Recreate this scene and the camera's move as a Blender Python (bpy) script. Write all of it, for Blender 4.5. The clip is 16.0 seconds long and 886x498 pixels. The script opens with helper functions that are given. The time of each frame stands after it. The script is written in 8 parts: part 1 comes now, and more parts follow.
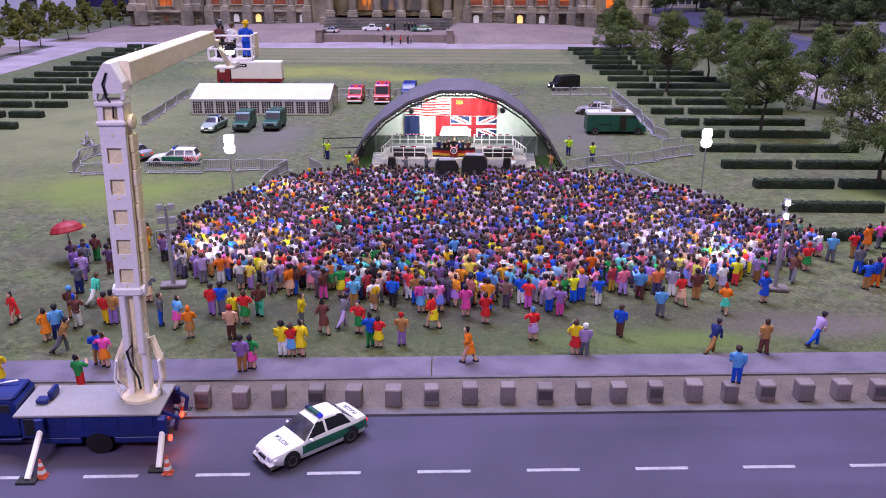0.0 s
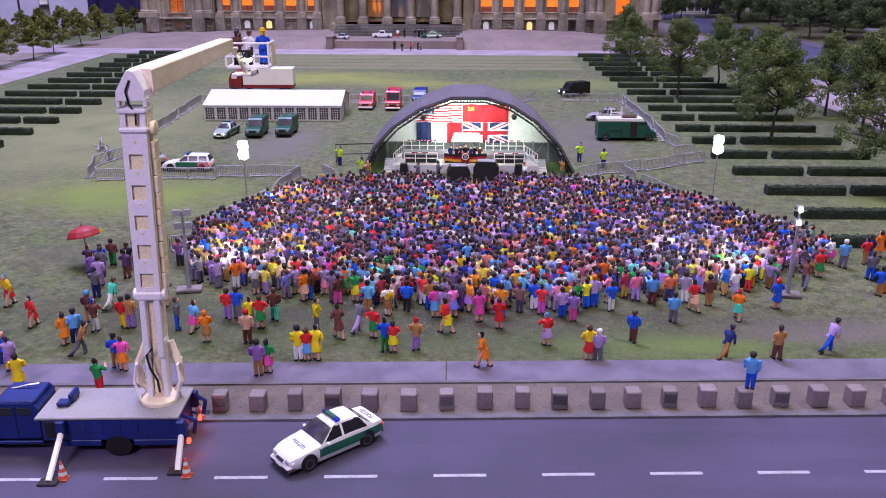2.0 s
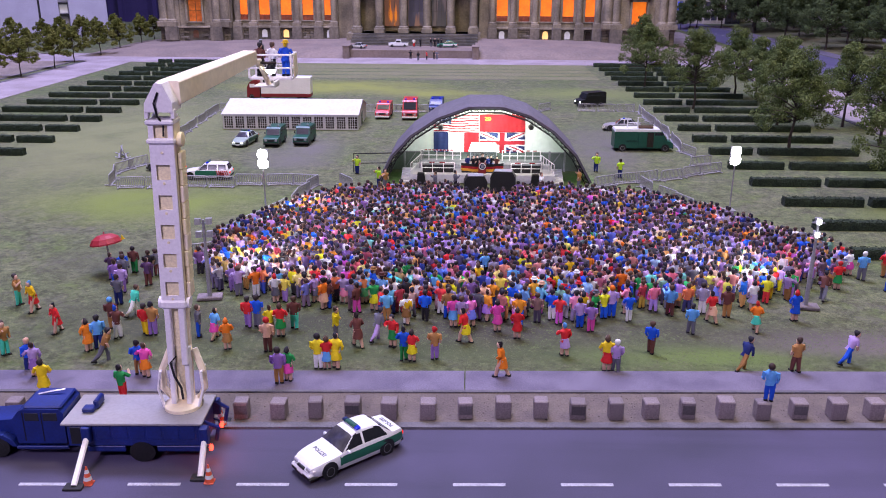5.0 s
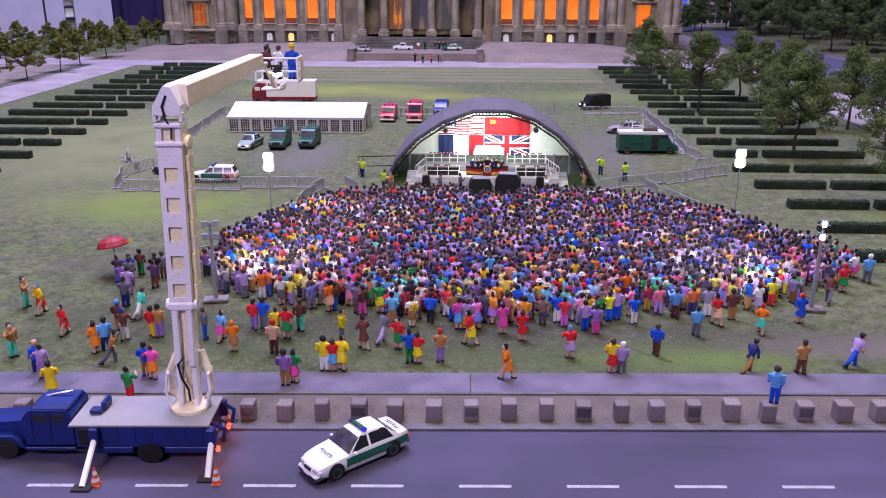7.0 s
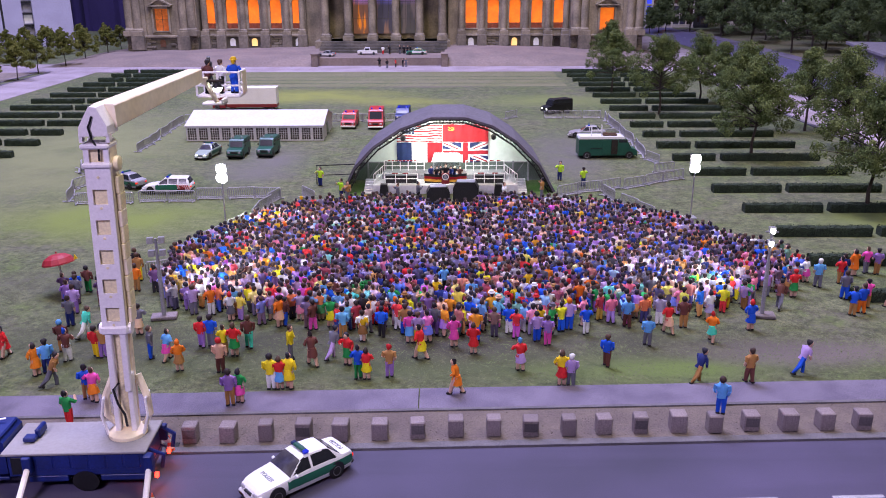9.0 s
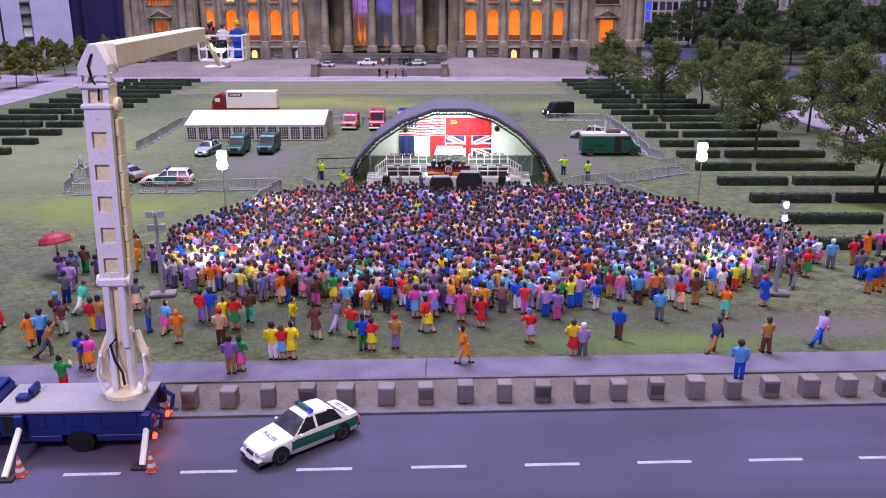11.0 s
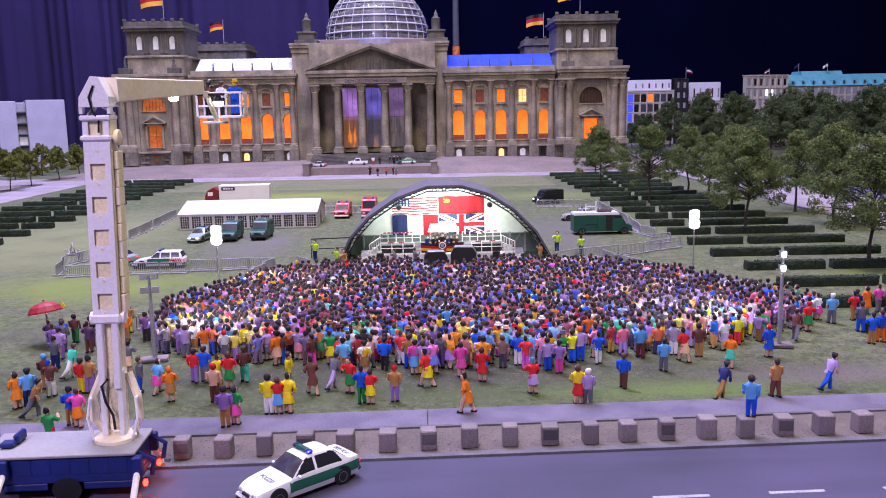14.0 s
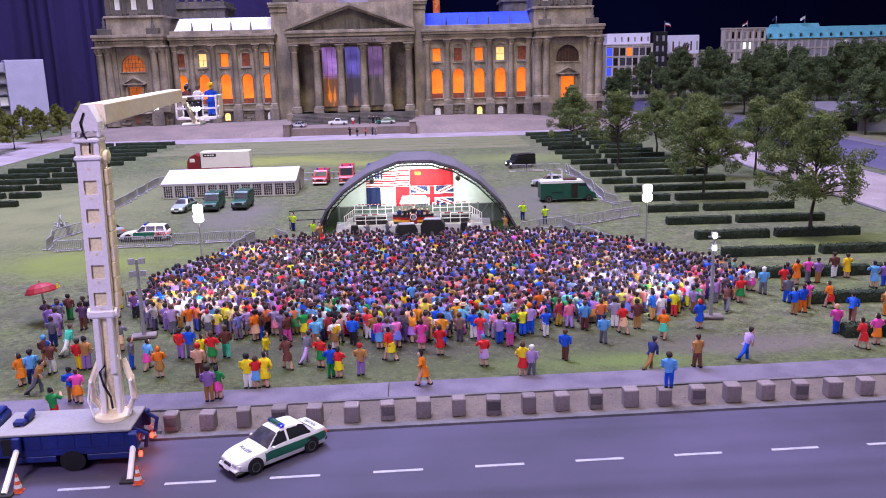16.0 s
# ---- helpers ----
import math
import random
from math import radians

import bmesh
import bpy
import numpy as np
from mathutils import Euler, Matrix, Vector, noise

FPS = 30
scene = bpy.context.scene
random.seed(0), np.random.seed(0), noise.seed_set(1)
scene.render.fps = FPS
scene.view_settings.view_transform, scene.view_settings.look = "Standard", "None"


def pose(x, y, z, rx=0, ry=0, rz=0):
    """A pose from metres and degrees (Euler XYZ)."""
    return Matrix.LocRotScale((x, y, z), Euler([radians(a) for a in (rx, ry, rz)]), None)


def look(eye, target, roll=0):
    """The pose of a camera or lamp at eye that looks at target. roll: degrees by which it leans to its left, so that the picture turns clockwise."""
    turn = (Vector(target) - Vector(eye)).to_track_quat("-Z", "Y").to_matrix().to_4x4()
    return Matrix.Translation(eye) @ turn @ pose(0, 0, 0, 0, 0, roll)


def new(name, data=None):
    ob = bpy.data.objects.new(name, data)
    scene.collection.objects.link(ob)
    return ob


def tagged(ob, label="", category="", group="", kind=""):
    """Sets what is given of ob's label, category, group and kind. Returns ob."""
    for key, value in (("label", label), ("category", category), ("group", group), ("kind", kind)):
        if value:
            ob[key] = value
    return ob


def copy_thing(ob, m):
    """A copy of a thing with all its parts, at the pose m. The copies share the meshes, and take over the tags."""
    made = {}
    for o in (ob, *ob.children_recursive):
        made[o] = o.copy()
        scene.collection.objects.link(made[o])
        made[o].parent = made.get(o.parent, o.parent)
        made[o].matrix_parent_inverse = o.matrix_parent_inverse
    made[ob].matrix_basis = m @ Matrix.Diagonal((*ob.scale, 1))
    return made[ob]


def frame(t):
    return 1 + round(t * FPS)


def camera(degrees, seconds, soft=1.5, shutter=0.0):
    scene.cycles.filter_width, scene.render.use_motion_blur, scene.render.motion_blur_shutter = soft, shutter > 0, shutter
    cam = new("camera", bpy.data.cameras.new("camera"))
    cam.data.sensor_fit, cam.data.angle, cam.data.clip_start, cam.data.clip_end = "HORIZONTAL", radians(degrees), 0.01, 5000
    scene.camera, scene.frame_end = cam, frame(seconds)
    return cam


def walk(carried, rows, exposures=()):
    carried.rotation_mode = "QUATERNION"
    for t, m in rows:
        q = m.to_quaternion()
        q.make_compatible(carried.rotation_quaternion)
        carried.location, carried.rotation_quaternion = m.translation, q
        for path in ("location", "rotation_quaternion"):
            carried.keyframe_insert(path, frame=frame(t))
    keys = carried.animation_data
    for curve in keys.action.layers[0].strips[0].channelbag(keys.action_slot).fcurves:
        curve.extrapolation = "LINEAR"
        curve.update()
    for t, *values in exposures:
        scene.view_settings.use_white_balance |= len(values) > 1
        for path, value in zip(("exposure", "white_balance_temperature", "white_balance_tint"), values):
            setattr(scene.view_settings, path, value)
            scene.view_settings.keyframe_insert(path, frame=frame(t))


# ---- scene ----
cam = camera(55.9, 16.0, 1.0)
PATH = [
    (0, (0.00787, 0.00443, 0.21675), (-0.0012, 1.8863, -0.4604), 0.28),
    (0.5, (0.00695, 0.00458, 0.21554), (-0.0062, 1.8855, -0.4643), 0.31),
    (1, (0.00478, 0.00306, 0.21575), (-0.0132, 1.8845, -0.4623), 0.38),
    (1.5, (0.00406, 0.00220, 0.21743), (-0.0170, 1.8865, -0.4527), 0.30),
    (2, (0.00405, 0.00104, 0.21790), (-0.0238, 1.8873, -0.4465), 0.23),
    (2.5, (0.00414, 0.00127, 0.21875), (-0.0285, 1.8882, -0.4433), 0.20),
    (3, (0.00295, -0.00002, 0.21939), (-0.0363, 1.8876, -0.4405), 0.05),
    (3.5, (0.00314, -0.00086, 0.22127), (-0.0427, 1.8882, -0.4340), 0.00),
    (4, (0.00192, -0.00092, 0.21947), (-0.0471, 1.8890, -0.4332), 0.13),
    (6.5, (0.00015, -0.00461, 0.22192), (-0.0725, 1.8890, -0.4176), 0.28),
    (7, (-0.00012, -0.00380, 0.22050), (-0.0700, 1.8898, -0.4194), 0.18),
    (7.5, (0.00863, 0.00131, 0.22285), (-0.0386, 1.8957, -0.4167), -0.04),
    (8, (0.01695, 0.00500, 0.22760), (-0.0009, 1.9025, -0.4042), -0.21),
    (8.5, (0.01790, 0.00540, 0.22751), (0.0130, 1.9038, -0.4017), -0.24),
    (9, (0.01519, 0.00320, 0.22581), (0.0075, 1.8993, -0.4105), -0.17),
    (9.5, (0.01431, 0.00380, 0.22306), (0.0014, 1.8963, -0.4237), -0.09),
    (10, (0.01492, 0.00502, 0.21951), (0.0022, 1.8972, -0.4281), -0.15),
    (10.2, (0.01421, 0.00582, 0.21705), (0.0047, 1.9000, -0.4248), -0.13),
    (12.5, (0.00376, 0.00461, 0.14541), (0.0152, 1.9593, -0.2775), -0.10),
    (13, (0.00532, 0.00492, 0.15083), (0.0305, 1.9689, -0.2264), -0.14),
    (13.5, (0.00583, 0.00529, 0.15302), (0.0364, 1.9761, -0.1859), -0.52),
    (14, (0.00435, 0.00263, 0.15785), (0.0291, 1.9750, -0.1723), -1.04),
    (14.5, (0.00590, 0.00208, 0.16226), (0.0233, 1.9743, -0.1697), -1.35),
    (15, (0.00350, 0.00113, 0.16352), (0.0236, 1.9713, -0.1799), -1.48),
    (15.5, (0.00560, -0.00274, 0.17695), (0.0359, 1.9609, -0.2013), -1.50),
    (16, (0.02079, -0.04421, 0.19077), (0.0758, 1.9034, -0.2608), -1.40),
]
walk(cam, [(t, look(eye, target, roll)) for t, eye, target, roll in PATH], [(0, 0.0), (10.2, 0.0), (12.3, 0.25), (16, 0.25)])

S = 0.01  # all sizes below are centimetres of an H0 model landscape (1:87)
PI = math.pi

# ---- world, lamps, exposure ----
world = bpy.data.worlds.new("hall")
scene.world = world
world.use_nodes = True
world.node_tree.nodes["Background"].inputs[0].default_value = (0.30, 0.27, 0.55, 1)
world.node_tree.nodes["Background"].inputs[1].default_value = 0.004


def lamp(name, kind, eye, target, watts, color, size=0.0, size_y=0.0, cone=60.0, blend=0.5):
    data = bpy.data.lights.new(name, kind)
    data.energy, data.color = watts, color
    if kind == "AREA":
        data.shape, data.size, data.size_y = "RECTANGLE", size * S, size_y * S
    else:
        data.shadow_soft_size = size * S
    if kind == "SPOT":
        data.spot_size, data.spot_blend = radians(cone), blend
    ob = new(name, data)
    ob.matrix_world = look([c * S for c in eye], [c * S for c in target])
    return ob


# the hall's lavender ceiling lights, the masts' floodlights and the lamps in the stage roof
lamp("hall_light", "AREA", (-42, 165, 235), (-42, 167, 0), 134.0, (0.535, 0.522, 1.0), 140, 90)
lamp("hall_light_middle", "AREA", (0, 70, 225), (-15, 240, 10), 28.5, (1.0, 0.84, 0.60), 60, 40)
lamp("hall_light_front", "AREA", (-48, -80, 112), (-4, 58, 6), 18.5, (0.76, 0.63, 1.0), 40, 20)
lamp("hall_light_east", "AREA", (95, 25, 150), (-8, 55, 4), 9.5, (1.0, 0.90, 0.78), 30, 20)
lamp("mast_light", "SPOT", (-17.4, 53.6, 5.7), (-12.5, 61, -1), 0.6, (0.9, 0.93, 1.0), 0.4, cone=74, blend=0.9)
lamp("mast_light", "SPOT", (22.6, 53.4, 6.1), (17, 61, -1), 0.6, (0.9, 0.93, 1.0), 0.4, cone=74, blend=0.9)
lamp("flood_light", "SPOT", (-18.8, 75.0, 4.8), (-8, 62, 1), 1.7, (0.95, 0.97, 1.0), 0.4, cone=95, blend=0.6)
lamp("flood_light", "SPOT", (25.0, 77.0, 5.4), (14, 64, 1), 2.0, (1.0, 0.96, 0.92), 0.4, cone=95, blend=0.6)
lamp("warning_light", "POINT", (-11.6, 32.95, 0.6), (-11, 32, 0), 0.0022, (1.0, 0.16, 0.05), 0.12)
lamp("warning_light", "POINT", (-11.75, 35.2, 0.6), (-11, 35, 0), 0.0014, (1.0, 0.16, 0.05), 0.12)
lamp("stage_light", "AREA", (1.6, 87.6, 6.6), (1.6, 92.5, 3.6), 0.14, (0.95, 1.0, 0.95), 6.0, 0.6)


# ---- materials ----
def mat(name, color, rough=0.6, metal=0.0, var=0.18, grain=900.0, broad=60.0, bump=0.15, other=None, emit=0.0, coat=0.0, streak=0.0):
    """A procedural surface: two scales of noise vary the colour and the relief; other is the second colour of the broad patches."""
    m = bpy.data.materials.new(name)
    m.use_nodes = True
    t = m.node_tree
    n, l = t.nodes, t.links
    p = n["Principled BSDF"]
    co = n.new("ShaderNodeTexCoord")
    fine, wide = n.new("ShaderNodeTexNoise"), n.new("ShaderNodeTexNoise")
    fine.inputs["Scale"].default_value, wide.inputs["Scale"].default_value = grain, broad
    fine.inputs["Detail"].default_value, wide.inputs["Detail"].default_value = 3.0, 5.0
    for x in (fine, wide):
        l.new(co.outputs["Object"], x.inputs["Vector"])
    a = n.new("ShaderNodeMix")
    a.data_type = "RGBA"
    second = other or tuple(c * (1 - var) for c in color)
    a.inputs["A"].default_value, a.inputs["B"].default_value = (*color, 1), (*second, 1)
    ramp = n.new("ShaderNodeValToRGB")
    ramp.color_ramp.elements[0].position, ramp.color_ramp.elements[1].position = 0.38, 0.62
    l.new(wide.outputs["Fac"], ramp.inputs["Fac"])
    l.new(ramp.outputs["Color"], a.inputs["Factor"])
    b = n.new("ShaderNodeMix")
    b.data_type, b.blend_type = "RGBA", "MULTIPLY"
    b.inputs["Factor"].default_value = 1.0
    gray = n.new("ShaderNodeMapRange")
    gray.inputs["From Min"].default_value, gray.inputs["From Max"].default_value = 0.3, 0.7
    gray.inputs["To Min"].default_value, gray.inputs["To Max"].default_value = 1 - var * 1.6, 1 + var * 0.6
    l.new(fine.outputs["Fac"], gray.inputs["Value"])
    l.new(a.outputs["Result"], b.inputs["A"])
    l.new(gray.outputs["Result"], b.inputs["B"])
    if streak:
        # rain and soot run down in tall dark stains
        long, tex, rng, c = n.new("ShaderNodeMapping"), n.new("ShaderNodeTexNoise"), n.new("ShaderNodeMapRange"), n.new("ShaderNodeMix")
        long.inputs["Scale"].default_value = (1, 1, 0.22)
        tex.inputs["Scale"].default_value, tex.inputs["Detail"].default_value = 55.0, 6.0
        l.new(co.outputs["Object"], long.inputs["Vector"])
        l.new(long.outputs["Vector"], tex.inputs["Vector"])
        rng.inputs["From Min"].default_value, rng.inputs["From Max"].default_value = 0.36, 0.6
        rng.inputs["To Min"].default_value, rng.inputs["To Max"].default_value = 1 - streak, 1.12
        l.new(tex.outputs["Fac"], rng.inputs["Value"])
        c.data_type, c.blend_type, c.inputs["Factor"].default_value = "RGBA", "MULTIPLY", 1.0
        l.new(b.outputs["Result"], c.inputs["A"])
        l.new(rng.outputs["Result"], c.inputs["B"])
        b = c
    l.new(b.outputs["Result"], p.inputs["Base Color"])
    p.inputs["Roughness"].default_value, p.inputs["Metallic"].default_value = rough, metal
    p.inputs["Coat Weight"].default_value = coat
    if emit:
        l.new(b.outputs["Result"], p.inputs["Emission Color"])
        p.inputs["Emission Strength"].default_value = emit
    if bump:
        k = n.new("ShaderNodeBump")
        k.inputs["Strength"].default_value, k.inputs["Distance"].default_value = bump, 0.0005
        l.new(fine.outputs["Fac"], k.inputs["Height"])
        l.new(k.outputs["Normal"], p.inputs["Normal"])
    return m


def piece_mat(name, color, spread=0.25, rough=0.7, bump=0.3, grain=1500.0):
    """Like mat, with each object a little lighter or darker than the next."""
    m = mat(name, color, rough=rough, bump=bump, grain=grain, var=0.2)
    t = m.node_tree
    info, mul, rng = t.nodes.new("ShaderNodeObjectInfo"), t.nodes.new("ShaderNodeMix"), t.nodes.new("ShaderNodeMapRange")
    mul.data_type, mul.blend_type = "RGBA", "MULTIPLY"
    mul.inputs["Factor"].default_value = 1.0
    rng.inputs["To Min"].default_value, rng.inputs["To Max"].default_value = 1 - spread, 1 + spread
    p = t.nodes["Principled BSDF"]
    source = p.inputs["Base Color"].links[0].from_socket
    t.links.new(info.outputs["Random"], rng.inputs["Value"])
    t.links.new(source, mul.inputs["A"])
    t.links.new(rng.outputs["Result"], mul.inputs["B"])
    t.links.new(mul.outputs["Result"], p.inputs["Base Color"])
    return m


def lawn_mat():
    """Static-grass flock: dull green with brown worn patches, a few bright spring-green ones and shade painted before
    the crowd.
    """
    m = mat("lawn_flock", (0.11, 0.14, 0.056), 0.95, other=(0.145, 0.152, 0.085), var=0.4, grain=1400, broad=9, bump=0.9)
    t = m.node_tree
    n, l = t.nodes, t.links
    p = n["Principled BSDF"]
    source = p.inputs["Base Color"].links[0].from_socket
    tuft, lift, blot = n.new("ShaderNodeTexNoise"), n.new("ShaderNodeMapRange"), n.new("ShaderNodeMix")
    tuft.inputs["Scale"].default_value, tuft.inputs["Detail"].default_value, tuft.inputs["Roughness"].default_value = 70.0, 8.0, 0.72
    l.new(n["Texture Coordinate"].outputs["Object"], tuft.inputs["Vector"])
    lift.inputs["From Min"].default_value, lift.inputs["From Max"].default_value = 0.3, 0.7
    lift.inputs["To Min"].default_value, lift.inputs["To Max"].default_value = 0.26, 1.74
    l.new(tuft.outputs["Fac"], lift.inputs["Value"])
    blot.data_type, blot.blend_type, blot.inputs["Factor"].default_value = "RGBA", "MULTIPLY", 1.0
    l.new(source, blot.inputs["A"])
    l.new(lift.outputs["Result"], blot.inputs["B"])
    source = blot.outputs["Result"]
    spot = n.new("ShaderNodeTexNoise")
    spot.inputs["Scale"].default_value, spot.inputs["Detail"].default_value = 16.0, 4.0
    l.new(n["Texture Coordinate"].outputs["Object"], spot.inputs["Vector"])
    # mottling: worn soil showing through, and fresh tufts
    for scale, lo, hi, top, color in ((24.0, 0.5, 0.62, 0.5, (0.125, 0.112, 0.095)), (37.0, 0.52, 0.66, 0.6, (0.115, 0.165, 0.04)), (95.0, 0.5, 0.62, 0.6, (0.055, 0.068, 0.032)), (190.0, 0.52, 0.6, 0.6, (0.05, 0.06, 0.03)), (260.0, 0.55, 0.63, 0.55, (0.2, 0.215, 0.1)), (120.0, 0.55, 0.66, 0.5, (0.17, 0.19, 0.075))):
        tex, rng2, mix2 = n.new("ShaderNodeTexNoise"), n.new("ShaderNodeMapRange"), n.new("ShaderNodeMix")
        tex.inputs["Scale"].default_value, tex.inputs["Detail"].default_value, tex.inputs["Roughness"].default_value = scale, 6.0, 0.66
        l.new(n["Texture Coordinate"].outputs["Object"], tex.inputs["Vector"])
        rng2.inputs["From Min"].default_value, rng2.inputs["From Max"].default_value, rng2.inputs["To Max"].default_value = lo, hi, top
        l.new(tex.outputs["Fac"], rng2.inputs["Value"])
        mix2.data_type = "RGBA"
        mix2.inputs["B"].default_value = (*color, 1)
        l.new(source, mix2.inputs["A"])
        l.new(rng2.outputs["Result"], mix2.inputs["Factor"])
        source = mix2.outputs["Result"]
    # oval patches of fresh flock, dark flock and bare brown soil: centre, half axes (cm), colour
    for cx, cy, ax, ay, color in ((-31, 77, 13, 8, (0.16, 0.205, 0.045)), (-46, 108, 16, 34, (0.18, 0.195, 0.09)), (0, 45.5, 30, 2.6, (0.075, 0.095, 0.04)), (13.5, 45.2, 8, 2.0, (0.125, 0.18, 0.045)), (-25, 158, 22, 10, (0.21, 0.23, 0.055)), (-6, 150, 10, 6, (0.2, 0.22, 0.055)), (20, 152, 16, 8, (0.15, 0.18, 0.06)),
                                  # the dark oval at (2, 49) paints the crowd's shade into worn lawn
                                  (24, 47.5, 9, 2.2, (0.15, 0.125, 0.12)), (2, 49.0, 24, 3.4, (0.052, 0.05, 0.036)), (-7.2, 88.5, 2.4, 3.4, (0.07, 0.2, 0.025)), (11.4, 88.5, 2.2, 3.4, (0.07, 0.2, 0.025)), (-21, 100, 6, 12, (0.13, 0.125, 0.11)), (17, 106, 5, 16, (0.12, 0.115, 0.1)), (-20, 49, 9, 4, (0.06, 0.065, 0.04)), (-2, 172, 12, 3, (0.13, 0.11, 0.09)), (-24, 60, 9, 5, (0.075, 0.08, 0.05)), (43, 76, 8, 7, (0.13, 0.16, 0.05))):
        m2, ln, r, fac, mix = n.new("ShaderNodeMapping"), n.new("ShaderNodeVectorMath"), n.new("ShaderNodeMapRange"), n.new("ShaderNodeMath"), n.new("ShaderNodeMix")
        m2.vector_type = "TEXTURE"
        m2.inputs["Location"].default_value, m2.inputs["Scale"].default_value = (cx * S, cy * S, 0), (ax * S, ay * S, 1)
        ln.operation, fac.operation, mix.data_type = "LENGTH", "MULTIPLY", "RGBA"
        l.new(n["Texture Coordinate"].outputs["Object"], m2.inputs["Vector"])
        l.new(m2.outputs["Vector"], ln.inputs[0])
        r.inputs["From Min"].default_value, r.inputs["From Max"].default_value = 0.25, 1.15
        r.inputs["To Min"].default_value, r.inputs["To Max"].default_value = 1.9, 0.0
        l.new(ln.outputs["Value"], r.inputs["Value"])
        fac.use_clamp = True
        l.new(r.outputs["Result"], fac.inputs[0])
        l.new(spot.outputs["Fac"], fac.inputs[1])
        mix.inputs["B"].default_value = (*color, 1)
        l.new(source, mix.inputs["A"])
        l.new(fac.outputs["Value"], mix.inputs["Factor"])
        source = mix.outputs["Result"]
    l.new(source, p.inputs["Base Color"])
    return m


def attribute_mat(name, rough):
    """Hand-painted plastic: each figure carries its own paint."""
    m = bpy.data.materials.new(name)
    m.use_nodes = True
    n, l = m.node_tree.nodes, m.node_tree.links
    p = n["Principled BSDF"]
    a, tex, mul = n.new("ShaderNodeVertexColor"), n.new("ShaderNodeTexNoise"), n.new("ShaderNodeMix")
    a.layer_name = "paint"
    tex.inputs["Scale"].default_value = 700
    mul.data_type, mul.blend_type, mul.inputs["Factor"].default_value = "RGBA", "MULTIPLY", 1.0
    g = n.new("ShaderNodeMapRange")
    g.inputs["To Min"].default_value, g.inputs["To Max"].default_value = 0.75, 1.2
    co = n.new("ShaderNodeTexCoord")
    l.new(co.outputs["Object"], tex.inputs["Vector"])
    l.new(tex.outputs["Fac"], g.inputs["Value"])
    l.new(a.outputs["Color"], mul.inputs["A"])
    l.new(g.outputs["Result"], mul.inputs["B"])
    l.new(mul.outputs["Result"], p.inputs["Base Color"])
    p.inputs["Roughness"].default_value, p.inputs["Specular IOR Level"].default_value = rough, 0.25
    return m


def glass_mat(name, color, rough=0.05, clear=0.6):
    m = bpy.data.materials.new(name)
    m.use_nodes = True
    n, l = m.node_tree.nodes, m.node_tree.links
    p, t, x = n["Principled BSDF"], n.new("ShaderNodeBsdfTransparent"), n.new("ShaderNodeMixShader")
    p.inputs["Base Color"].default_value, p.inputs["Roughness"].default_value = (*color, 1), rough
    x.inputs[0].default_value = clear
    l.new(p.outputs[0], x.inputs[1])
    l.new(t.outputs[0], x.inputs[2])
    l.new(x.outputs[0], n["Material Output"].inputs[0])
    return m


def road_mat():
    """Smooth model asphalt with long dark wheel tracks that run along the street."""
    m = mat("asphalt", (0.045, 0.041, 0.074), 0.75, other=(0.08, 0.067, 0.132), var=0.2, grain=1700, broad=7, bump=0.2)
    n, l = m.node_tree.nodes, m.node_tree.links
    p = n["Principled BSDF"]
    source = p.inputs["Base Color"].links[0].from_socket
    turn, tex, rng, mul = n.new("ShaderNodeMapping"), n.new("ShaderNodeTexNoise"), n.new("ShaderNodeMapRange"), n.new("ShaderNodeMix")
    turn.inputs["Rotation"].default_value, turn.inputs["Scale"].default_value = (0, 0, -radians(2.2)), (0.06, 1, 1)
    tex.inputs["Scale"].default_value, tex.inputs["Detail"].default_value = 42.0, 4.0
    l.new(n["Texture Coordinate"].outputs["Object"], turn.inputs["Vector"])
    l.new(turn.outputs["Vector"], tex.inputs["Vector"])
    rng.inputs["From Min"].default_value, rng.inputs["From Max"].default_value = 0.34, 0.56
    rng.inputs["To Min"].default_value, rng.inputs["To Max"].default_value = 0.74, 1.08
    l.new(tex.outputs["Fac"], rng.inputs["Value"])
    mul.data_type, mul.blend_type, mul.inputs["Factor"].default_value = "RGBA", "MULTIPLY", 1.0
    l.new(source, mul.inputs["A"])
    l.new(rng.outputs["Result"], mul.inputs["B"])
    l.new(mul.outputs["Result"], p.inputs["Base Color"])
    return m


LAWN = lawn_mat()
ASPHALT = road_mat()
PAVING = mat("paving", (0.135, 0.115, 0.175), 0.8, other=(0.19, 0.165, 0.235), var=0.28, grain=1500, broad=50, bump=0.3)
PATH_STONE = mat("pale_paving", (0.40, 0.335, 0.375), 0.75, other=(0.30, 0.25, 0.27), var=0.2, grain=900, broad=16, bump=0.25)
# the blue in this asphalt is lamplight put into the base colour
BLUE_LIT_ASPHALT = mat("asphalt_with_blue_light", (0.10, 0.09, 0.19), 0.6, other=(0.12, 0.11, 0.2), var=0.2, grain=900, broad=14, bump=0.2)
GRAVEL = mat("gravel", (0.135, 0.108, 0.1), 0.9, other=(0.17, 0.138, 0.12), var=0.16, grain=1100, broad=50, bump=0.9)
KERB = mat("kerb_stone", (0.16, 0.15, 0.17), 0.8, var=0.25, grain=1500, broad=80)
PAINT_LINE = mat("road_paint", (0.47, 0.46, 0.52), 0.7, var=0.25, grain=1800, broad=120)
CONCRETE = piece_mat("cast_concrete", (0.25, 0.205, 0.215), 0.2)
# darker concrete colour that stands in for shade in the blocks' recesses
RECESS_SHADE = piece_mat("shaded_recess_concrete", (0.11, 0.095, 0.105), 0.35)
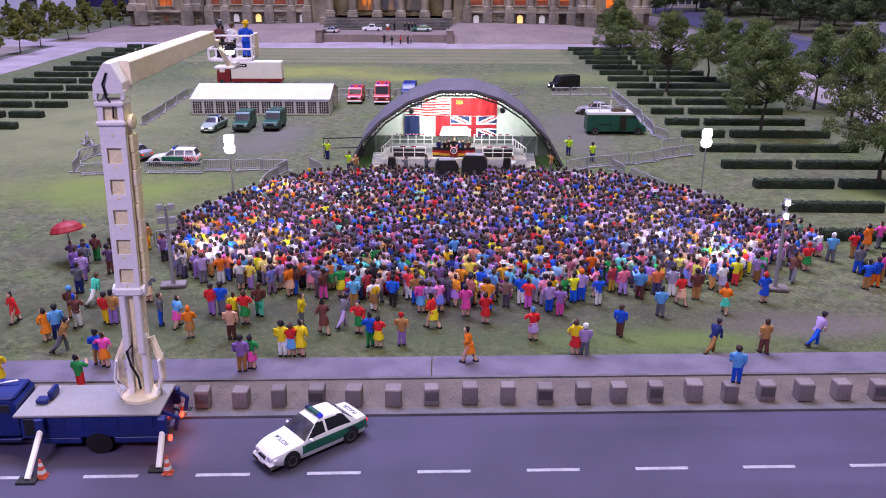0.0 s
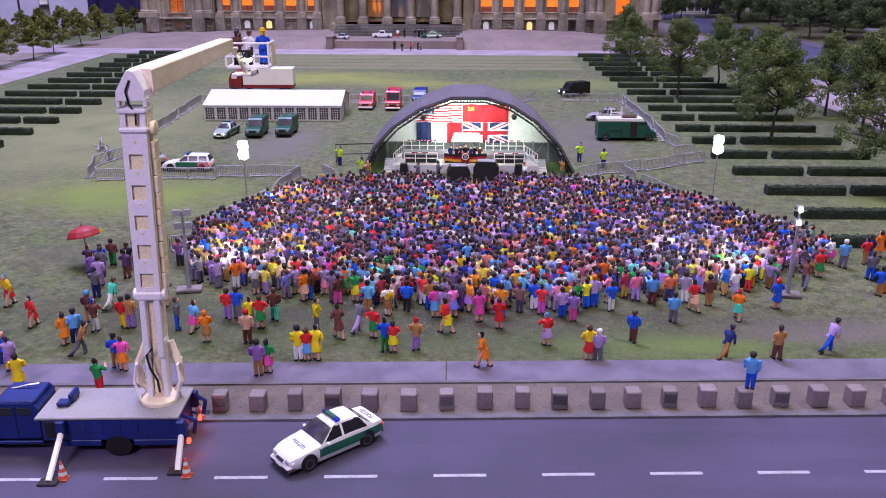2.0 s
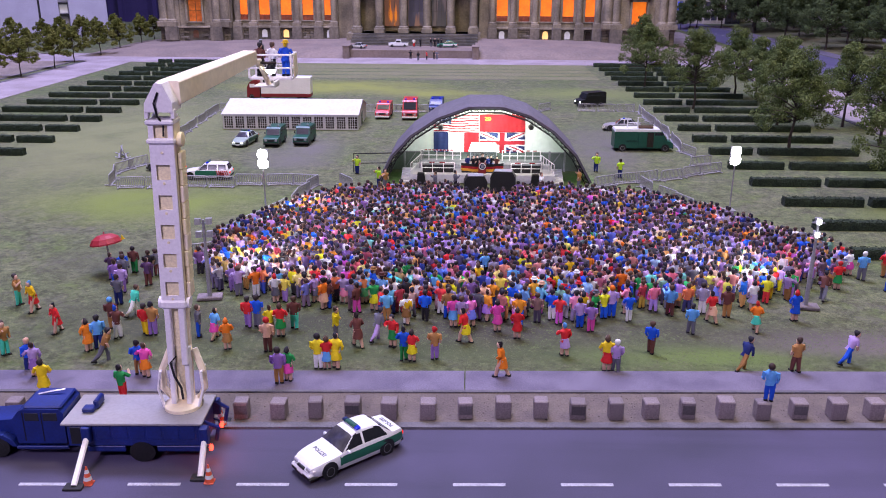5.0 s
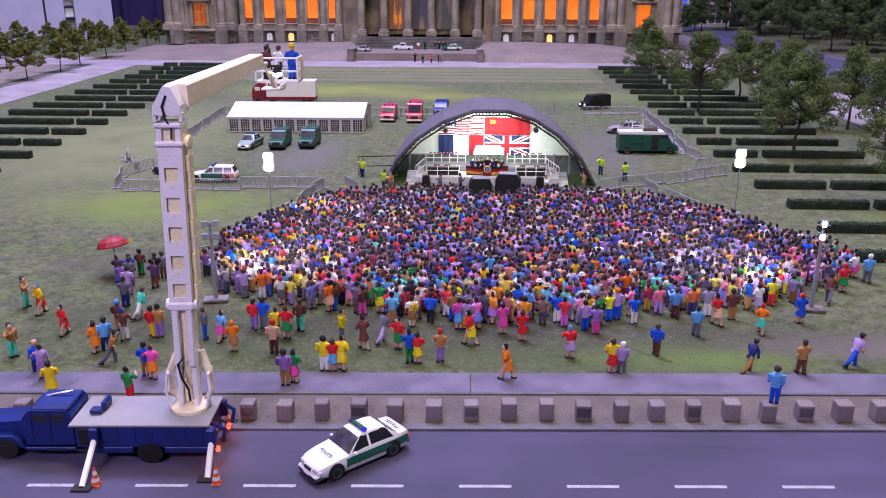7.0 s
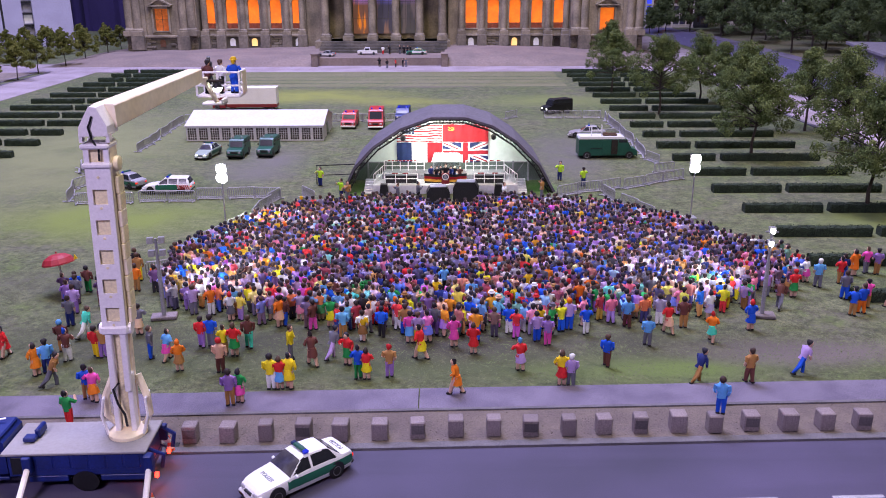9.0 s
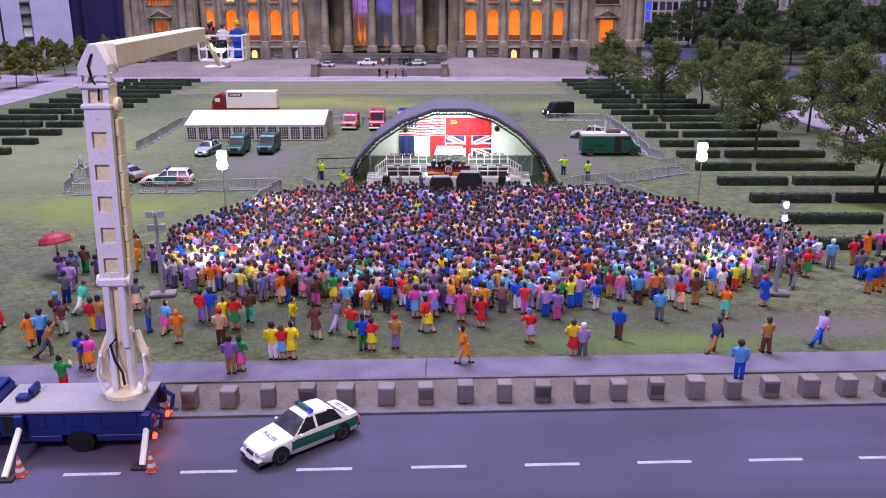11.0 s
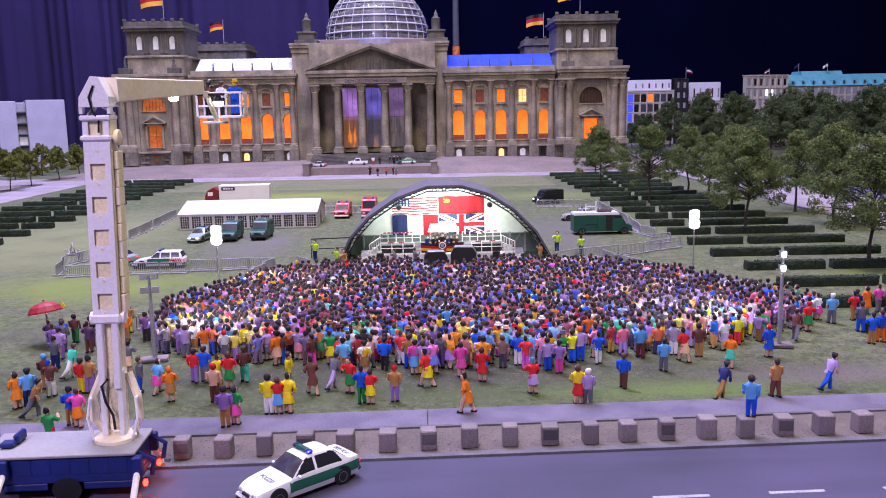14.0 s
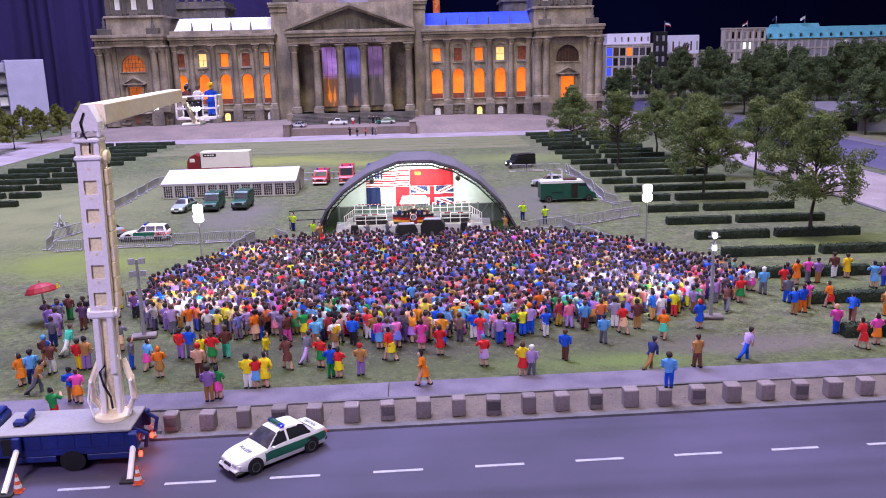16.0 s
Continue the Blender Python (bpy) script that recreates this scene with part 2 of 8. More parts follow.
SANDSTONE = mat("sandstone", (0.31, 0.26, 0.19), 0.9, other=(0.185, 0.158, 0.12), var=0.14, grain=240, broad=22, bump=0.12, streak=0.2)
# weathered stone; on the portico steps its darkness stands for shade
DARK_STONE = mat("weathered_and_shaded_stone", (0.135, 0.118, 0.094), 0.9, other=(0.075, 0.068, 0.057), var=0.15, grain=160, broad=18, bump=0.15, streak=0.2)
RUSTIC = mat("rusticated_stone", (0.24, 0.205, 0.16), 0.9, other=(0.15, 0.13, 0.11), var=0.18, grain=160, broad=26, bump=0.2, streak=0.2)
RUSTIC_PIECE = piece_mat("rusticated_block", (0.2, 0.172, 0.135), 0.3, 0.9, 0.2, 300)
RAMP_STONE = mat("ramp_stone", (0.245, 0.19, 0.165), 0.9, other=(0.19, 0.15, 0.135), var=0.12, grain=200, broad=14, bump=0.08)
HEDGE = mat("hedge_green", (0.018, 0.034, 0.018), 0.95, other=(0.027, 0.046, 0.022), var=0.5, grain=900, broad=120, bump=0.9)
LEAF = mat("foliage", (0.2, 0.245, 0.085), 0.85, other=(0.105, 0.15, 0.055), var=0.4, grain=500, broad=60, bump=0.3)
LEAF_PALE = mat("foliage_pale", (0.22, 0.225, 0.06), 0.85, other=(0.12, 0.14, 0.03), var=0.4, grain=500, broad=60, bump=0.3)
LEAF_DARK = mat("foliage_dark", (0.14, 0.185, 0.08), 0.9, other=(0.088, 0.125, 0.055), var=0.4, grain=400, broad=40, bump=0.3)
for leafy in (LEAF, LEAF_PALE, LEAF_DARK):
    leafy_nodes, leafy_links = leafy.node_tree.nodes, leafy.node_tree.links
    solid = leafy_nodes["Principled BSDF"]
    solid.inputs["Specular IOR Level"].default_value = 0.15
    thin, both = leafy_nodes.new("ShaderNodeBsdfTranslucent"), leafy_nodes.new("ShaderNodeMixShader")
    both.inputs["Fac"].default_value = 0.25
    leafy_links.new(solid.inputs["Base Color"].links[0].from_socket, thin.inputs["Color"])
    leafy_links.new(solid.outputs["BSDF"], both.inputs[1])
    leafy_links.new(thin.outputs["BSDF"], both.inputs[2])
    leafy_links.new(both.outputs["Shader"], leafy_nodes["Material Output"].inputs["Surface"])
BARK = mat("bark", (0.06, 0.045, 0.035), 0.9, var=0.35, grain=900)
WHITE = mat("white_paint", (0.84, 0.84, 0.86), 0.35, var=0.05, grain=500, bump=0.02, coat=0.3)
PVC = mat("white_tarpaulin", (0.64, 0.62, 0.65), 0.55, var=0.08, grain=300, broad=40, bump=0.1)
GREEN = mat("police_green", (0.012, 0.16, 0.085), 0.35, var=0.1, bump=0.02, coat=0.3)
DARK_GREEN = mat("bottle_green", (0.012, 0.092, 0.06), 0.4, var=0.15, bump=0.03)
MINT = mat("mint_grey", (0.33, 0.40, 0.36), 0.4, var=0.1, bump=0.03)
RED = mat("fire_red", (0.55, 0.03, 0.035), 0.4, var=0.12, bump=0.03, coat=0.2)
MAROON = mat("dark_red", (0.25, 0.015, 0.02), 0.45, var=0.12, bump=0.03)
BLUE = mat("truck_blue", (0.006, 0.022, 0.19), 0.45, other=(0.005, 0.016, 0.13), var=0.15, bump=0.05)
BLACK = mat("black_plastic", (0.012, 0.012, 0.014), 0.45, var=0.3, bump=0.05)
RUBBER = mat("rubber", (0.018, 0.018, 0.02), 0.8, var=0.3, bump=0.1)
SCREEN = mat("smoky_windscreen", (0.10, 0.095, 0.10), 0.12, other=(0.05, 0.05, 0.09), var=0.3, grain=200, broad=90, bump=0.0, coat=0.5)
TINT = mat("tinted_glass", (0.022, 0.024, 0.03), 0.25, var=0.1, bump=0.0)
DARK_RIM = mat("dark_rim", (0.2, 0.2, 0.22), 0.5, metal=0.3, var=0.15, bump=0.03)
SILVER = mat("silver_plastic", (0.45, 0.44, 0.48), 0.35, metal=0.4, var=0.12, bump=0.03)
STEEL = mat("galvanised_steel", (0.46, 0.45, 0.5), 0.5, metal=0.3, var=0.2, bump=0.05)
GREY = mat("grey_paint", (0.30, 0.30, 0.32), 0.6, var=0.15, grain=600, broad=50, bump=0.1)
CREAM = mat("cream_plastic", (0.96, 0.85, 0.66), 0.45, other=(0.93, 0.8, 0.56), var=0.06, grain=300, broad=30, bump=0.03)
YELLOWED = mat("yellowed_plastic", (1.0, 0.88, 0.54), 0.5, var=0.1, bump=0.03)
BONE = mat("off_white_plastic", (0.96, 0.92, 0.92), 0.45, var=0.05, bump=0.03)
BLUE_LENS = mat("blue_lens", (0.01, 0.02, 0.4), 0.2, var=0.05, bump=0, emit=0.6)
RED_LENS = mat("red_lens", (0.9, 0.03, 0.02), 0.2, var=0.05, bump=0, emit=1.0)
RED_LAMP = mat("red_lamp", (1.0, 0.035, 0.02), 0.2, var=0.05, bump=0, emit=7.0)
BULB = mat("white_bulb", (0.96, 0.98, 1.0), 0.3, var=0.02, bump=0, emit=14.0)
TRUSS = mat("black_steel", (0.012, 0.012, 0.014), 0.9, var=0.3, bump=0.05)
HEADLAMP = mat("lit_headlamp", (0.95, 0.97, 1.0), 0.2, var=0.02, bump=0, emit=3.0)
WARM = mat("lit_window", (0.95, 0.21, 0.012), 0.6, other=(0.9, 0.16, 0.01), var=0.1, grain=150, broad=30, bump=0, emit=0.72)
WARM_SOFT = mat("softly_lit_window", (0.62, 0.15, 0.025), 0.6, other=(0.5, 0.11, 0.02), var=0.2, grain=150, broad=30, bump=0, emit=0.38)
WARM_PALE = mat("lit_window_pale", (1.0, 0.62, 0.22), 0.4, var=0.1, grain=150, broad=30, bump=0, emit=0.95)
WARM_DIM = mat("dim_window", (0.24, 0.055, 0.025), 0.4, var=0.3, grain=150, broad=60, bump=0, emit=0.3)
COLD_WIN = mat("pale_lit_window", (0.75, 0.72, 0.8), 0.4, var=0.25, grain=60, bump=0, emit=0.3)
BROWN_WIN = mat("brown_window", (0.09, 0.045, 0.03), 0.3, var=0.3, bump=0)
DARK_WIN = mat("dark_window", (0.03, 0.022, 0.02), 0.15, var=0.3, bump=0)
BLUE_ROOF = mat("lit_blue_roof", (0.012, 0.03, 0.72), 0.7, other=(0.02, 0.045, 0.55), var=0.15, grain=90, broad=12, bump=0, emit=0.9)
PALE_ROOF = mat("pale_glass_roof", (0.78, 0.76, 0.82), 0.3, other=(0.58, 0.58, 0.84), var=0.12, grain=90, broad=12, bump=0.02)
CURTAIN = mat("purple_curtain", (0.02, 0.011, 0.08), 0.9, var=0.2, grain=300, broad=5, bump=0.15)
NAVY = mat("navy_wall", (0.0028, 0.0036, 0.021), 1.0, var=0.2, grain=200, broad=3, bump=0.05)
NAVY.node_tree.nodes["Principled BSDF"].inputs["Specular IOR Level"].default_value = 0.0
HOUSE_WHITE = mat("white_facade", (0.76, 0.73, 0.86), 0.8, var=0.08, grain=300, broad=20, bump=0.05)
HOUSE_LAVENDER = mat("lavender_facade", (0.42, 0.4, 0.52), 0.8, var=0.1, grain=300, broad=20, bump=0.05)
HOUSE_BEIGE = mat("beige_facade", (0.55, 0.5, 0.46), 0.8, var=0.12, grain=300, broad=20, bump=0.05)
HOUSE_GREY = mat("grey_facade", (0.34, 0.33, 0.38), 0.8, var=0.15, grain=300, broad=20, bump=0.05)
COPPER = mat("patina_copper", (0.16, 0.52, 0.62), 0.6, other=(0.2, 0.58, 0.68), var=0.15, grain=200, broad=20, bump=0.1)
SHELL = mat("grey_tent_skin", (0.155, 0.145, 0.175), 1.0, var=0.12, grain=300, broad=30, bump=0.15)
SHELL.node_tree.nodes["Principled BSDF"].inputs["Specular IOR Level"].default_value = 0.1
DECK_WHITE = mat("pale_deck", (0.78, 0.78, 0.8), 0.5, var=0.1, grain=300, broad=40, bump=0.05)
STAGE_WHITE = mat("white_backdrop", (0.78, 0.84, 0.78), 0.8, var=0.05, grain=200, broad=40, bump=0.05)
FLAG_RED = mat("red_cloth", (0.36, 0.005, 0.014), 0.8, var=0.12, grain=400, broad=90, bump=0.1)
FLAG_WHITE = mat("white_cloth", (0.75, 0.77, 0.77), 0.8, var=0.08, grain=400, broad=90, bump=0.1)
FLAG_BLUE = mat("blue_cloth", (0.007, 0.02, 0.1), 0.8, var=0.12, grain=400, broad=90, bump=0.1)
GOLD = mat("gold_cloth", (0.75, 0.38, 0.03), 0.7, var=0.1, bump=0.05)
SKIN_ORANGE = mat("orange_plastic", (0.75, 0.12, 0.05), 0.4, var=0.08, bump=0.02)
YELLOW = mat("yellow_plastic", (0.75, 0.52, 0.02), 0.4, var=0.08, bump=0.02)
PARASOL = mat("red_parasol", (0.36, 0.02, 0.035), 0.6, var=0.12, bump=0.05)
FIGURE = attribute_mat("figure_paint", 0.62)
DOME_GLASS = glass_mat("dome_glass", (0.35, 0.34, 0.36), 0.12, 0.72)
CLEAR = glass_mat("clear_screen", (0.75, 0.85, 0.85), 0.05, 0.7)
STRAW = mat("dry_grass", (0.17, 0.18, 0.085), 0.95, other=(0.2, 0.195, 0.11), var=0.35, grain=900, broad=12, bump=0.6)
SOIL = mat("sandy_gravel", (0.33, 0.265, 0.235), 0.9, other=(0.22, 0.18, 0.155), var=0.3, grain=700, broad=18, bump=0.4)


# ---- mesh helpers ----
class Shape:
    """Vertices and faces of one mesh, in centimetres."""

    def __init__(self):
        self.v, self.f, self.m = [], [], []

    def add(self, verts, faces, mi=0):
        o = len(self.v)
        self.v += [tuple(p) for p in verts]
        self.f += [tuple(i + o for i in q) for q in faces]
        self.m += [mi] * len(faces)
        return self

    def box(self, x0, y0, z0, x1, y1, z1, b=0.0, mi=0):
        """A box from corner to corner, its edges chamfered by b."""
        if b <= 0:
            vs = [(x, y, z) for z in (z0, z1) for y in (y0, y1) for x in (x0, x1)]
            return self.add(vs, [(0, 2, 3, 1), (4, 5, 7, 6), (0, 1, 5, 4), (2, 6, 7, 3), (0, 4, 6, 2), (1, 3, 7, 5)], mi)
        b = min(b, 0.45 * min(x1 - x0, y1 - y0, z1 - z0))
        lo, hi, vs, at = (x0, y0, z0), (x1, y1, z1), [], {}
        for sx in (0, 1):
            for sy in (0, 1):
                for sz in (0, 1):
                    for k in range(3):
                        p = []
                        for a, s in enumerate((sx, sy, sz)):
                            edge = hi[a] if s else lo[a]
                            p.append(edge if a == k else edge + (-b if s else b))
                        at[sx, sy, sz, k] = len(vs)
                        vs.append(p)
        fs = []
        for k in range(3):
            i, j = (k + 1) % 3, (k + 2) % 3
            for s in (0, 1):
                ring = []
                for u, w in ((0, 0), (1, 0), (1, 1), (0, 1)):
                    c = [0, 0, 0]
                    c[k], c[i], c[j] = s, u, w
                    ring.append(at[c[0], c[1], c[2], k])
                fs.append(tuple(ring if s else ring[::-1]))
            for s in (0, 1):
                for w in (0, 1):
                    c, d = [0, 0, 0], [0, 0, 0]
                    c[i], c[j], c[k] = s, w, 0
                    d[i], d[j], d[k] = s, w, 1
                    q = (at[c[0], c[1], c[2], i], at[d[0], d[1], d[2], i], at[d[0], d[1], d[2], j], at[c[0], c[1], c[2], j])
                    fs.append(q if s == w else q[::-1])
        for sx in (0, 1):
            for sy in (0, 1):
                for sz in (0, 1):
                    q = (at[sx, sy, sz, 0], at[sx, sy, sz, 1], at[sx, sy, sz, 2])
                    fs.append(q if (sx + sy + sz) % 2 else q[::-1])
        return self.add(vs, fs, mi)

    def tube(self, pts, radii, n=6, mi=0, caps=True):
        """A round bar through the points, with a radius at each."""
        pts = [Vector(p) for p in pts]
        if not isinstance(radii, (list, tuple)):
            radii = [radii] * len(pts)
        vs, fs = [], []
        for i, p in enumerate(pts):
            d = (pts[min(i + 1, len(pts) - 1)] - pts[max(i - 1, 0)]).normalized()
            side = d.cross(Vector((0, 0, 1)) if abs(d.z) < 0.9 else Vector((1, 0, 0))).normalized()
            up = side.cross(d)
            for k in range(n):
                a = 2 * PI * k / n
                vs.append(p + radii[i] * (math.cos(a) * side + math.sin(a) * up))
        for i in range(len(pts) - 1):
            for k in range(n):
                a, b = i * n + k, i * n + (k + 1) % n
                fs.append((a, b, b + n, a + n))
        if caps:
            fs.append(tuple(range(n))[::-1])
            fs.append(tuple(range((len(pts) - 1) * n, len(pts) * n)))
        return self.add(vs, fs, mi)

    def lathe(self, rows, at=(0, 0, 0), n=16, mi=0, axis="z", caps=True):
        """A turned body from rows of (radius, height) about an axis through at."""
        vs, fs = [], []
        for r, h in rows:
            for k in range(n):
                a = 2 * PI * k / n
                c, s = r * math.cos(a), r * math.sin(a)
                q = (c, s, h) if axis == "z" else (c, h, -s) if axis == "y" else (h, c, s)
                vs.append((q[0] + at[0], q[1] + at[1], q[2] + at[2]))
        for i in range(len(rows) - 1):
            for k in range(n):
                a, b = i * n + k, i * n + (k + 1) % n
                fs.append((a, b, b + n, a + n))
        if caps:
            fs.append(tuple(range(n))[::-1])
            fs.append(tuple(range((len(rows) - 1) * n, len(rows) * n)))
        return self.add(vs, fs, mi)

    def prism(self, poly, a, b, axis="y", mi=0):
        """A flat outline drawn out along an axis from a to b. The outline is (x, z) for y, (y, z) for x, (x, y) for z."""
        n, vs = len(poly), []
        for h in (a, b):
            for p, q in poly:
                vs.append((p, h, q) if axis == "y" else (h, p, q) if axis == "x" else (p, q, h))
        fs = [tuple(range(n)), tuple(range(n, 2 * n))[::-1]]
        fs += [(i, i + n, (i + 1) % n + n, (i + 1) % n) for i in range(n)]
        if axis != "y":
            fs = [q[::-1] for q in fs]
        return self.add(vs, fs, mi)

    def plate(self, xs, zs, gaps, y0, y1, mi=0):
        """One flat plate on a grid of xs and zs, its cells in gaps left open."""
        nx, nz = len(xs), len(zs)
        vs = [(x, y, z) for y in (y0, y1) for z in zs for x in xs]
        at = lambda i, k, s: s * nx * nz + k * nx + i
        full = {(i, k) for i in range(nx - 1) for k in range(nz - 1)} - set(gaps)
        fs = []
        for i, k in full:
            fs.append((at(i, k, 0), at(i + 1, k, 0), at(i + 1, k + 1, 0), at(i, k + 1, 0)))
            fs.append((at(i, k, 1), at(i, k + 1, 1), at(i + 1, k + 1, 1), at(i + 1, k, 1)))
            for di, dk, p, q in ((-1, 0, (i, k + 1), (i, k)), (1, 0, (i + 1, k), (i + 1, k + 1)), (0, -1, (i, k), (i + 1, k)), (0, 1, (i + 1, k + 1), (i, k + 1))):
                if (i + di, k + dk) not in full:
                    fs.append((at(*p, 0), at(*p, 1), at(*q, 1), at(*q, 0)))
        return self.add(vs, fs, mi)

    def quad(self, a, b, c, d, mi=0):
        return self.add([a, b, c, d], [(0, 1, 2, 3)], mi)

    def shift(self, dx, dy, dz=0.0):
        self.v = [(x + dx, y + dy, z + dz) for x, y, z in self.v]
        return self

    def turn(self, m):
        self.v = [tuple(m @ Vector(p)) for p in self.v]
        return self

    def data(self, name, mats, smooth=False):
        me = bpy.data.meshes.new(name)
        me.from_pydata([(x * S, y * S, z * S) for x, y, z in self.v], [], self.f)
        for k in mats if isinstance(mats, (list, tuple)) else [mats]:
            me.materials.append(k)
        me.polygons.foreach_set("material_index", self.m)
        if smooth:
            me.polygons.foreach_set("use_smooth", [True] * len(self.f))
            me.set_sharp_from_angle(angle=radians(38))
        me.update()
        return me


def thing(name, x, y, z=0.0, rz=0.0, label="", category="", group="", kind=""):
    ob = new(name)
    ob.empty_display_size = 0.01
    ob.matrix_basis = pose(x * S, y * S, z * S, 0, 0, rz)
    return tagged(ob, label, category, group, kind)


def part(name, shape, mats, parent=None, label="", smooth=False):
    ob = new(name, shape if isinstance(shape, bpy.types.Mesh) else shape.data(name, mats, smooth))
    ob.parent = parent
    return tagged(ob, label)


def single(name, shape, mats, x, y, z=0.0, rz=0.0, label="", category="", group="", kind="", smooth=False):
    """A thing of one mesh."""
    ob = part(name, shape, mats, smooth=smooth)
    ob.matrix_basis = pose(x * S, y * S, z * S, 0, 0, rz)
    return tagged(ob, label, category, group, kind)


def letters(text, size, mats, depth=0.004):
    """Raised letters in the built-in font, centred, lying in the xy plane, as mesh data; size in centimetres."""
    cu = bpy.data.curves.new("letters", "FONT")
    cu.body, cu.size, cu.extrude, cu.align_x, cu.align_y = text, size * S, depth * S, "CENTER", "CENTER"
    ob = new("letters", cu)
    bpy.context.view_layer.update()
    me = bpy.data.meshes.new_from_object(ob.evaluated_get(bpy.context.evaluated_depsgraph_get()))
    bpy.data.objects.remove(ob)
    me.materials.clear()
    me.materials.append(mats)
    return me


SLOPE = 0.038  # the street runs at this slope across the model
STREET = math.degrees(math.atan(SLOPE))


def street(x, offset):
    return offset + SLOPE * x


# ---- ground and streets ----
def sheet(name, x0, y0, x1, y1, z, material, label, cells=1, deep=0.3, wave=0.0):
    s = Shape()
    s.box(x0, y0, z - deep, x1, y1, z, 0)
    return tagged(part(name, s, material), label, "ground", kind="structure")


def band(name, x0, x1, near, far, z0, z1, material, label, b=0.0):
    """A strip along the street, between two lines given by their y at x = 0."""
    s = Shape()
    poly = [(x0, street(x0, near)), (x1, street(x1, near)), (x1, street(x1, far)), (x0, street(x0, far))]
    s.prism(poly, z0, z1, "z")
    return tagged(part(name, s, material), label, "ground", kind="structure")


def build_lawn():
    """The ground sheet out to the hall walls, gently uneven under the lawn."""
    s, nx, ny = Shape(), 120, 100
    x0, x1, y0, y1 = -260.0, 260.0, -120.0, 420.0
    vs = []
    for j in range(ny + 1):
        for i in range(nx + 1):
            vs.append((x0 + (x1 - x0) * i / nx, y0 + (y1 - y0) * j / ny, -0.02))
    fs = [(j * (nx + 1) + i, j * (nx + 1) + i + 1, (j + 1) * (nx + 1) + i + 1, (j + 1) * (nx + 1) + i) for j in range(ny) for i in range(nx)]
    s.add(vs, fs)
    tagged(part("ground", s, LAWN), "lawn of dull green flock with worn brown patches and painted shade before the crowd", "lawn", kind="structure")


build_lawn()
band("road", -150, 150, -80, 36.4, -0.3, 0.0, ASPHALT, "grey asphalt street in front of the lawn")
band("kerb", -150, 150, 36.4, 36.9, -0.3, 0.12, KERB, "low grey kerb along the street")
band("gravel_strip", -150, 150, 36.9, 40.0, -0.3, 0.06, GRAVEL, "brown gravel strip between kerb and pavement")
band("kerb", -150, 150, 40.0, 40.22, -0.3, 0.15, KERB, "thin kerb between gravel and pavement")
band("pavement", -150, -0.03, 40.2, 42.5, -0.3, 0.13, PAVING, "smooth lavender-grey pavement along the lawn")
band("pavement", 0.04, 150, 40.2, 42.5, -0.3, 0.13, PAVING, "smooth lavender-grey pavement along the lawn")
for k in range(-9, 14):
    x = -10.1 + 4.83 * k
    s = Shape().box(0, 0, 0, 2.35, 0.22, 0.02, 0.008)
    single("road_marking", s, PAINT_LINE, x, street(x, 31.58), 0.0, STREET, "white dash painted on the street", "road marking", "centre line of the street", "structure")
for k in range(-6, 9):
    x = 9.4 + 4.25 * k
    s = Shape().box(0, 0, 0, 2.3, 0.22, 0.02, 0.008)
    single("road_marking", s, PAINT_LINE, x, street(x, 26.15), 0.0, STREET, "white dash painted on the street", "road marking", "near line of the street", "structure")
sheet("road_far", -260, 196.5, 56, 214, 0.04, PATH_STONE, "pale paved drive before the parliament")
sheet("path_west", -90, 40, -79.5, 196.5, 0.04, PATH_STONE, "pale paved walk beside the lawn")
sheet("path_west_2", -124, 60, -93, 196.5, 0.03, SOIL, "sandy gravel walk under the small trees")
sheet("path_east", 57, 48, 72.0, 300, 0.04, PATH_STONE, "pale paved walk beside the tree rows")
sheet("road_east", 75, 40, 91.2, 400, 0.03, BLUE_LIT_ASPHALT, "asphalt road behind the trees with blue lamplight in its colour")
sheet("pavement_east", 91.8, 40, 96.0, 335, 0.05, PAVING, "grey paved strip beside the side road")
sheet("verge_east", 96.0, 40, 140, 335, 0.03, mat("dry_verge", (0.2, 0.175, 0.1), 0.95, other=(0.12, 0.13, 0.06), var=0.35, grain=500, broad=9, bump=0.5), "dry yellowish grass verge beside the side road")
for k in range(34):
    s = Shape().box(-0.12, 0, 0, 0.12, 3.2, 0.02, 0.008)
    single("road_marking", s, PAINT_LINE, 83.2, 120 + 7.5 * k, 0.03, 0, "white dash painted on the side road", "road marking", "centre line of the side road", "structure")
for name, x0, x1 in (("kerb", -90.6, -90.0), ("kerb", -93, -92.5), ("kerb", 56.4, 57.0), ("kerb", 72.0, 72.5), ("kerb", 74.5, 75.0), ("kerb", 91.2, 91.8)):
    s = Shape().box(x0, 50, -0.2, x1, 196, 0.14, 0.03)
    tagged(part(name, s, KERB), "grey stone kerb", "kerb", kind="structure")
# mown terrace edges: low lines across the far lawn
for k, y in enumerate((171, 176.5, 182, 187.5, 192)):
    s = Shape().prism([(y, -0.05), (y + 2.4, 0.16), (y + 3.2, 0.16), (y + 3.3, -0.05)], -54 + k, 26, "x")
    tagged(part("lawn_terrace", s, STRAW), "shallow grassed terrace step in the lawn", "lawn", kind="structure")

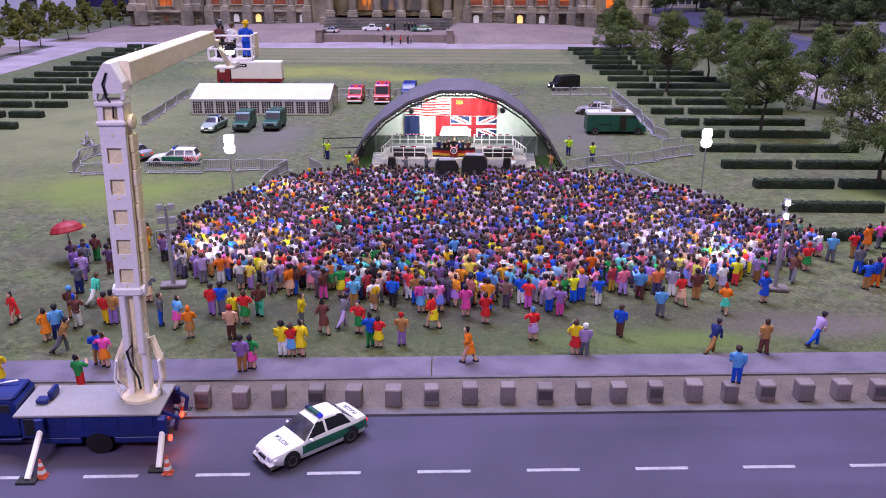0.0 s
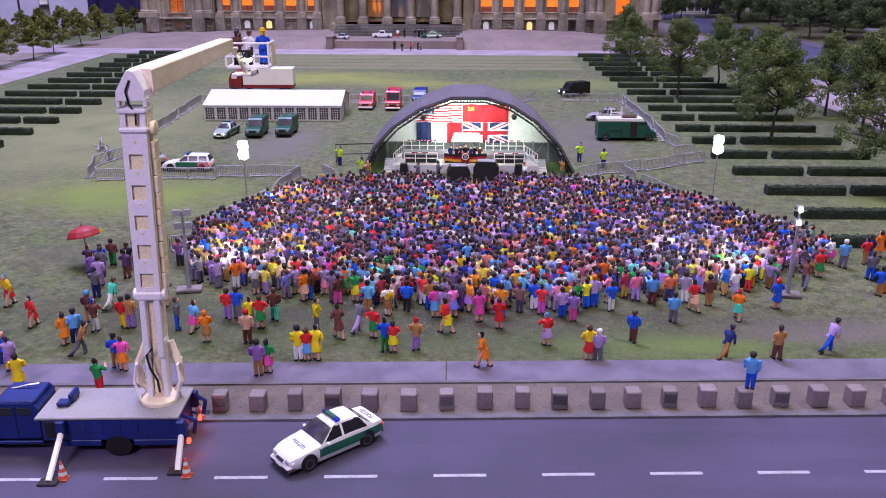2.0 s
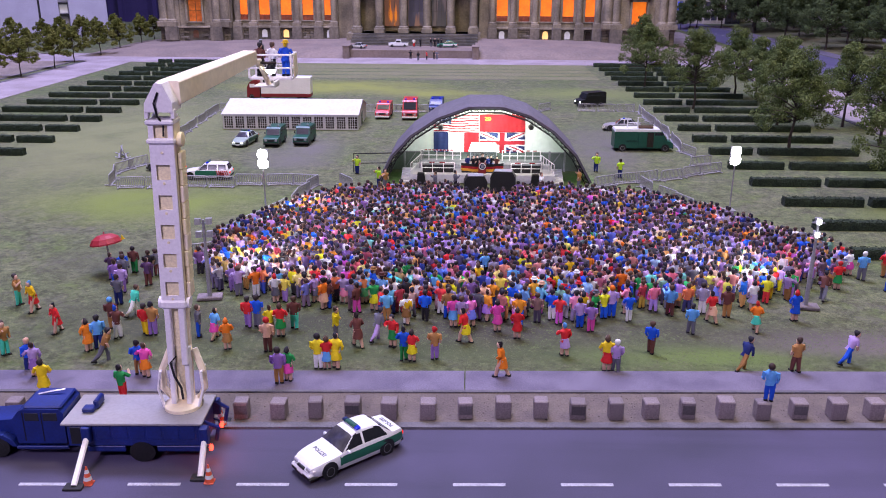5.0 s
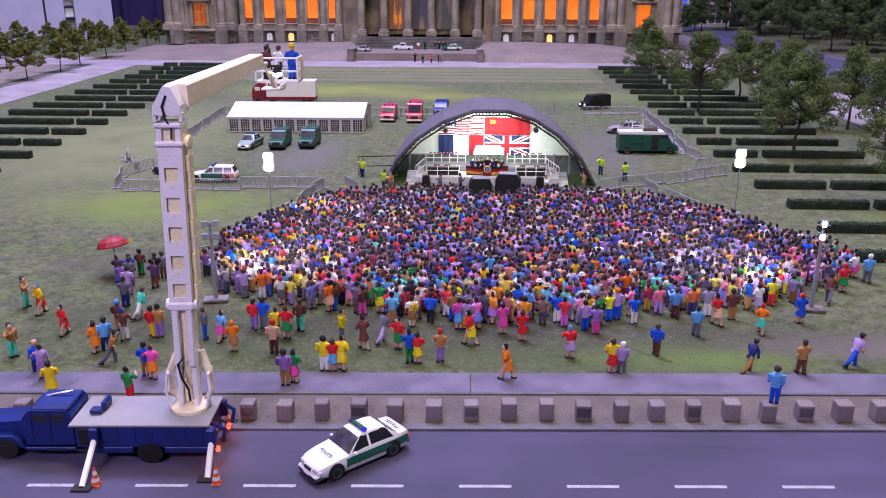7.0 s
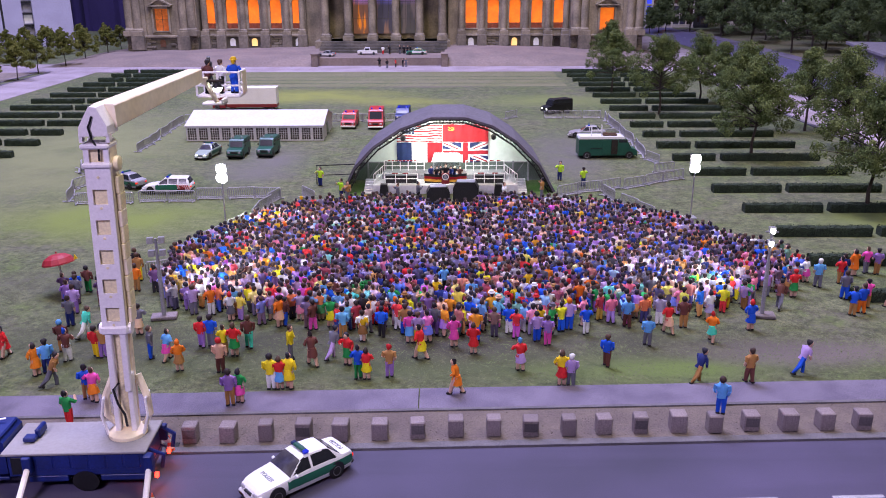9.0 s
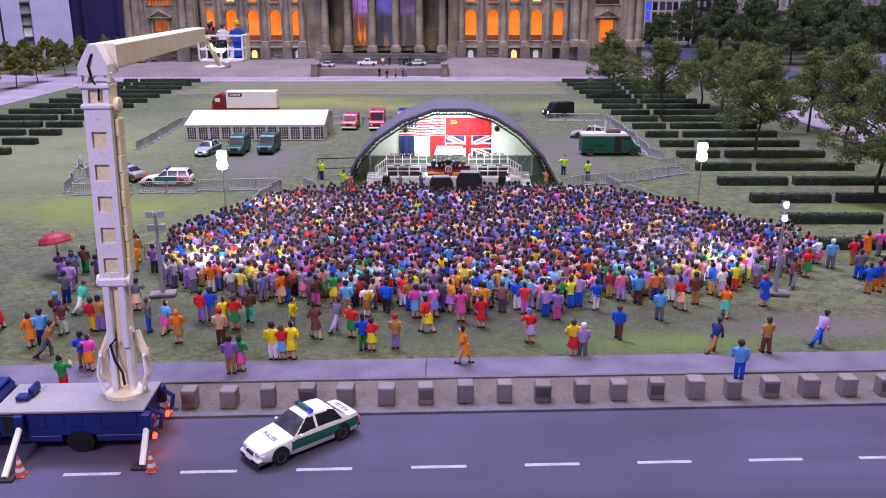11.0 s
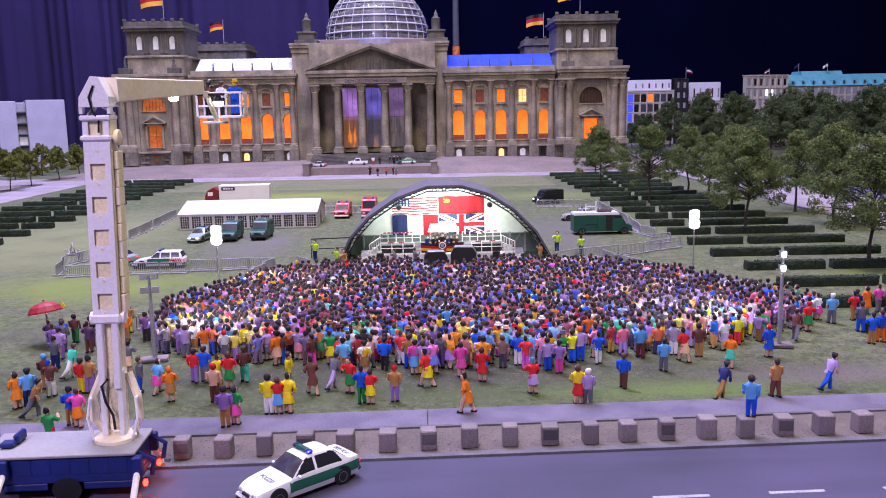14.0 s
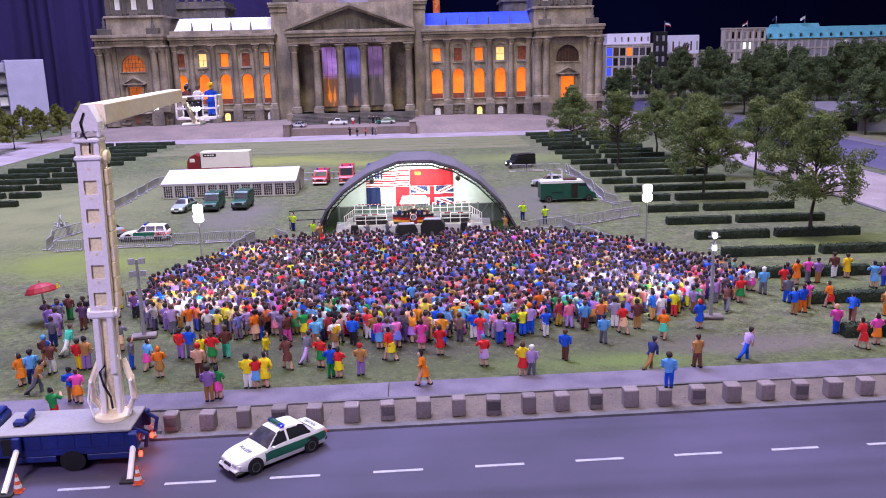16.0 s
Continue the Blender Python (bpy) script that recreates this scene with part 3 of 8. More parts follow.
# ---- the hall ----
for name, box, material, label in (
    ("wall_north", (60, 402, -2, 262, 410, 300), NAVY, "dark navy wall behind the model"),
    ("wall_north_2", (-40, 402, -2, 60, 410, 300), NAVY, "dark navy wall behind the model"),
    ("wall_east", (255, -125, -2, 263, 402, 300), NAVY, "dark navy wall of the hall"),
    ("wall_west", (-263, -125, -2, -255, 402, 300), NAVY, "dark navy wall of the hall"),
    ("wall_south", (-255, -130, -2, 255, -122, 300), NAVY, "dark navy wall of the hall"),
    ("ceiling", (-263, -130, 300, 263, 410, 306), NAVY, "dark ceiling of the hall"),
):
    tagged(part(name, Shape().box(*box), material), label, "wall", kind="structure")


def build_curtain():
    s, vs, n = Shape(), [], 260
    for j in range(2):
        for i in range(n + 1):
            x = -255 + 217 * i / n
            x2 = x + 9 * math.sin(x * 0.05) + (0 if j == 0 else 6)
            fold = 3.0 * math.sin(x2 * 0.19) + 1.6 * math.sin(x2 * 0.43 + 1) + 0.5 * math.sin(x2 * 1.1)
            vs.append((x, 338 + fold, -1 if j == 0 else 298))
    for y in (0.6,):
        vs += [(x, yy + y, z) for x, yy, z in vs]
    m = 2 * (n + 1)
    fs = [(i, i + 1, n + 2 + i, n + 1 + i) for i in range(n)] + [(m + i, m + n + 1 + i, m + n + 2 + i, m + i + 1) for i in range(n)]
    s.add(vs, fs)
    tagged(part("curtain", s, CURTAIN, smooth=True), "deep purple stage curtain hanging in folds behind the model", "curtain", kind="structure")


build_curtain()


# ---- terrace and parliament ----
TZ = 1.9  # height of the drive before the portico


def build_terrace():
    for rows, label in ((((-97, 0.02), (-88, 1.45), (-74, 1.86), (-58, 1.98), (-39, 2.36), (-30, 2.45)), "smooth beige bank rising to the west wing"), (((1.2, 2.7), (13, 2.65), (34, 2.2), (52, 1.35), (61, 0.02)), "smooth beige bank rising to the east wing")):
        s, vs = Shape(), []
        for x, z in rows:
            vs += [(x, 207.2, -0.2), (x, 207.4, 0.08), (x, 210, z * 0.5), (x, 215, z * 0.82), (x, 224, z), (x, 246, z), (x, 246, -0.2)]
        m = len(rows)
        fs = [(7 * a + b, 7 * a + 7 + b, 7 * a + 8 + b, 7 * a + 1 + b) for a in range(m - 1) for b in range(6)] + [tuple(range(7)), tuple(range(7 * m - 7, 7 * m))[::-1]]
        tagged(part("bank", s.add(vs, fs), RAMP_STONE, smooth=True), label, "bank", kind="structure")
    s = Shape().prism([(-29.98, 209.2), (1.18, 209.2), (1.18, 245), (-29.98, 245)], -0.2, TZ, "z")
    tagged(part("retaining_wall", s, RAMP_STONE), "low beige wall carrying the drive before the portico", "wall", kind="structure")
    for x in (-31.2, 0.4):
        s = Shape().box(x, 206.8, 0, x + 1.6, 212, 2.9, 0.1).box(x - 0.15, 206.65, 2.9, x + 1.75, 212.15, 3.15, 0.08)
        single("gate_pier", s, RAMP_STONE, 0, 0, 0, 0, "squat beige stone pier ending the retaining wall", "pier", "piers of the drive")
    # the steps' dark stone colour carries the shade below the portico
    for k in range(8):
        z0, y0 = TZ + k * 0.3, 221.5 + k * 0.95
        s = Shape().box(-31.5, y0, z0, 1.8, 238, z0 + 0.3, 0.04)
        ob = tagged(part("stairs", s, DARK_STONE), "broad stone step up to the portico, shade painted into its colour", "stairs", kind="structure")


build_terrace()
MAROON_WOOD = mat("brown_wood_door", (0.16, 0.07, 0.04), 0.7)
HX, HY = -15.3, 240.0
parliament = thing("parliament_building", HX, HY, 0, 0, "neoclassical sandstone parliament building with glass dome and lit orange windows", "building")


def stone(name, s, material=None, parent=None, label="", smooth=False):
    return part(name, s.shift(-HX, -HY), material or SANDSTONE, parent or parliament, label, smooth)


def opening(s, x0, x1, z0, z1, a0, a1, b0, b1, y0, y1, arch=True, n=10):
    """A wall bay from x0 to x1 and z0 to z1 with one opening, a0 to a1 and b0 to b1, its head round if arch."""
    s.box(x0, y0, z0, a0, y1, z1)
    s.box(a1, y0, z0, x1, y1, z1)
    s.box(a0, y0, z0, a1, y1, b0)
    if not arch:
        s.box(a0, y0, b1, a1, y1, z1)
        return
    r, c = (a1 - a0) / 2, (a0 + a1) / 2
    spring = b1 - r
    for k in range(n):
        t0, t1 = PI - PI * k / n, PI - PI * (k + 1) / n
        p, q = (c + r * math.cos(t0), spring + r * math.sin(t0)), (c + r * math.cos(t1), spring + r * math.sin(t1))
        s.prism([p, q, (q[0], z1), (p[0], z1)], y0, y1)


def arched_poly(a0, a1, b0, b1, n=12):
    r, c = (a1 - a0) / 2, (a0 + a1) / 2
    return [(a0, b0), (a1, b0)] + [(c + r * math.cos(PI * k / n), b1 - r + r * math.sin(PI * k / n)) for k in range(n + 1)]


def window(x0, x1, z0, z1, y, glow, arch=True, bars=1, rows=3, low=None):
    """A window set back in its opening: lit pane, mullions and sill."""
    ob = stone("window", Shape().prism(arched_poly(x0, x1, z0, z1) if arch else [(x0, z0), (x1, z0), (x1, z1), (x0, z1)], y + 0.8, y + 0.9), glow, None, "lit window pane")
    s = Shape()
    for k in range(1, bars + 1):
        x = x0 + (x1 - x0) * k / (bars + 1)
        s.box(x - 0.05, y + 0.7, z0, x + 0.05, y + 0.79, z1 - 0.3)
    for k in range(1, rows + 1):
        z = z0 + (z1 - z0) * k / (rows + 1)
        s.box(x0, y + 0.72, z - 0.04, x1, y + 0.78, z + 0.04)
    if glow is not WARM:
        part("window_frame", s.shift(-HX, -HY), DARK_STONE, ob)
    if low:
        part("blind", Shape().box(x0, y + 0.66, z0, x1, y + 0.78, z0 + low).shift(-HX, -HY), WARM_DIM, ob, "dim red-brown lower pane")
    part("window_sill", Shape().box(x0 - 0.3, y - 0.25, z0 - 0.3, x1 + 0.3, y + 0.2, z0, 0.05).shift(-HX, -HY), SANDSTONE, ob)
    return ob


def column(x, y, z0, z1, r, material=None, half=False):
    s = Shape()
    s.box(x - r * 1.35, y - r * 1.35, z0, x + r * 1.35, y + r * 1.35, z0 + r * 1.2, 0.06)
    s.lathe([(r * 1.25, z0 + r * 1.2), (r * 1.25, z0 + r * 1.5), (r, z0 + r * 1.8), (r * 1.0, z0 + (z1 - z0) * 0.4), (r * 0.84, z1 - r * 2.2), (r * 0.95, z1 - r * 2.0), (r * 0.85, z1 - r * 1.8), (r * 1.25, z1 - r * 0.4)], (x, y, 0), 14)
    for a in range(8):
        c, d = math.cos(a * PI / 4), math.sin(a * PI / 4)
        s.tube([(x + r * 0.9 * c, y + r * 0.9 * d, z1 - r * 1.7), (x + r * 1.25 * c, y + r * 1.25 * d, z1 - r * 0.8)], [0.12 * r, 0.22 * r], 4)
    s.box(x - r * 1.35, y - r * 1.35, z1 - r * 0.4, x + r * 1.35, y + r * 1.35, z1, 0.05)
    return stone("column", s, material, None, "", True)


def dentils(s, x0, x1, y, z, step=0.9):
    n = int((x1 - x0) / step)
    for k in range(n):
        x = x0 + (k + 0.25) * (x1 - x0) / n
        s.box(x, y, z, x + step * 0.5, y + 0.5, z + 0.45)


def cornice(x0, x1, y, z0, z1, back, teeth=True, proud=1.0):
    """A stepped cornice with a row of dentils."""
    s, h = Shape(), z1 - z0
    s.box(x0, y - 0.15 * proud, z0, x1, back, z0 + h * 0.3, 0.04)
    s.box(x0 - 0.4 * proud, y - 0.75 * proud, z0 + h * 0.52, x1 + 0.4 * proud, back, z0 + h * 0.76, 0.05)
    s.box(x0 - 0.65 * proud, y - 1.0 * proud, z0 + h * 0.76, x1 + 0.65 * proud, back, z1, 0.06)
    s.box(x0, y - 0.05, z0 + h * 0.3, x1, back, z0 + h * 0.52)
    if teeth:
        dentils(s, x0, x1, y - 0.5 * proud, z0 + h * 0.3, 0.95)
    return stone("cornice", s, None, None, "weathered stone cornice with dentils")


def rustic_base(x0, x1, y, z1, windows=(), back=260.0):
    """The plinth of squared blocks, with low round-headed cellar windows."""
    z0, w, rows = 1.2, 2.6, 6
    stone("plinth_core", Shape().box(x0, y + 0.35, -0.1, x1, back, z1), DARK_STONE)
    h = (z1 - z0) / rows
    rng = random.Random(int(x0 * 10))
    for r in range(rows):
        x = x0 - (w / 2 if r % 2 else 0)
        while x < x1:
            a, b = max(x, x0), min(x + w, x1)
            z = z0 - 0.4 + r * h
            if b - a > 0.3 and not any(a < q + 1.0 and b > q - 1.0 and z < 5.0 for q in windows):
                stone("stone_block", Shape().box(a + 0.07, y + rng.uniform(-0.08, 0.08), z + 0.05, b - 0.07, y + 0.4, z + h - 0.05, 0.05), RUSTIC_PIECE)
            x += w
    s = Shape().box(x0 - 0.2, y - 0.35, z1 - 0.35, x1 + 0.2, y + 1, z1 + 0.15, 0.06)
    stone("string_course", s)
    for k, q in enumerate(windows):
        ob = stone("window", Shape().prism(arched_poly(q - 0.75, q + 0.75, 2.6, 4.7), y + 0.22, y + 0.3), MAROON_WOOD if len(windows) == 1 else (COLD_WIN, WARM_PALE, COLD_WIN, DARK_WIN)[k % 4], None, "small round-headed cellar window")


def wing(x0, x1, y, centres, cellar, dim):
    s = Shape()
    edges = [x0] + [(a + b) / 2 for a, b in zip(centres, centres[1:])] + [x1]
    for k, c in enumerate(centres):
        opening(s, edges[k], edges[k + 1], 5.5, 16.6, c - 1.5, c + 1.5, 7.2, 15.4, y, y + 2)
        opening(s, edges[k], edges[k + 1], 16.6, 23.4, c - 1.1, c + 1.1, 17.5, 21.0, y, y + 2, False)
    s.box(x0, y + 2, 5.5, x1, 300, 26.0)
    stone("wall", s)
    for k, c in enumerate(centres):
        window(c - 1.5, c + 1.5, 7.2, 15.4, y, WARM, True, 1, 3, 1.4)
        glow = WARM if dim[k] == "w" else WARM_PALE if dim[k] == "p" else WARM_DIM
        window(c - 1.1, c + 1.1, 17.5, 21.0, y, glow, False, 1, 1)
        r = Shape()
        r.box(c - 1.5, y - 0.3, 16.9, c + 1.5, y + 0.1, 17.2, 0.05)
        for sx in (-1, 1):
            r.box(c + sx * 1.35 - 0.2, y - 0.2, 17.2, c + sx * 1.35 + 0.2, y + 0.1, 21.2, 0.04)
        if k % 2:
            for i in range(8):
                t0, t1 = PI * i / 8, PI * (i + 1) / 8
                r.prism([(c + 1.5 * math.cos(t0), 21.2 + 0.9 * math.sin(t0)), (c + 1.8 * math.cos(t0), 21.3 + 1.2 * math.sin(t0)), (c + 1.8 * math.cos(t1), 21.3 + 1.2 * math.sin(t1)), (c + 1.5 * math.cos(t1), 21.2 + 0.9 * math.sin(t1))][::-1], y - 0.4, y + 0.1)
        else:
            r.prism([(c - 1.8, 21.2), (c + 1.8, 21.2), (c, 22.5)], y - 0.4, y + 0.1)
        for i in range(10):
            t0, t1 = PI * i / 10, PI * (i + 1) / 10
            r.prism([(c + 1.52 * math.cos(t1), 13.9 + 1.52 * math.sin(t1)), (c + 1.52 * math.cos(t0), 13.9 + 1.52 * math.sin(t0)), (c + 1.85 * math.cos(t0), 13.9 + 1.85 * math.sin(t0)), (c + 1.85 * math.cos(t1), 13.9 + 1.85 * math.sin(t1))][::-1], y - 0.25, y + 0.05)
        r.box(c - 0.25, y - 0.4, 15.4, c + 0.25, y + 0.05, 16.3, 0.05)
        stone("window_surround", r)
    for x in edges:
        x = min(max(x, x0 + 1.0), x1 - 1.0)
        column(x, y - 0.25, 5.6, 23.5, 0.85)
        stone("pedestal", Shape().box(x - 1.3, y - 1.5, TZ, x + 1.3, y + 0.3, 5.6, 0.08), RUSTIC)
    rustic_base(x0, x1, y - 0.4, 5.5, cellar)
    cornice(x0, x1, y - 0.9, 23.4, 26.2, 300)
    stone("parapet", Shape().box(x0, y - 0.6, 26.2, x1, y + 1.2, 27.3, 0.08))


wing(-65.2, -36.6, 236.0, (-62.9, -56.8, -50.8, -44.8, -38.8), (-57, -51, -39), "dpwdw")
wing(4.8, 35.2, 236.0, (8.4, 14.4, 20.3, 26.3, 32.4), (8.4, 20.3, 26.3, 32.0), "wdwpd")


def roof(x0, x1, y, material, label):
    n = 6
    for k in range(n):
        a, b = x0 + (x1 - x0) * k / n, x0 + (x1 - x0) * (k + 1) / n
        stone("roof_bay", Shape().prism([(y, 27.2), (y + 7, 31.0), (y + 40, 31.0), (y + 40, 27.2)], a + 0.03, b - 0.03, "x"), material, None, label)
    for k in range(1, n - 1):
        x = x0 + (x1 - x0) * k / (n - 1)
        f = Shape().lathe([(0.28, 27.2), (0.3, 27.6), (0.16, 28.6), (0.2, 28.9), (0.05, 29.5)], (x, y - 0.8, 0), 8).shift(-HX, -HY)
        part("finial", f, DARK_STONE, parliament, "dark statue-like finial on the parapet", True)


roof(-64.5, -37.6, 237.6, PALE_ROOF, "pale glazed roof over the wing")
roof(5.4, 35.0, 237.6, BLUE_ROOF, "glazed roof lit deep blue from inside")


def pavilion(x0, x1, y, tx0, tx1):
    """A corner block: arched bay with a pedimented door, giant columns, attic and tower."""
    c = (x0 + x1) / 2
    s = Shape()
    opening(s, c - 4.2, c + 4.2, 16.2, 23.4, c - 3.2, c + 3.2, 16.7, 21.2, y + 0.6, y + 2.5)
    opening(s, c - 4.2, c + 4.2, 5.5, 16.2, c - 1.9, c + 1.9, 6.8, 12.6, y + 0.6, y + 2.5, False)
    s.box(x0, y, 5.5, c - 4.2, 300, 23.4)
    s.box(c + 4.2, y, 5.5, x1, 300, 23.4)
    s.box(c - 4.2, y + 2.5, 5.5, c + 4.2, 300, 23.4)
    stone("wall", s)
    ob = window(c - 1.9, c + 1.9, 6.8, 12.6, y + 0.6, WARM if c > 0 else WARM_SOFT, False, 1, 1)
    window(c - 3.2, c + 3.2, 16.7, 21.2, y + 0.6, BROWN_WIN if c > 0 else WARM_SOFT, True, 6, 3)
    r = Shape().prism([(c - 2.5, 12.65), (c + 2.5, 12.65), (c + 2.5, 13.2), (c - 2.5, 13.2)], y - 0.1, y + 0.7).prism([(c - 2.9, 13.5), (c + 2.9, 13.5), (c, 15.0)], y + 0.1, y + 0.7)
    for e0, e1 in (((c - 3.3, 13.2), (c, 14.95)), ((c + 3.3, 13.2), (c, 14.95))):
        q = [e0, (e0[0], e0[1] + 0.4), (e1[0], e1[1] + 0.45), e1]
        r.prism(q if e0[0] > e1[0] else q[::-1], y - 0.7, y + 0.7)
    r.box(c - 3.3, y - 0.7, 13.2, c + 3.3, y + 0.7, 13.5, 0.04)
    r.box(c - 2.5, y - 0.1, 6.4, c - 1.95, y + 0.7, 13.2, 0.05)
    r.box(c + 1.95, y - 0.1, 6.4, c + 2.5, y + 0.7, 13.2, 0.05)
    stone("door_surround", r, None, None, "pedimented stone surround")
    for sx in (-1, 1):
        column(c + sx * 6.2, y - 0.6, 5.6, 23.5, 1.1)
        column(c + sx * (x1 - c - 1.3), y - 0.5, 5.6, 23.5, 1.15)
        stone("pedestal", Shape().box(c + sx * 6.2 - 1.7, y - 2.1, TZ, c + sx * 6.2 + 1.7, y + 0.2, 5.6, 0.08), RUSTIC)
    rustic_base(x0, x1, y - 0.4, 5.5, (c,))
    cornice(x0 + 0.5, x1 - 0.5, y - 1.2, 23.4, 26.6, 300, proud=1.0)
    for sx in (-1, 1):
        b = Shape().box(c + sx * 6.6 - 1.6, y - 1.4, 26.6, c + sx * 6.6 + 1.6, y + 1.4, 28.2, 0.1)
        b.lathe([(0.5, 28.2), (0.55, 28.8), (0.3, 29.2), (0.42, 30.0), (0.2, 30.6), (0.28, 30.9), (0.05, 31.3)], (c + sx * 6.6, y - 0.2, 0), 8)
        stone("acroterion", b, DARK_STONE, None, "dark weathered roof figure on a stone block", True)
    w = tx1 - tx0
    a = Shape().box(tx0, y + 1, 26.4, tx1, y + 1 + w, 31.4, 0.1).box(tx0 - 0.4, y + 0.6, 31.0, tx1 + 0.4, y + 1.4 + w, 31.6, 0.08)
    stone("attic", a)
    t = Shape()
    yb = y + 1.6
    n, step = 3, (w - 2.0) / 3
    for k in range(n):
        b0 = tx0 + 1.0 + k * step
        opening(t, b0, b0 + step, 31.6, 38.0, b0 + step / 2 - 0.85, b0 + step / 2 + 0.85, 33.2, 36.8, yb, yb + 1.2)
    t.box(tx0, yb, 31.6, tx0 + 1.0, yb + w - 1.2, 38.0)
    t.box(tx1 - 1.0, yb, 31.6, tx1, yb + w - 1.2, 38.0)
    t.box(tx0 + 1, yb + w - 2.2, 31.6, tx1 - 1, yb + w - 1.2, 38.0)
    t.box(tx0 + 1.0, yb + 1.2, 31.6, tx1 - 1.0, yb + w - 2.2, 33.0)
    stone("tower", t, DARK_STONE, None, "dark weathered square corner tower")
    for k in range(n):
        q = tx0 + 1.0 + (k + 0.5) * step
        stone("window", Shape().prism(arched_poly(q - 0.85, q + 0.85, 33.2, 36.8), yb + 0.9, yb + 1.0), COLD_WIN, None, "pale round-headed tower window")
        for sx in (-1, 1):
            stone("colonnette", Shape().lathe([(0.36, 32.2), (0.3, 33), (0.26, 36.6), (0.38, 37.2)], (q + sx * step * 0.36, yb - 0.2, 0), 8), DARK_STONE, None, "", True)
    k = Shape().box(tx0 - 0.5, y + 0.9, 38.0, tx1 + 0.5, y + 1.6 + w, 38.7, 0.06).box(tx0 - 0.9, y + 0.5, 38.7, tx1 + 0.9, y + 2 + w, 39.3, 0.08)
    k.box(tx0 - 0.3, y + 1.0, 39.3, tx1 + 0.3, y + 1.5 + w, 40.6, 0.1)
    for i in range(7):
        for yy in (y + 1.0, y + 1.0 + w):
            x = tx0 + w * i / 6
            k.box(x - 0.45, yy - 0.1, 40.6, x + 0.45, yy + 0.6, 41.3, 0.1)
    stone("tower_crown", k, DARK_STONE, None, "crenellated dark stone crown")


pavilion(-84.9, -65.6, 233.0, -81.6, -66.2)
pavilion(35.2, 54.7, 233.0, 35.5, 51.8)
for tx in (-73.5, 31.3):
    s = Shape().box(tx, 275, 26, tx + 15.5, 290, 35.4, 0.1).box(tx - 0.6, 274.4, 35.4, tx + 16.1, 290.6, 36.2, 0.08).box(tx, 275, 36.2, tx + 15.5, 290, 37.6, 0.08)
    for i in range(6):
        s.box(tx + 0.4 + i * 2.8, 274.8, 37.6, tx + 1.3 + i * 2.8, 275.6, 38.2, 0.06)
    for i in range(4):
        s.box(tx + 2.2 + 3.2 * i, 274.6, 31.5, tx + 3.2 + 3.2 * i, 275.1, 34.8, 0.06)
    stone("rear_tower", s, DARK_STONE, None, "dark weathered rear tower")


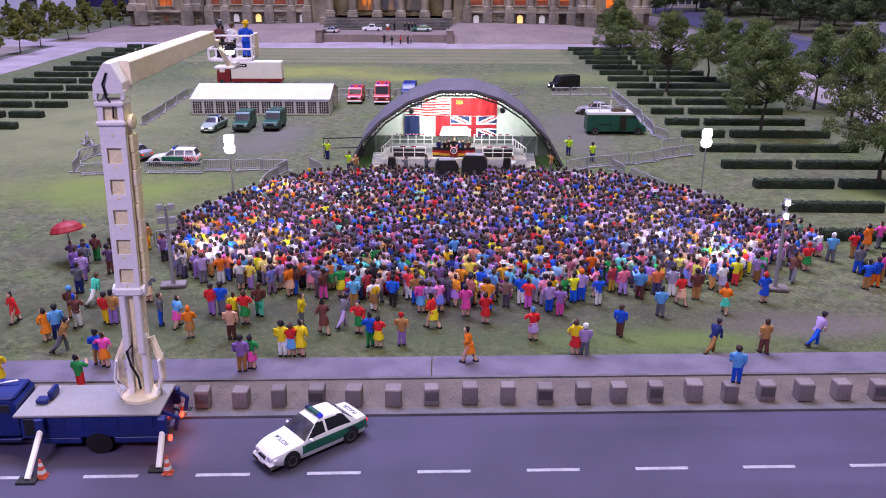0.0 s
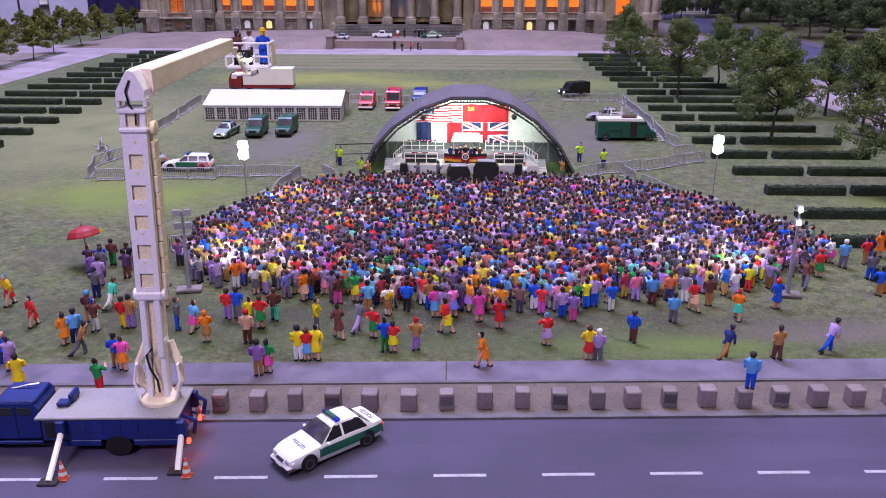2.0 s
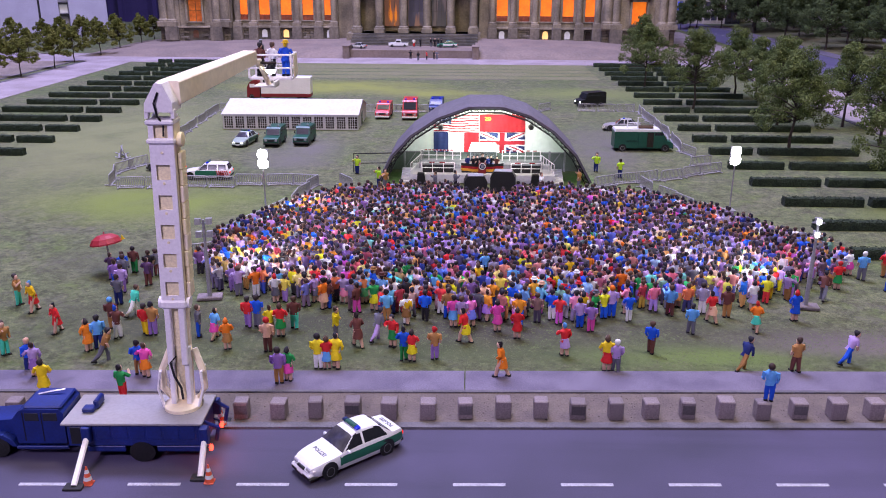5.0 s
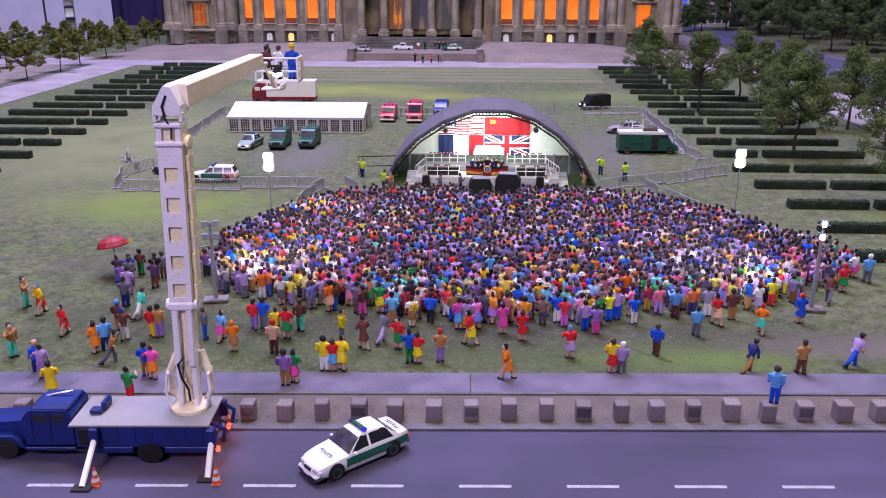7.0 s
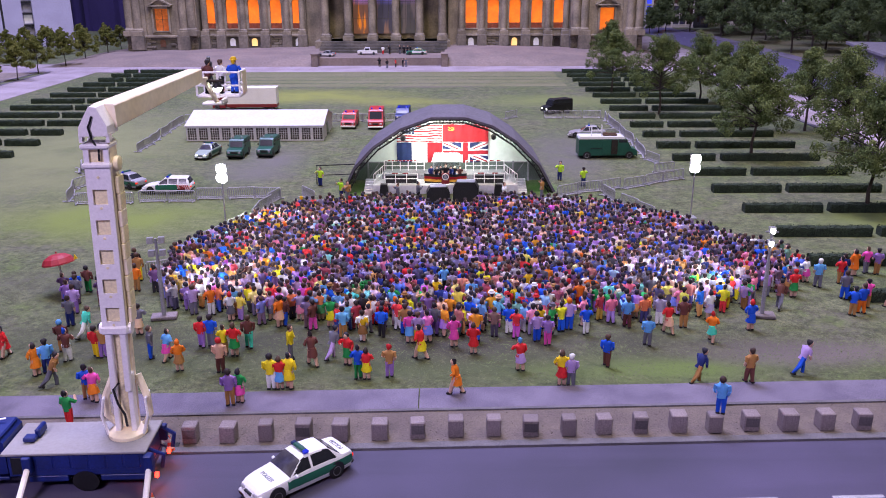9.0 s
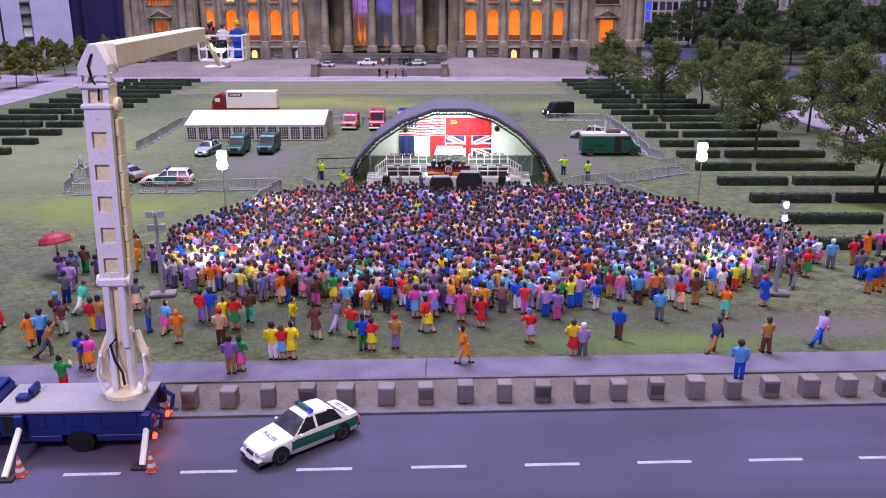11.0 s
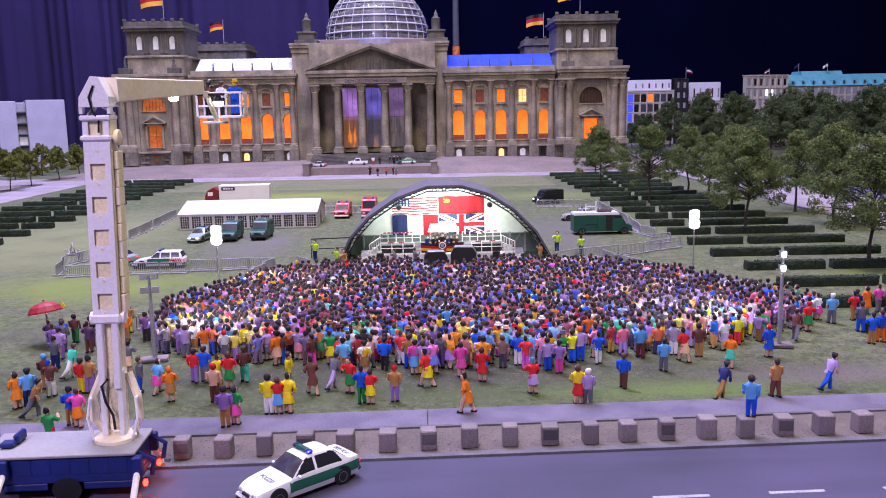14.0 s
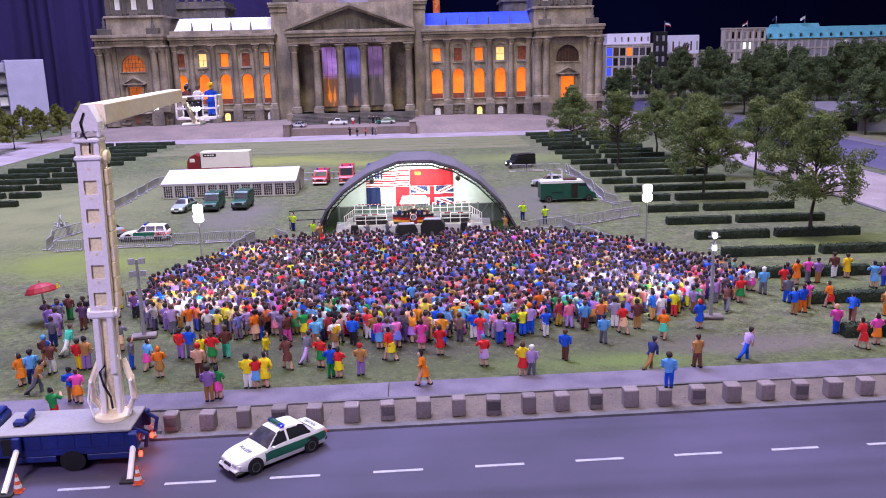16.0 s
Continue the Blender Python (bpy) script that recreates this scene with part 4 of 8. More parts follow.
def portico():
    s = Shape().box(-37.2, 241.0, 4.3, -24.3, 300, 34.0).box(-7.0, 241.0, 4.3, 5.4, 300, 34.0).box(-24.3, 241, 22.2, -7.0, 300, 34.0)
    s.box(-24.3, 242.4, 4.3, -7.0, 300, 22.2)
    s.box(-20.1, 241, 4.3, -17.7, 242.4, 22.2).box(-12.8, 241, 4.3, -11.1, 242.4, 22.2)
    s.box(-37.4, 237.5, TZ, -32.6, 241, 34.0).box(2.2, 237.5, TZ, 5.5, 241, 34.0)
    s.box(-32.6, 236.5, 23.4, 2.2, 241, 34.0)
    stone("wall", s)
    stone("portico_floor", Shape().box(-33.4, 229.4, TZ, 2.6, 242.4, 4.3, 0.06))
    for k, (a, b) in enumerate(((-24.3, -20.1), (-17.7, -12.8), (-11.1, -7.0))):
        ob = stone("window", Shape().box(a, 242.0, 5.4, b, 242.1, 22.1), ENTRY[k], None, "tall portico window lit violet and orange")
        m = Shape()
        for i in range(1, 3):
            m.box(a + (b - a) * i / 3 - 0.035, 241.85, 5.4, a + (b - a) * i / 3 + 0.035, 241.98, 22.1)
        for z in (9.5, 14.0):
            m.box(a, 241.87, z - 0.04, b, 241.97, z + 0.04)
        part("window_frame", m.shift(-HX, -HY), DARK_STONE, ob)
    for x in (-30.8, -24.7, -18.2, -11.9, -5.5, 0.6):
        column(x, 232.0, 4.3, 22.9, 1.05)
    for x in (-31.6, 1.4):
        column(x, 239.5, 4.3, 22.9, 1.0, DARK_STONE)
    cornice(-32.4, 2.0, 231.0, 23.0, 26.6, 241, proud=1.0)
    stone("frieze", Shape().box(-25.0, 230.4, 23.05, -5.6, 230.9, 24.45, 0.03), RAMP_STONE, None, "pale inscribed stone frieze")
    me = letters("DEM DEUTSCHEN VOLKE", 1.25, BLACK, 0.05)
    ob = part("inscription", me, None, parliament, "dark raised capital letters")
    ob.matrix_basis = pose((-15.3 - HX) * S, (230.38 - HY) * S, 23.72 * S, 90, 0, 0)
    p = Shape().prism([(-32.0, 26.6), (1.2, 26.6), (-15.2, 32.6)], 231.6, 241)
    stone("tympanum", p, DARK_STONE, None, "weathered back of the gable")
    g = Shape()
    for a, b in (((-33.0, 26.5), (-15.2, 32.9)), ((2.1, 26.5), (-15.2, 32.9))):
        g.prism([a, (a[0], a[1] + 0.55), (b[0], b[1] + 0.75), (b[0], b[1])] if a[0] < b[0] else [a, (b[0], b[1]), (b[0], b[1] + 0.75), (a[0], a[1] + 0.55)], 229.9, 241)
        g.prism([(a[0] + (0.9 if a[0] < b[0] else -0.9), a[1]), (a[0], a[1] + 0.05), b, (b[0], b[1] - 0.7)] if a[0] > b[0] else [(a[0] + 0.9, a[1]), (b[0], b[1] - 0.7), b, (a[0], a[1] + 0.05)], 230.6, 241)
        for k in range(19):
            t = (k + 0.7) / 19.6
            x, z = a[0] + (b[0] - a[0]) * t, a[1] + (b[1] - a[1]) * t
            g.box(x - 0.25, 230.2, z - 0.55, x + 0.25, 230.8, z - 0.05)
    stone("gable", g, None, None, "triangular gable with stepped cornice")
    rng = random.Random(5)
    for k in range(24):
        x = -15.2 + rng.uniform(-12, 12)
        top = 26.8 + (1 - abs(x + 15.2) / 17.4) * 6.0
        r = Shape().lathe([(0.7, 0), (0.8, (top - 27) * 0.3), (0.5, (top - 27) * 0.6), (0.15, (top - 27) * 0.75)], (x, 232.0, 26.6), 7)
        stone("relief_block", r, DARK_STONE, None, "worn lump of the sculpted relief", True)
    cornice(-37.6, -29.6, 237.3, 31.8, 34.4, 300, False, 0.7)
    cornice(-2.0, 5.7, 237.3, 31.8, 34.4, 300, False, 0.7)
    cornice(-29.6, -2.0, 240.8, 31.0, 33.4, 300, True, 0.5)
    for x in (-33.5, 2.6):
        o = Shape().box(x - 3.2, 238, 34.4, x + 3.2, 244, 35.4, 0.1).box(x - 2.3, 239, 35.4, x + 2.3, 243.4, 37.4, 0.15)
        o.box(x - 2.6, 238.7, 37.2, x + 2.6, 243.7, 37.7, 0.06)
        o.lathe([(1.3, 37.7), (1.15, 38.4), (1.25, 38.9), (1.2, 40.6), (1.3, 40.9), (0.75, 41.3), (0.5, 41.8), (0.55, 42.1), (0.2, 42.6), (0.05, 43.2)], (x, 241.2, 0), 12)
        stone("pinnacle", o, DARK_STONE, None, "dark stone pinnacle beside the dome", True)
    stone("drum", Shape().box(-32, 246, 33.0, 1.5, 292, 36.0, 0.2), RAMP_STONE, None, "pale terrace under the dome")


def entry_mat(name, high, low, dark):
    """Tall panes: violet hall light above, lobby light below."""
    m = mat(name, high, 0.1, other=tuple(v * 0.45 for v in high), var=0.2, grain=60, broad=30, bump=0, emit=0.6)
    t = m.node_tree
    n, l = t.nodes, t.links
    p = n["Principled BSDF"]
    source = p.inputs["Base Color"].links[0].from_socket
    sep, rng, mix = n.new("ShaderNodeSeparateXYZ"), n.new("ShaderNodeMapRange"), n.new("ShaderNodeMix")
    l.new(n["Texture Coordinate"].outputs["Object"], sep.inputs[0])
    rng.inputs["From Min"].default_value, rng.inputs["From Max"].default_value = 0.13, 0.15
    l.new(sep.outputs["Z"], rng.inputs["Value"])
    warm, wn = n.new("ShaderNodeValToRGB"), n.new("ShaderNodeTexNoise")
    wn.inputs["Scale"].default_value = 40
    stretch = n.new("ShaderNodeMapping")
    stretch.inputs["Scale"].default_value = (1.6, 1, 0.25)
    l.new(n["Texture Coordinate"].outputs["Object"], stretch.inputs["Vector"])
    l.new(stretch.outputs["Vector"], wn.inputs["Vector"])
    e = warm.color_ramp.elements
    e[0].position, e[0].color, e[1].position, e[1].color = 0.5, (*dark, 1), 0.6, (*low, 1)
    l.new(wn.outputs["Fac"], warm.inputs["Fac"])
    mix.data_type = "RGBA"
    l.new(rng.outputs["Result"], mix.inputs["Factor"])
    l.new(warm.outputs["Color"], mix.inputs["A"])
    l.new(source, mix.inputs["B"])
    l.new(mix.outputs["Result"], p.inputs["Base Color"])
    l.new(mix.outputs["Result"], p.inputs["Emission Color"])
    return m


ENTRY = (entry_mat("violet_orange_glow", (0.5, 0.25, 0.75), (0.85, 0.24, 0.03), (0.2, 0.09, 0.06)), entry_mat("blue_violet_glow", (0.2, 0.16, 0.65), (0.22, 0.12, 0.1), (0.07, 0.06, 0.09)),
         entry_mat("dim_violet_glow", (0.28, 0.16, 0.38), (0.16, 0.12, 0.13), (0.08, 0.07, 0.08)))
portico()


DOME_RIB = mat("white_rib", (0.54, 0.52, 0.54), 0.5, var=0.08)
TERRACE = mat("acrylic_terrace", (0.3, 0.28, 0.36), 0.3, other=(0.22, 0.21, 0.3), var=0.1, grain=90, broad=12, bump=0.02)


def build_dome():
    cx, cy, r, z0, h = -15.0, 262.0, 15.6, 36.2, 17.5
    dome = stone("dome", Shape().lathe([(r * 0.985 * math.cos(a), z0 + h * math.sin(a)) for a in [PI / 2 * k / 16 * 0.93 for k in range(17)]], (cx, cy, 0), 36, caps=False), DOME_GLASS, None, "glass dome with white ribs", True)
    for k in range(28):
        a = 2 * PI * k / 28
        pts = [(cx + r * math.cos(b) * math.cos(a), cy + r * math.cos(b) * math.sin(a), z0 + h * math.sin(b)) for b in [PI / 2 * j / 12 * 0.93 for j in range(13)]]
        part("rib", Shape().tube(pts, 0.1, 4).shift(-HX, -HY), DOME_RIB, dome)
    for j in range(11):
        b = PI / 2 * j / 11 * 0.93
        q, z = r * math.cos(b), z0 + h * math.sin(b)
        part("ring", Shape().lathe([(q - 0.12, z - 0.05), (q + 0.34, z - 0.2), (q + 0.36, z - 0.02), (q - 0.05, z + 0.2), (q - 0.12, z - 0.05)], (cx, cy, 0), 48, caps=False).shift(-HX, -HY), DOME_RIB, dome)
    ramp = Shape()
    pts = [(cx + (r - 2.0) * math.cos(b * 0.9) * math.cos(t), cy + (r - 2.0) * math.cos(b * 0.9) * math.sin(t), z0 + 1 + h * 0.85 * math.sin(b)) for b, t in [(PI / 2 * k / 60, 4 * PI * k / 60) for k in range(60)]]
    ramp.tube(pts, 0.6, 5)
    part("spiral_ramp", ramp.shift(-HX, -HY), SANDSTONE, dome, "pale spiral ramp inside the dome")
    part("light_cone", Shape().lathe([(1.2, z0), (2.0, z0 + 6), (5.5, z0 + 13)], (cx, cy, 0), 20).shift(-HX, -HY), SILVER, dome, "mirrored cone under the dome", True)
    part("base_ring", Shape().lathe([(r + 1.0, z0 - 2.4), (r + 1.0, z0 - 0.2), (r + 0.4, z0 + 0.2), (r - 0.5, z0 + 0.2)], (cx, cy, 0), 48).shift(-HX, -HY), TERRACE, dome, "", True)


build_dome()


def flagpole(x, y, z, h, w, sway, bands, label, category="flag"):
    """A pole with a cloth of coloured bands that hangs in waves."""
    t = thing("flag", x, y, z, 0, label, category, "flags on the roof")
    part("pole", Shape().tube([(0, 0, -0.2), (0, 0, h)], 0.1, 6), SILVER, t)
    k = len(bands)
    for i, m in enumerate(bands):
        s, vs, n = Shape(), [], 12
        for j in range(2):
            for q in range(n + 1):
                u = q / n
                vs.append((sway * w * u, 0.35 * math.sin(u * 7), h - 0.3 - (i + j) * w * 0.6 / k - 0.9 * u * u))
        s.add(vs, [(q, q + 1, n + 2 + q, n + 1 + q) for q in range(n)])
        s.add([(a, b + 0.05, c) for a, b, c in vs], [(q, n + 1 + q, n + 2 + q, q + 1) for q in range(n)])
        part("cloth", s, m, t, smooth=True)


TRICOLOUR = (BLACK, FLAG_RED, GOLD)
flagpole(-72.7, 240, 40.5, 9.0, 6.2, -1, TRICOLOUR, "black, red and gold flag on a pole on the corner tower")
flagpole(43.0, 241, 40.5, 9.0, 6.2, -1, TRICOLOUR, "black, red and gold flag on a pole on the corner tower")
flagpole(-66.0, 280, 37.6, 8.0, 4.4, -1, TRICOLOUR, "black, red and gold flag on a pole on the rear tower")
flagpole(38.0, 280, 37.6, 8.5, 5.6, -1, TRICOLOUR, "black, red and gold flag on a pole on the rear tower")
tower = thing("television_tower", 12.8, 385, 0, 0, "slim grey television tower with a red lit band behind the roof", "tower")
part("shaft", Shape().lathe([(1.7, 0), (1.5, 50), (0.9, 95)], n=12), mat("tower_concrete", (0.1, 0.11, 0.15), 0.8), tower, "", True)
part("collar", Shape().lathe([(1.62, 36), (1.6, 43.5)], n=12), mat("red_orange_band", (0.5, 0.07, 0.03), 0.6, other=(0.6, 0.2, 0.05), emit=0.25), tower, "red lit band", True)


# ---- stage with its arched roof ----
ARCH = [(-9.3, 0.0), (-8.0, 2.6), (-6.0, 4.75), (-3.2, 6.6), (0.0, 7.75), (3.5, 7.75), (6.3, 6.9), (8.8, 5.3), (11.2, 2.9), (12.85, 0.0)]
SX, SY = 1.75, 87.0


def arch_scaled(k, dz=0.0):
    return [(SX + (x - SX) * k, z * k + dz) for x, z in ARCH]


def build_stage_roof():
    t = thing("stage_roof", SX, SY, 0, 0, "grey arched stage tent with a black truss front and white lit backdrop", "stage")

    def on(name, s, m, label="", smooth=False, parent=None):
        return part(name, s.shift(-SX, -SY), m, parent or t, label, smooth)

    outer, inner = arch_scaled(1.03), arch_scaled(0.995)
    for k in range(len(ARCH) - 1):
        a, b, c, d = outer[k], outer[k + 1], inner[k + 1], inner[k]
        on("roof_panel", Shape().prism([a, b, c, d][::-1], 86.75, 95.4), SHELL)
    truss = Shape()
    lo, hi = arch_scaled(0.958), arch_scaled(1.0)
    for k in range(len(ARCH) - 1):
        for y in (86.3, 86.8):
            truss.tube([(lo[k][0], y, lo[k][1]), (lo[k + 1][0], y, lo[k + 1][1])], 0.055, 5)
            truss.tube([(hi[k][0], y, hi[k][1]), (hi[k + 1][0], y, hi[k + 1][1])], 0.06, 5)
        for i in range(5):
            u, w = i / 5, (i + 0.5) / 5
            p = [hi[k][j] + (hi[k + 1][j] - hi[k][j]) * u for j in (0, 1)]
            q = [lo[k][j] + (lo[k + 1][j] - lo[k][j]) * w for j in (0, 1)]
            r = [hi[k][j] + (hi[k + 1][j] - hi[k][j]) * (u + 0.2) for j in (0, 1)]
            for y in (86.3, 86.8):
                truss.tube([(p[0], y, p[1]), (q[0], y, q[1]), (r[0], y, r[1])], 0.035, 4)
            truss.tube([(p[0], 86.3, p[1]), (p[0], 86.8, p[1])], 0.03, 4)
    on("truss", truss, TRUSS, "black lattice truss along the front edge")
    poly = [(x, z) for x, z in inner if z > 2.2]
    on("backdrop", Shape().prism([(poly[0][0] - 0.3, 2.15)] + [(x, z) for x, z in poly] + [(poly[-1][0] + 0.3, 2.15)], 91.95, 92.15).turn(Matrix.Identity(4)), STAGE_WHITE, "white backdrop, brightly lit")
    on("lower_backdrop", Shape().prism([(-9.0, 0), (12.4, 0), (11.6, 2.12), (-7.9, 2.12)], 92.0, 92.15), mat("olive_cloth", (0.16, 0.2, 0.17), 0.9), "dull grey-green lower backdrop")
    for x in (-7.2, -5.2, 9.0, 10.7):
        on("post", Shape().box(x - 0.1, 91.6, 0, x + 0.1, 91.8, 2.3, 0.02), GREY)
    for x0, x1 in ((-7.9, -4.6), (8.2, 11.6)):
        on("cross_bar", Shape().tube([(x0, 91.7, 2.15), (x1, 91.7, 2.15)], 0.06, 5).tube([(x0 + 0.7, 91.7, 0.2), (x0 + 2, 91.7, 2.1)], 0.05, 5), GREY)
    for x, z in ((-3.0, 5.75), (6.5, 5.85)):
        ob = on("spotlight", Shape().lathe([(0.22, -0.3), (0.3, 0.0), (0.3, 0.35)], (x, 86.9, z), 10, axis="y"), BLACK, "black stage spotlight", True)
        part("lens", Shape().lathe([(0.25, 0.36), (0.1, 0.4)], (x - SX, 86.9 - SY, z), 10, axis="y"), BULB, ob)
    strip = Shape()
    mid = arch_scaled(0.978)
    for k in range(2, 7):
        for i in range(7):
            u = (i + 0.5) / 7
            strip.box(*(mid[k][0] + (mid[k + 1][0] - mid[k][0]) * u - 0.035, 87.0, mid[k][1] + (mid[k + 1][1] - mid[k][1]) * u - 0.03), *(mid[k][0] + (mid[k + 1][0] - mid[k][0]) * u + 0.035, 87.12, mid[k][1] + (mid[k + 1][1] - mid[k][1]) * u + 0.03), 0.01)
    on("lamp_strip", strip, HEADLAMP, "row of small white lamps under the truss")


build_stage_roof()


def flag(name, x0, x1, z0, z1, label, draw):
    """A cloth hung flat on the backdrop in soft vertical waves; draw gives the material index from u and v."""
    s, nu, nv = Shape(), 52, 30
    vs = []
    for j in range(nv + 1):
        for i in range(nu + 1):
            u, v = i / nu, j / nv
            wave = 0.05 * math.sin(u * 23 + 3 * v) + 0.03 * math.sin(u * 47 - 2 * v)
            vs.append(((x1 - x0) * u, wave, (z1 - z0) * v + 0.05 * math.sin(u * 9) * (1 if name == "stars_flag" else 0.4)))
    fs = [(j * (nu + 1) + i, j * (nu + 1) + i + 1, (j + 1) * (nu + 1) + i + 1, (j + 1) * (nu + 1) + i) for j in range(nv) for i in range(nu)]
    o = Shape()
    o.v, o.f = vs, fs
    o.m = [draw((i + 0.5) / nu, (j + 0.5) / nv) for j in range(nv) for i in range(nu)]
    b = len(o.v)
    o.v += [(x, y + 0.06, z) for x, y, z in vs]
    o.f += [tuple(k + b for k in q[::-1]) for q in fs]
    o.m += list(o.m)
    return single(name, o, [FLAG_RED, FLAG_WHITE, FLAG_BLUE, GOLD], x0, 91.75, z0, 0, label, "flag", "flags on the stage backdrop", smooth=True)


def stripes(u, v):
    if u < 0.38 and v > 0.46:
        return 1 if (int(u * 29) % 2 and int(v * 26) % 2) else 2
    return 1 if int(v * 13) % 2 else 0


def jack(u, v):
    x, y = abs(u - 0.5) * 2.0, abs(v - 0.5) * 2.0
    if abs(u - 0.5) < 0.055 or y < 0.19:
        return 0
    if abs(u - 0.5) < 0.10 or y < 0.32:
        return 1
    d = abs(x - y)
    return 0 if d < 0.07 else 1 if d < 0.24 else 2


def sickle(u, v):
    a, b = (u - 0.18) * 10.5, (v - 0.74) * 7.0
    r = math.hypot(a, b)
    if 0.45 < r < 0.75 and not (a < -0.1 and b > -0.1):
        return 3
    if abs(a + b) < 0.22 and -0.7 < a < 0.6:
        return 3
    return 0


flag("stars_flag", -3.95, 1.1, 4.4, 6.25, "wavy striped flag with blue starry corner on the backdrop", stripes)
flag("red_flag", 1.15, 6.2, 4.4, 6.35, "plain red flag with a small gold emblem", sickle)
flag("french_flag", -3.95, 1.1, 2.1, 4.33, "blue, white and red flag hung on the backdrop", lambda u, v: 2 if u < 0.333 else 1 if u < 0.667 else 0)
flag("british_flag", 1.15, 6.2, 2.1, 4.33, "blue flag with red and white crosses", jack)


def rail(s, x0, y0, z, x1, y1, h, n, r=0.045, cross=True):
    for k in range(n + 1):
        u = k / n
        s.tube([(x0 + (x1 - x0) * u, y0 + (y1 - y0) * u, z), (x0 + (x1 - x0) * u, y0 + (y1 - y0) * u, z + h)], r, 5)
    for f in (0.5, 1.0):
        s.tube([(x0, y0, z + h * f), (x1, y1, z + h * f)], r, 5)
    return s


def build_stage():
    t = thing("stage", 1.4, 88.5, 0, 0, "grey stage platform with white railings under the arched roof", "stage")

    def on(name, s, m, label=""):
        return part(name, s.shift(-1.4, -88.5), m, t, label)

    on("platform", Shape().box(-6.2, 85.9, 0, 9.1, 91.2, 0.95, 0.05), DECK_WHITE, "pale grey platform")
    on("rear_platform", Shape().box(-5.4, 88.6, 0.95, 8.0, 91.3, 1.45, 0.04), GREY, "grey raised rear deck")
    on("fascia", Shape().box(-6.25, 85.82, 0.3, 9.15, 85.9, 0.98, 0.02), DECK_WHITE, "silver-grey front fascia")
    for x0, x1 in ((-4.9, -1.6), (4.6, 7.6)):
        on("banner", Shape().box(x0, 86.75, 0.97, x1, 86.85, 1.78, 0.02), BLACK, "black panel behind the railing")
        on("railing", rail(Shape(), x0 - 0.1, 86.5, 0.95, x1 + 0.1, 86.5, 1.15, 3), BONE, "white tube railing")
    on("railing", rail(Shape(), -5.3, 90.6, 1.45, -0.9, 90.6, 1.1, 5), BONE, "white tube railing")
    on("railing", rail(Shape(), 3.7, 90.6, 1.45, 7.9, 90.6, 1.1, 5), BONE, "white tube railing")
    for x0, x1 in ((-6.1, -5.3), (9.0, 8.0)):
        on("railing", rail(Shape(), x0, 86.0, 0.6, x1, 90.6, 1.5, 5), BONE, "white tube railing")
    for k in range(6):
        for sx, x in ((-1, -6.2), (1, 9.1)):
            on("stair_tread", Shape().box(min(x, x + sx * 1.0), 85.9 + 0.5 * k, 0, max(x, x + sx * 1.0), 86.4 + 0.5 * k, 0.16 * (k + 1), 0.02), DECK_WHITE)
    bar = Shape()
    for k in range(8):
        bar.tube([(-4.9 + 0.41 * k, 90.6, 2.56), (-4.6 + 0.41 * k, 90.6, 2.56)], 0.06, 5)
    for k in range(5):
        bar.tube([(4.1 + 0.75 * k, 90.6, 2.56), (4.5 + 0.75 * k, 90.6, 2.56)], 0.06, 5)
    for x in (-4.2, -3.1, 4.9, 6.4):
        bar.tube([(x, 86.5, 2.11), (x + 0.6, 86.5, 2.11)], 0.06, 5)
    on("warning_stripe", bar, FLAG_RED, "red stripes on the top bars")


build_stage()
lectern = thing("lectern", 1.45, 86.6, 0.95, 0, "podium with black, red and gold bunting and a round seal", "lectern")
part("body", Shape().box(-2.2, 0.2, 0, 2.2, 1.6, 0.35, 0.03), BLACK, lectern)
for k, m in enumerate((GOLD, FLAG_RED, BLACK)):
    s, vs, n = Shape(), [], 24
    for j in range(2):
        for i in range(n + 1):
            u = -1 + 2 * i / n
            vs.append((2.25 * u, 0.12 - 0.06 * math.cos(u * 14), 0.12 + 0.27 * (k + j) + (0.16 * u * u)))
    s.add(vs, [(i, i + 1, n + 2 + i, n + 1 + i) for i in range(n)])
    s.add([(a, b + 0.05, c) for a, b, c in vs], [(i, n + 1 + i, n + 2 + i, i + 1) for i in range(n)])
    part("bunting", s, m, lectern, smooth=True)
part("stand", Shape().box(-0.42, -0.2, 0, 0.42, 0.1, 1.15, 0.06), MAROON, lectern, "dark red stand")
part("seal", Shape().lathe([(0.36, -0.26), (0.36, -0.2)], (0, 0, 0.8), 20, axis="y"), BONE, lectern, "round white rim of the seal")
part("emblem", Shape().lathe([(0.27, -0.29), (0.27, -0.25)], (0, 0, 0.8), 20, axis="y"), FLAG_BLUE, lectern, "dark blue disc")
part("eagle", Shape().prism([(-0.12, 0.62), (0.12, 0.62), (0.18, 0.92), (0, 1.0), (-0.18, 0.92)], -0.31, -0.29), SILVER, lectern)
FROSTED = glass_mat("pale_acrylic", (0.8, 0.92, 0.9), 0.3, 0.3)
shelter = thing("glass_shelter", 1.6, 89.3, 1.45, 0, "clear bullet-proof glass shelter with pale roof behind the podium", "glass screen")
part("roof_pane", Shape().prism([(-1.66, -1.0), (1.7, -1.0), (1.33, 0.8), (-1.35, 0.8)], 0, 0.05, "z").turn(Matrix.Rotation(radians(20), 4, "X")).shift(0, 0, 1.78), FROSTED, shelter, "pale sloping roof pane")
part("rear_pane", Shape().box(-1.35, 0.72, 0, 1.33, 0.77, 2.0), CLEAR, shelter)
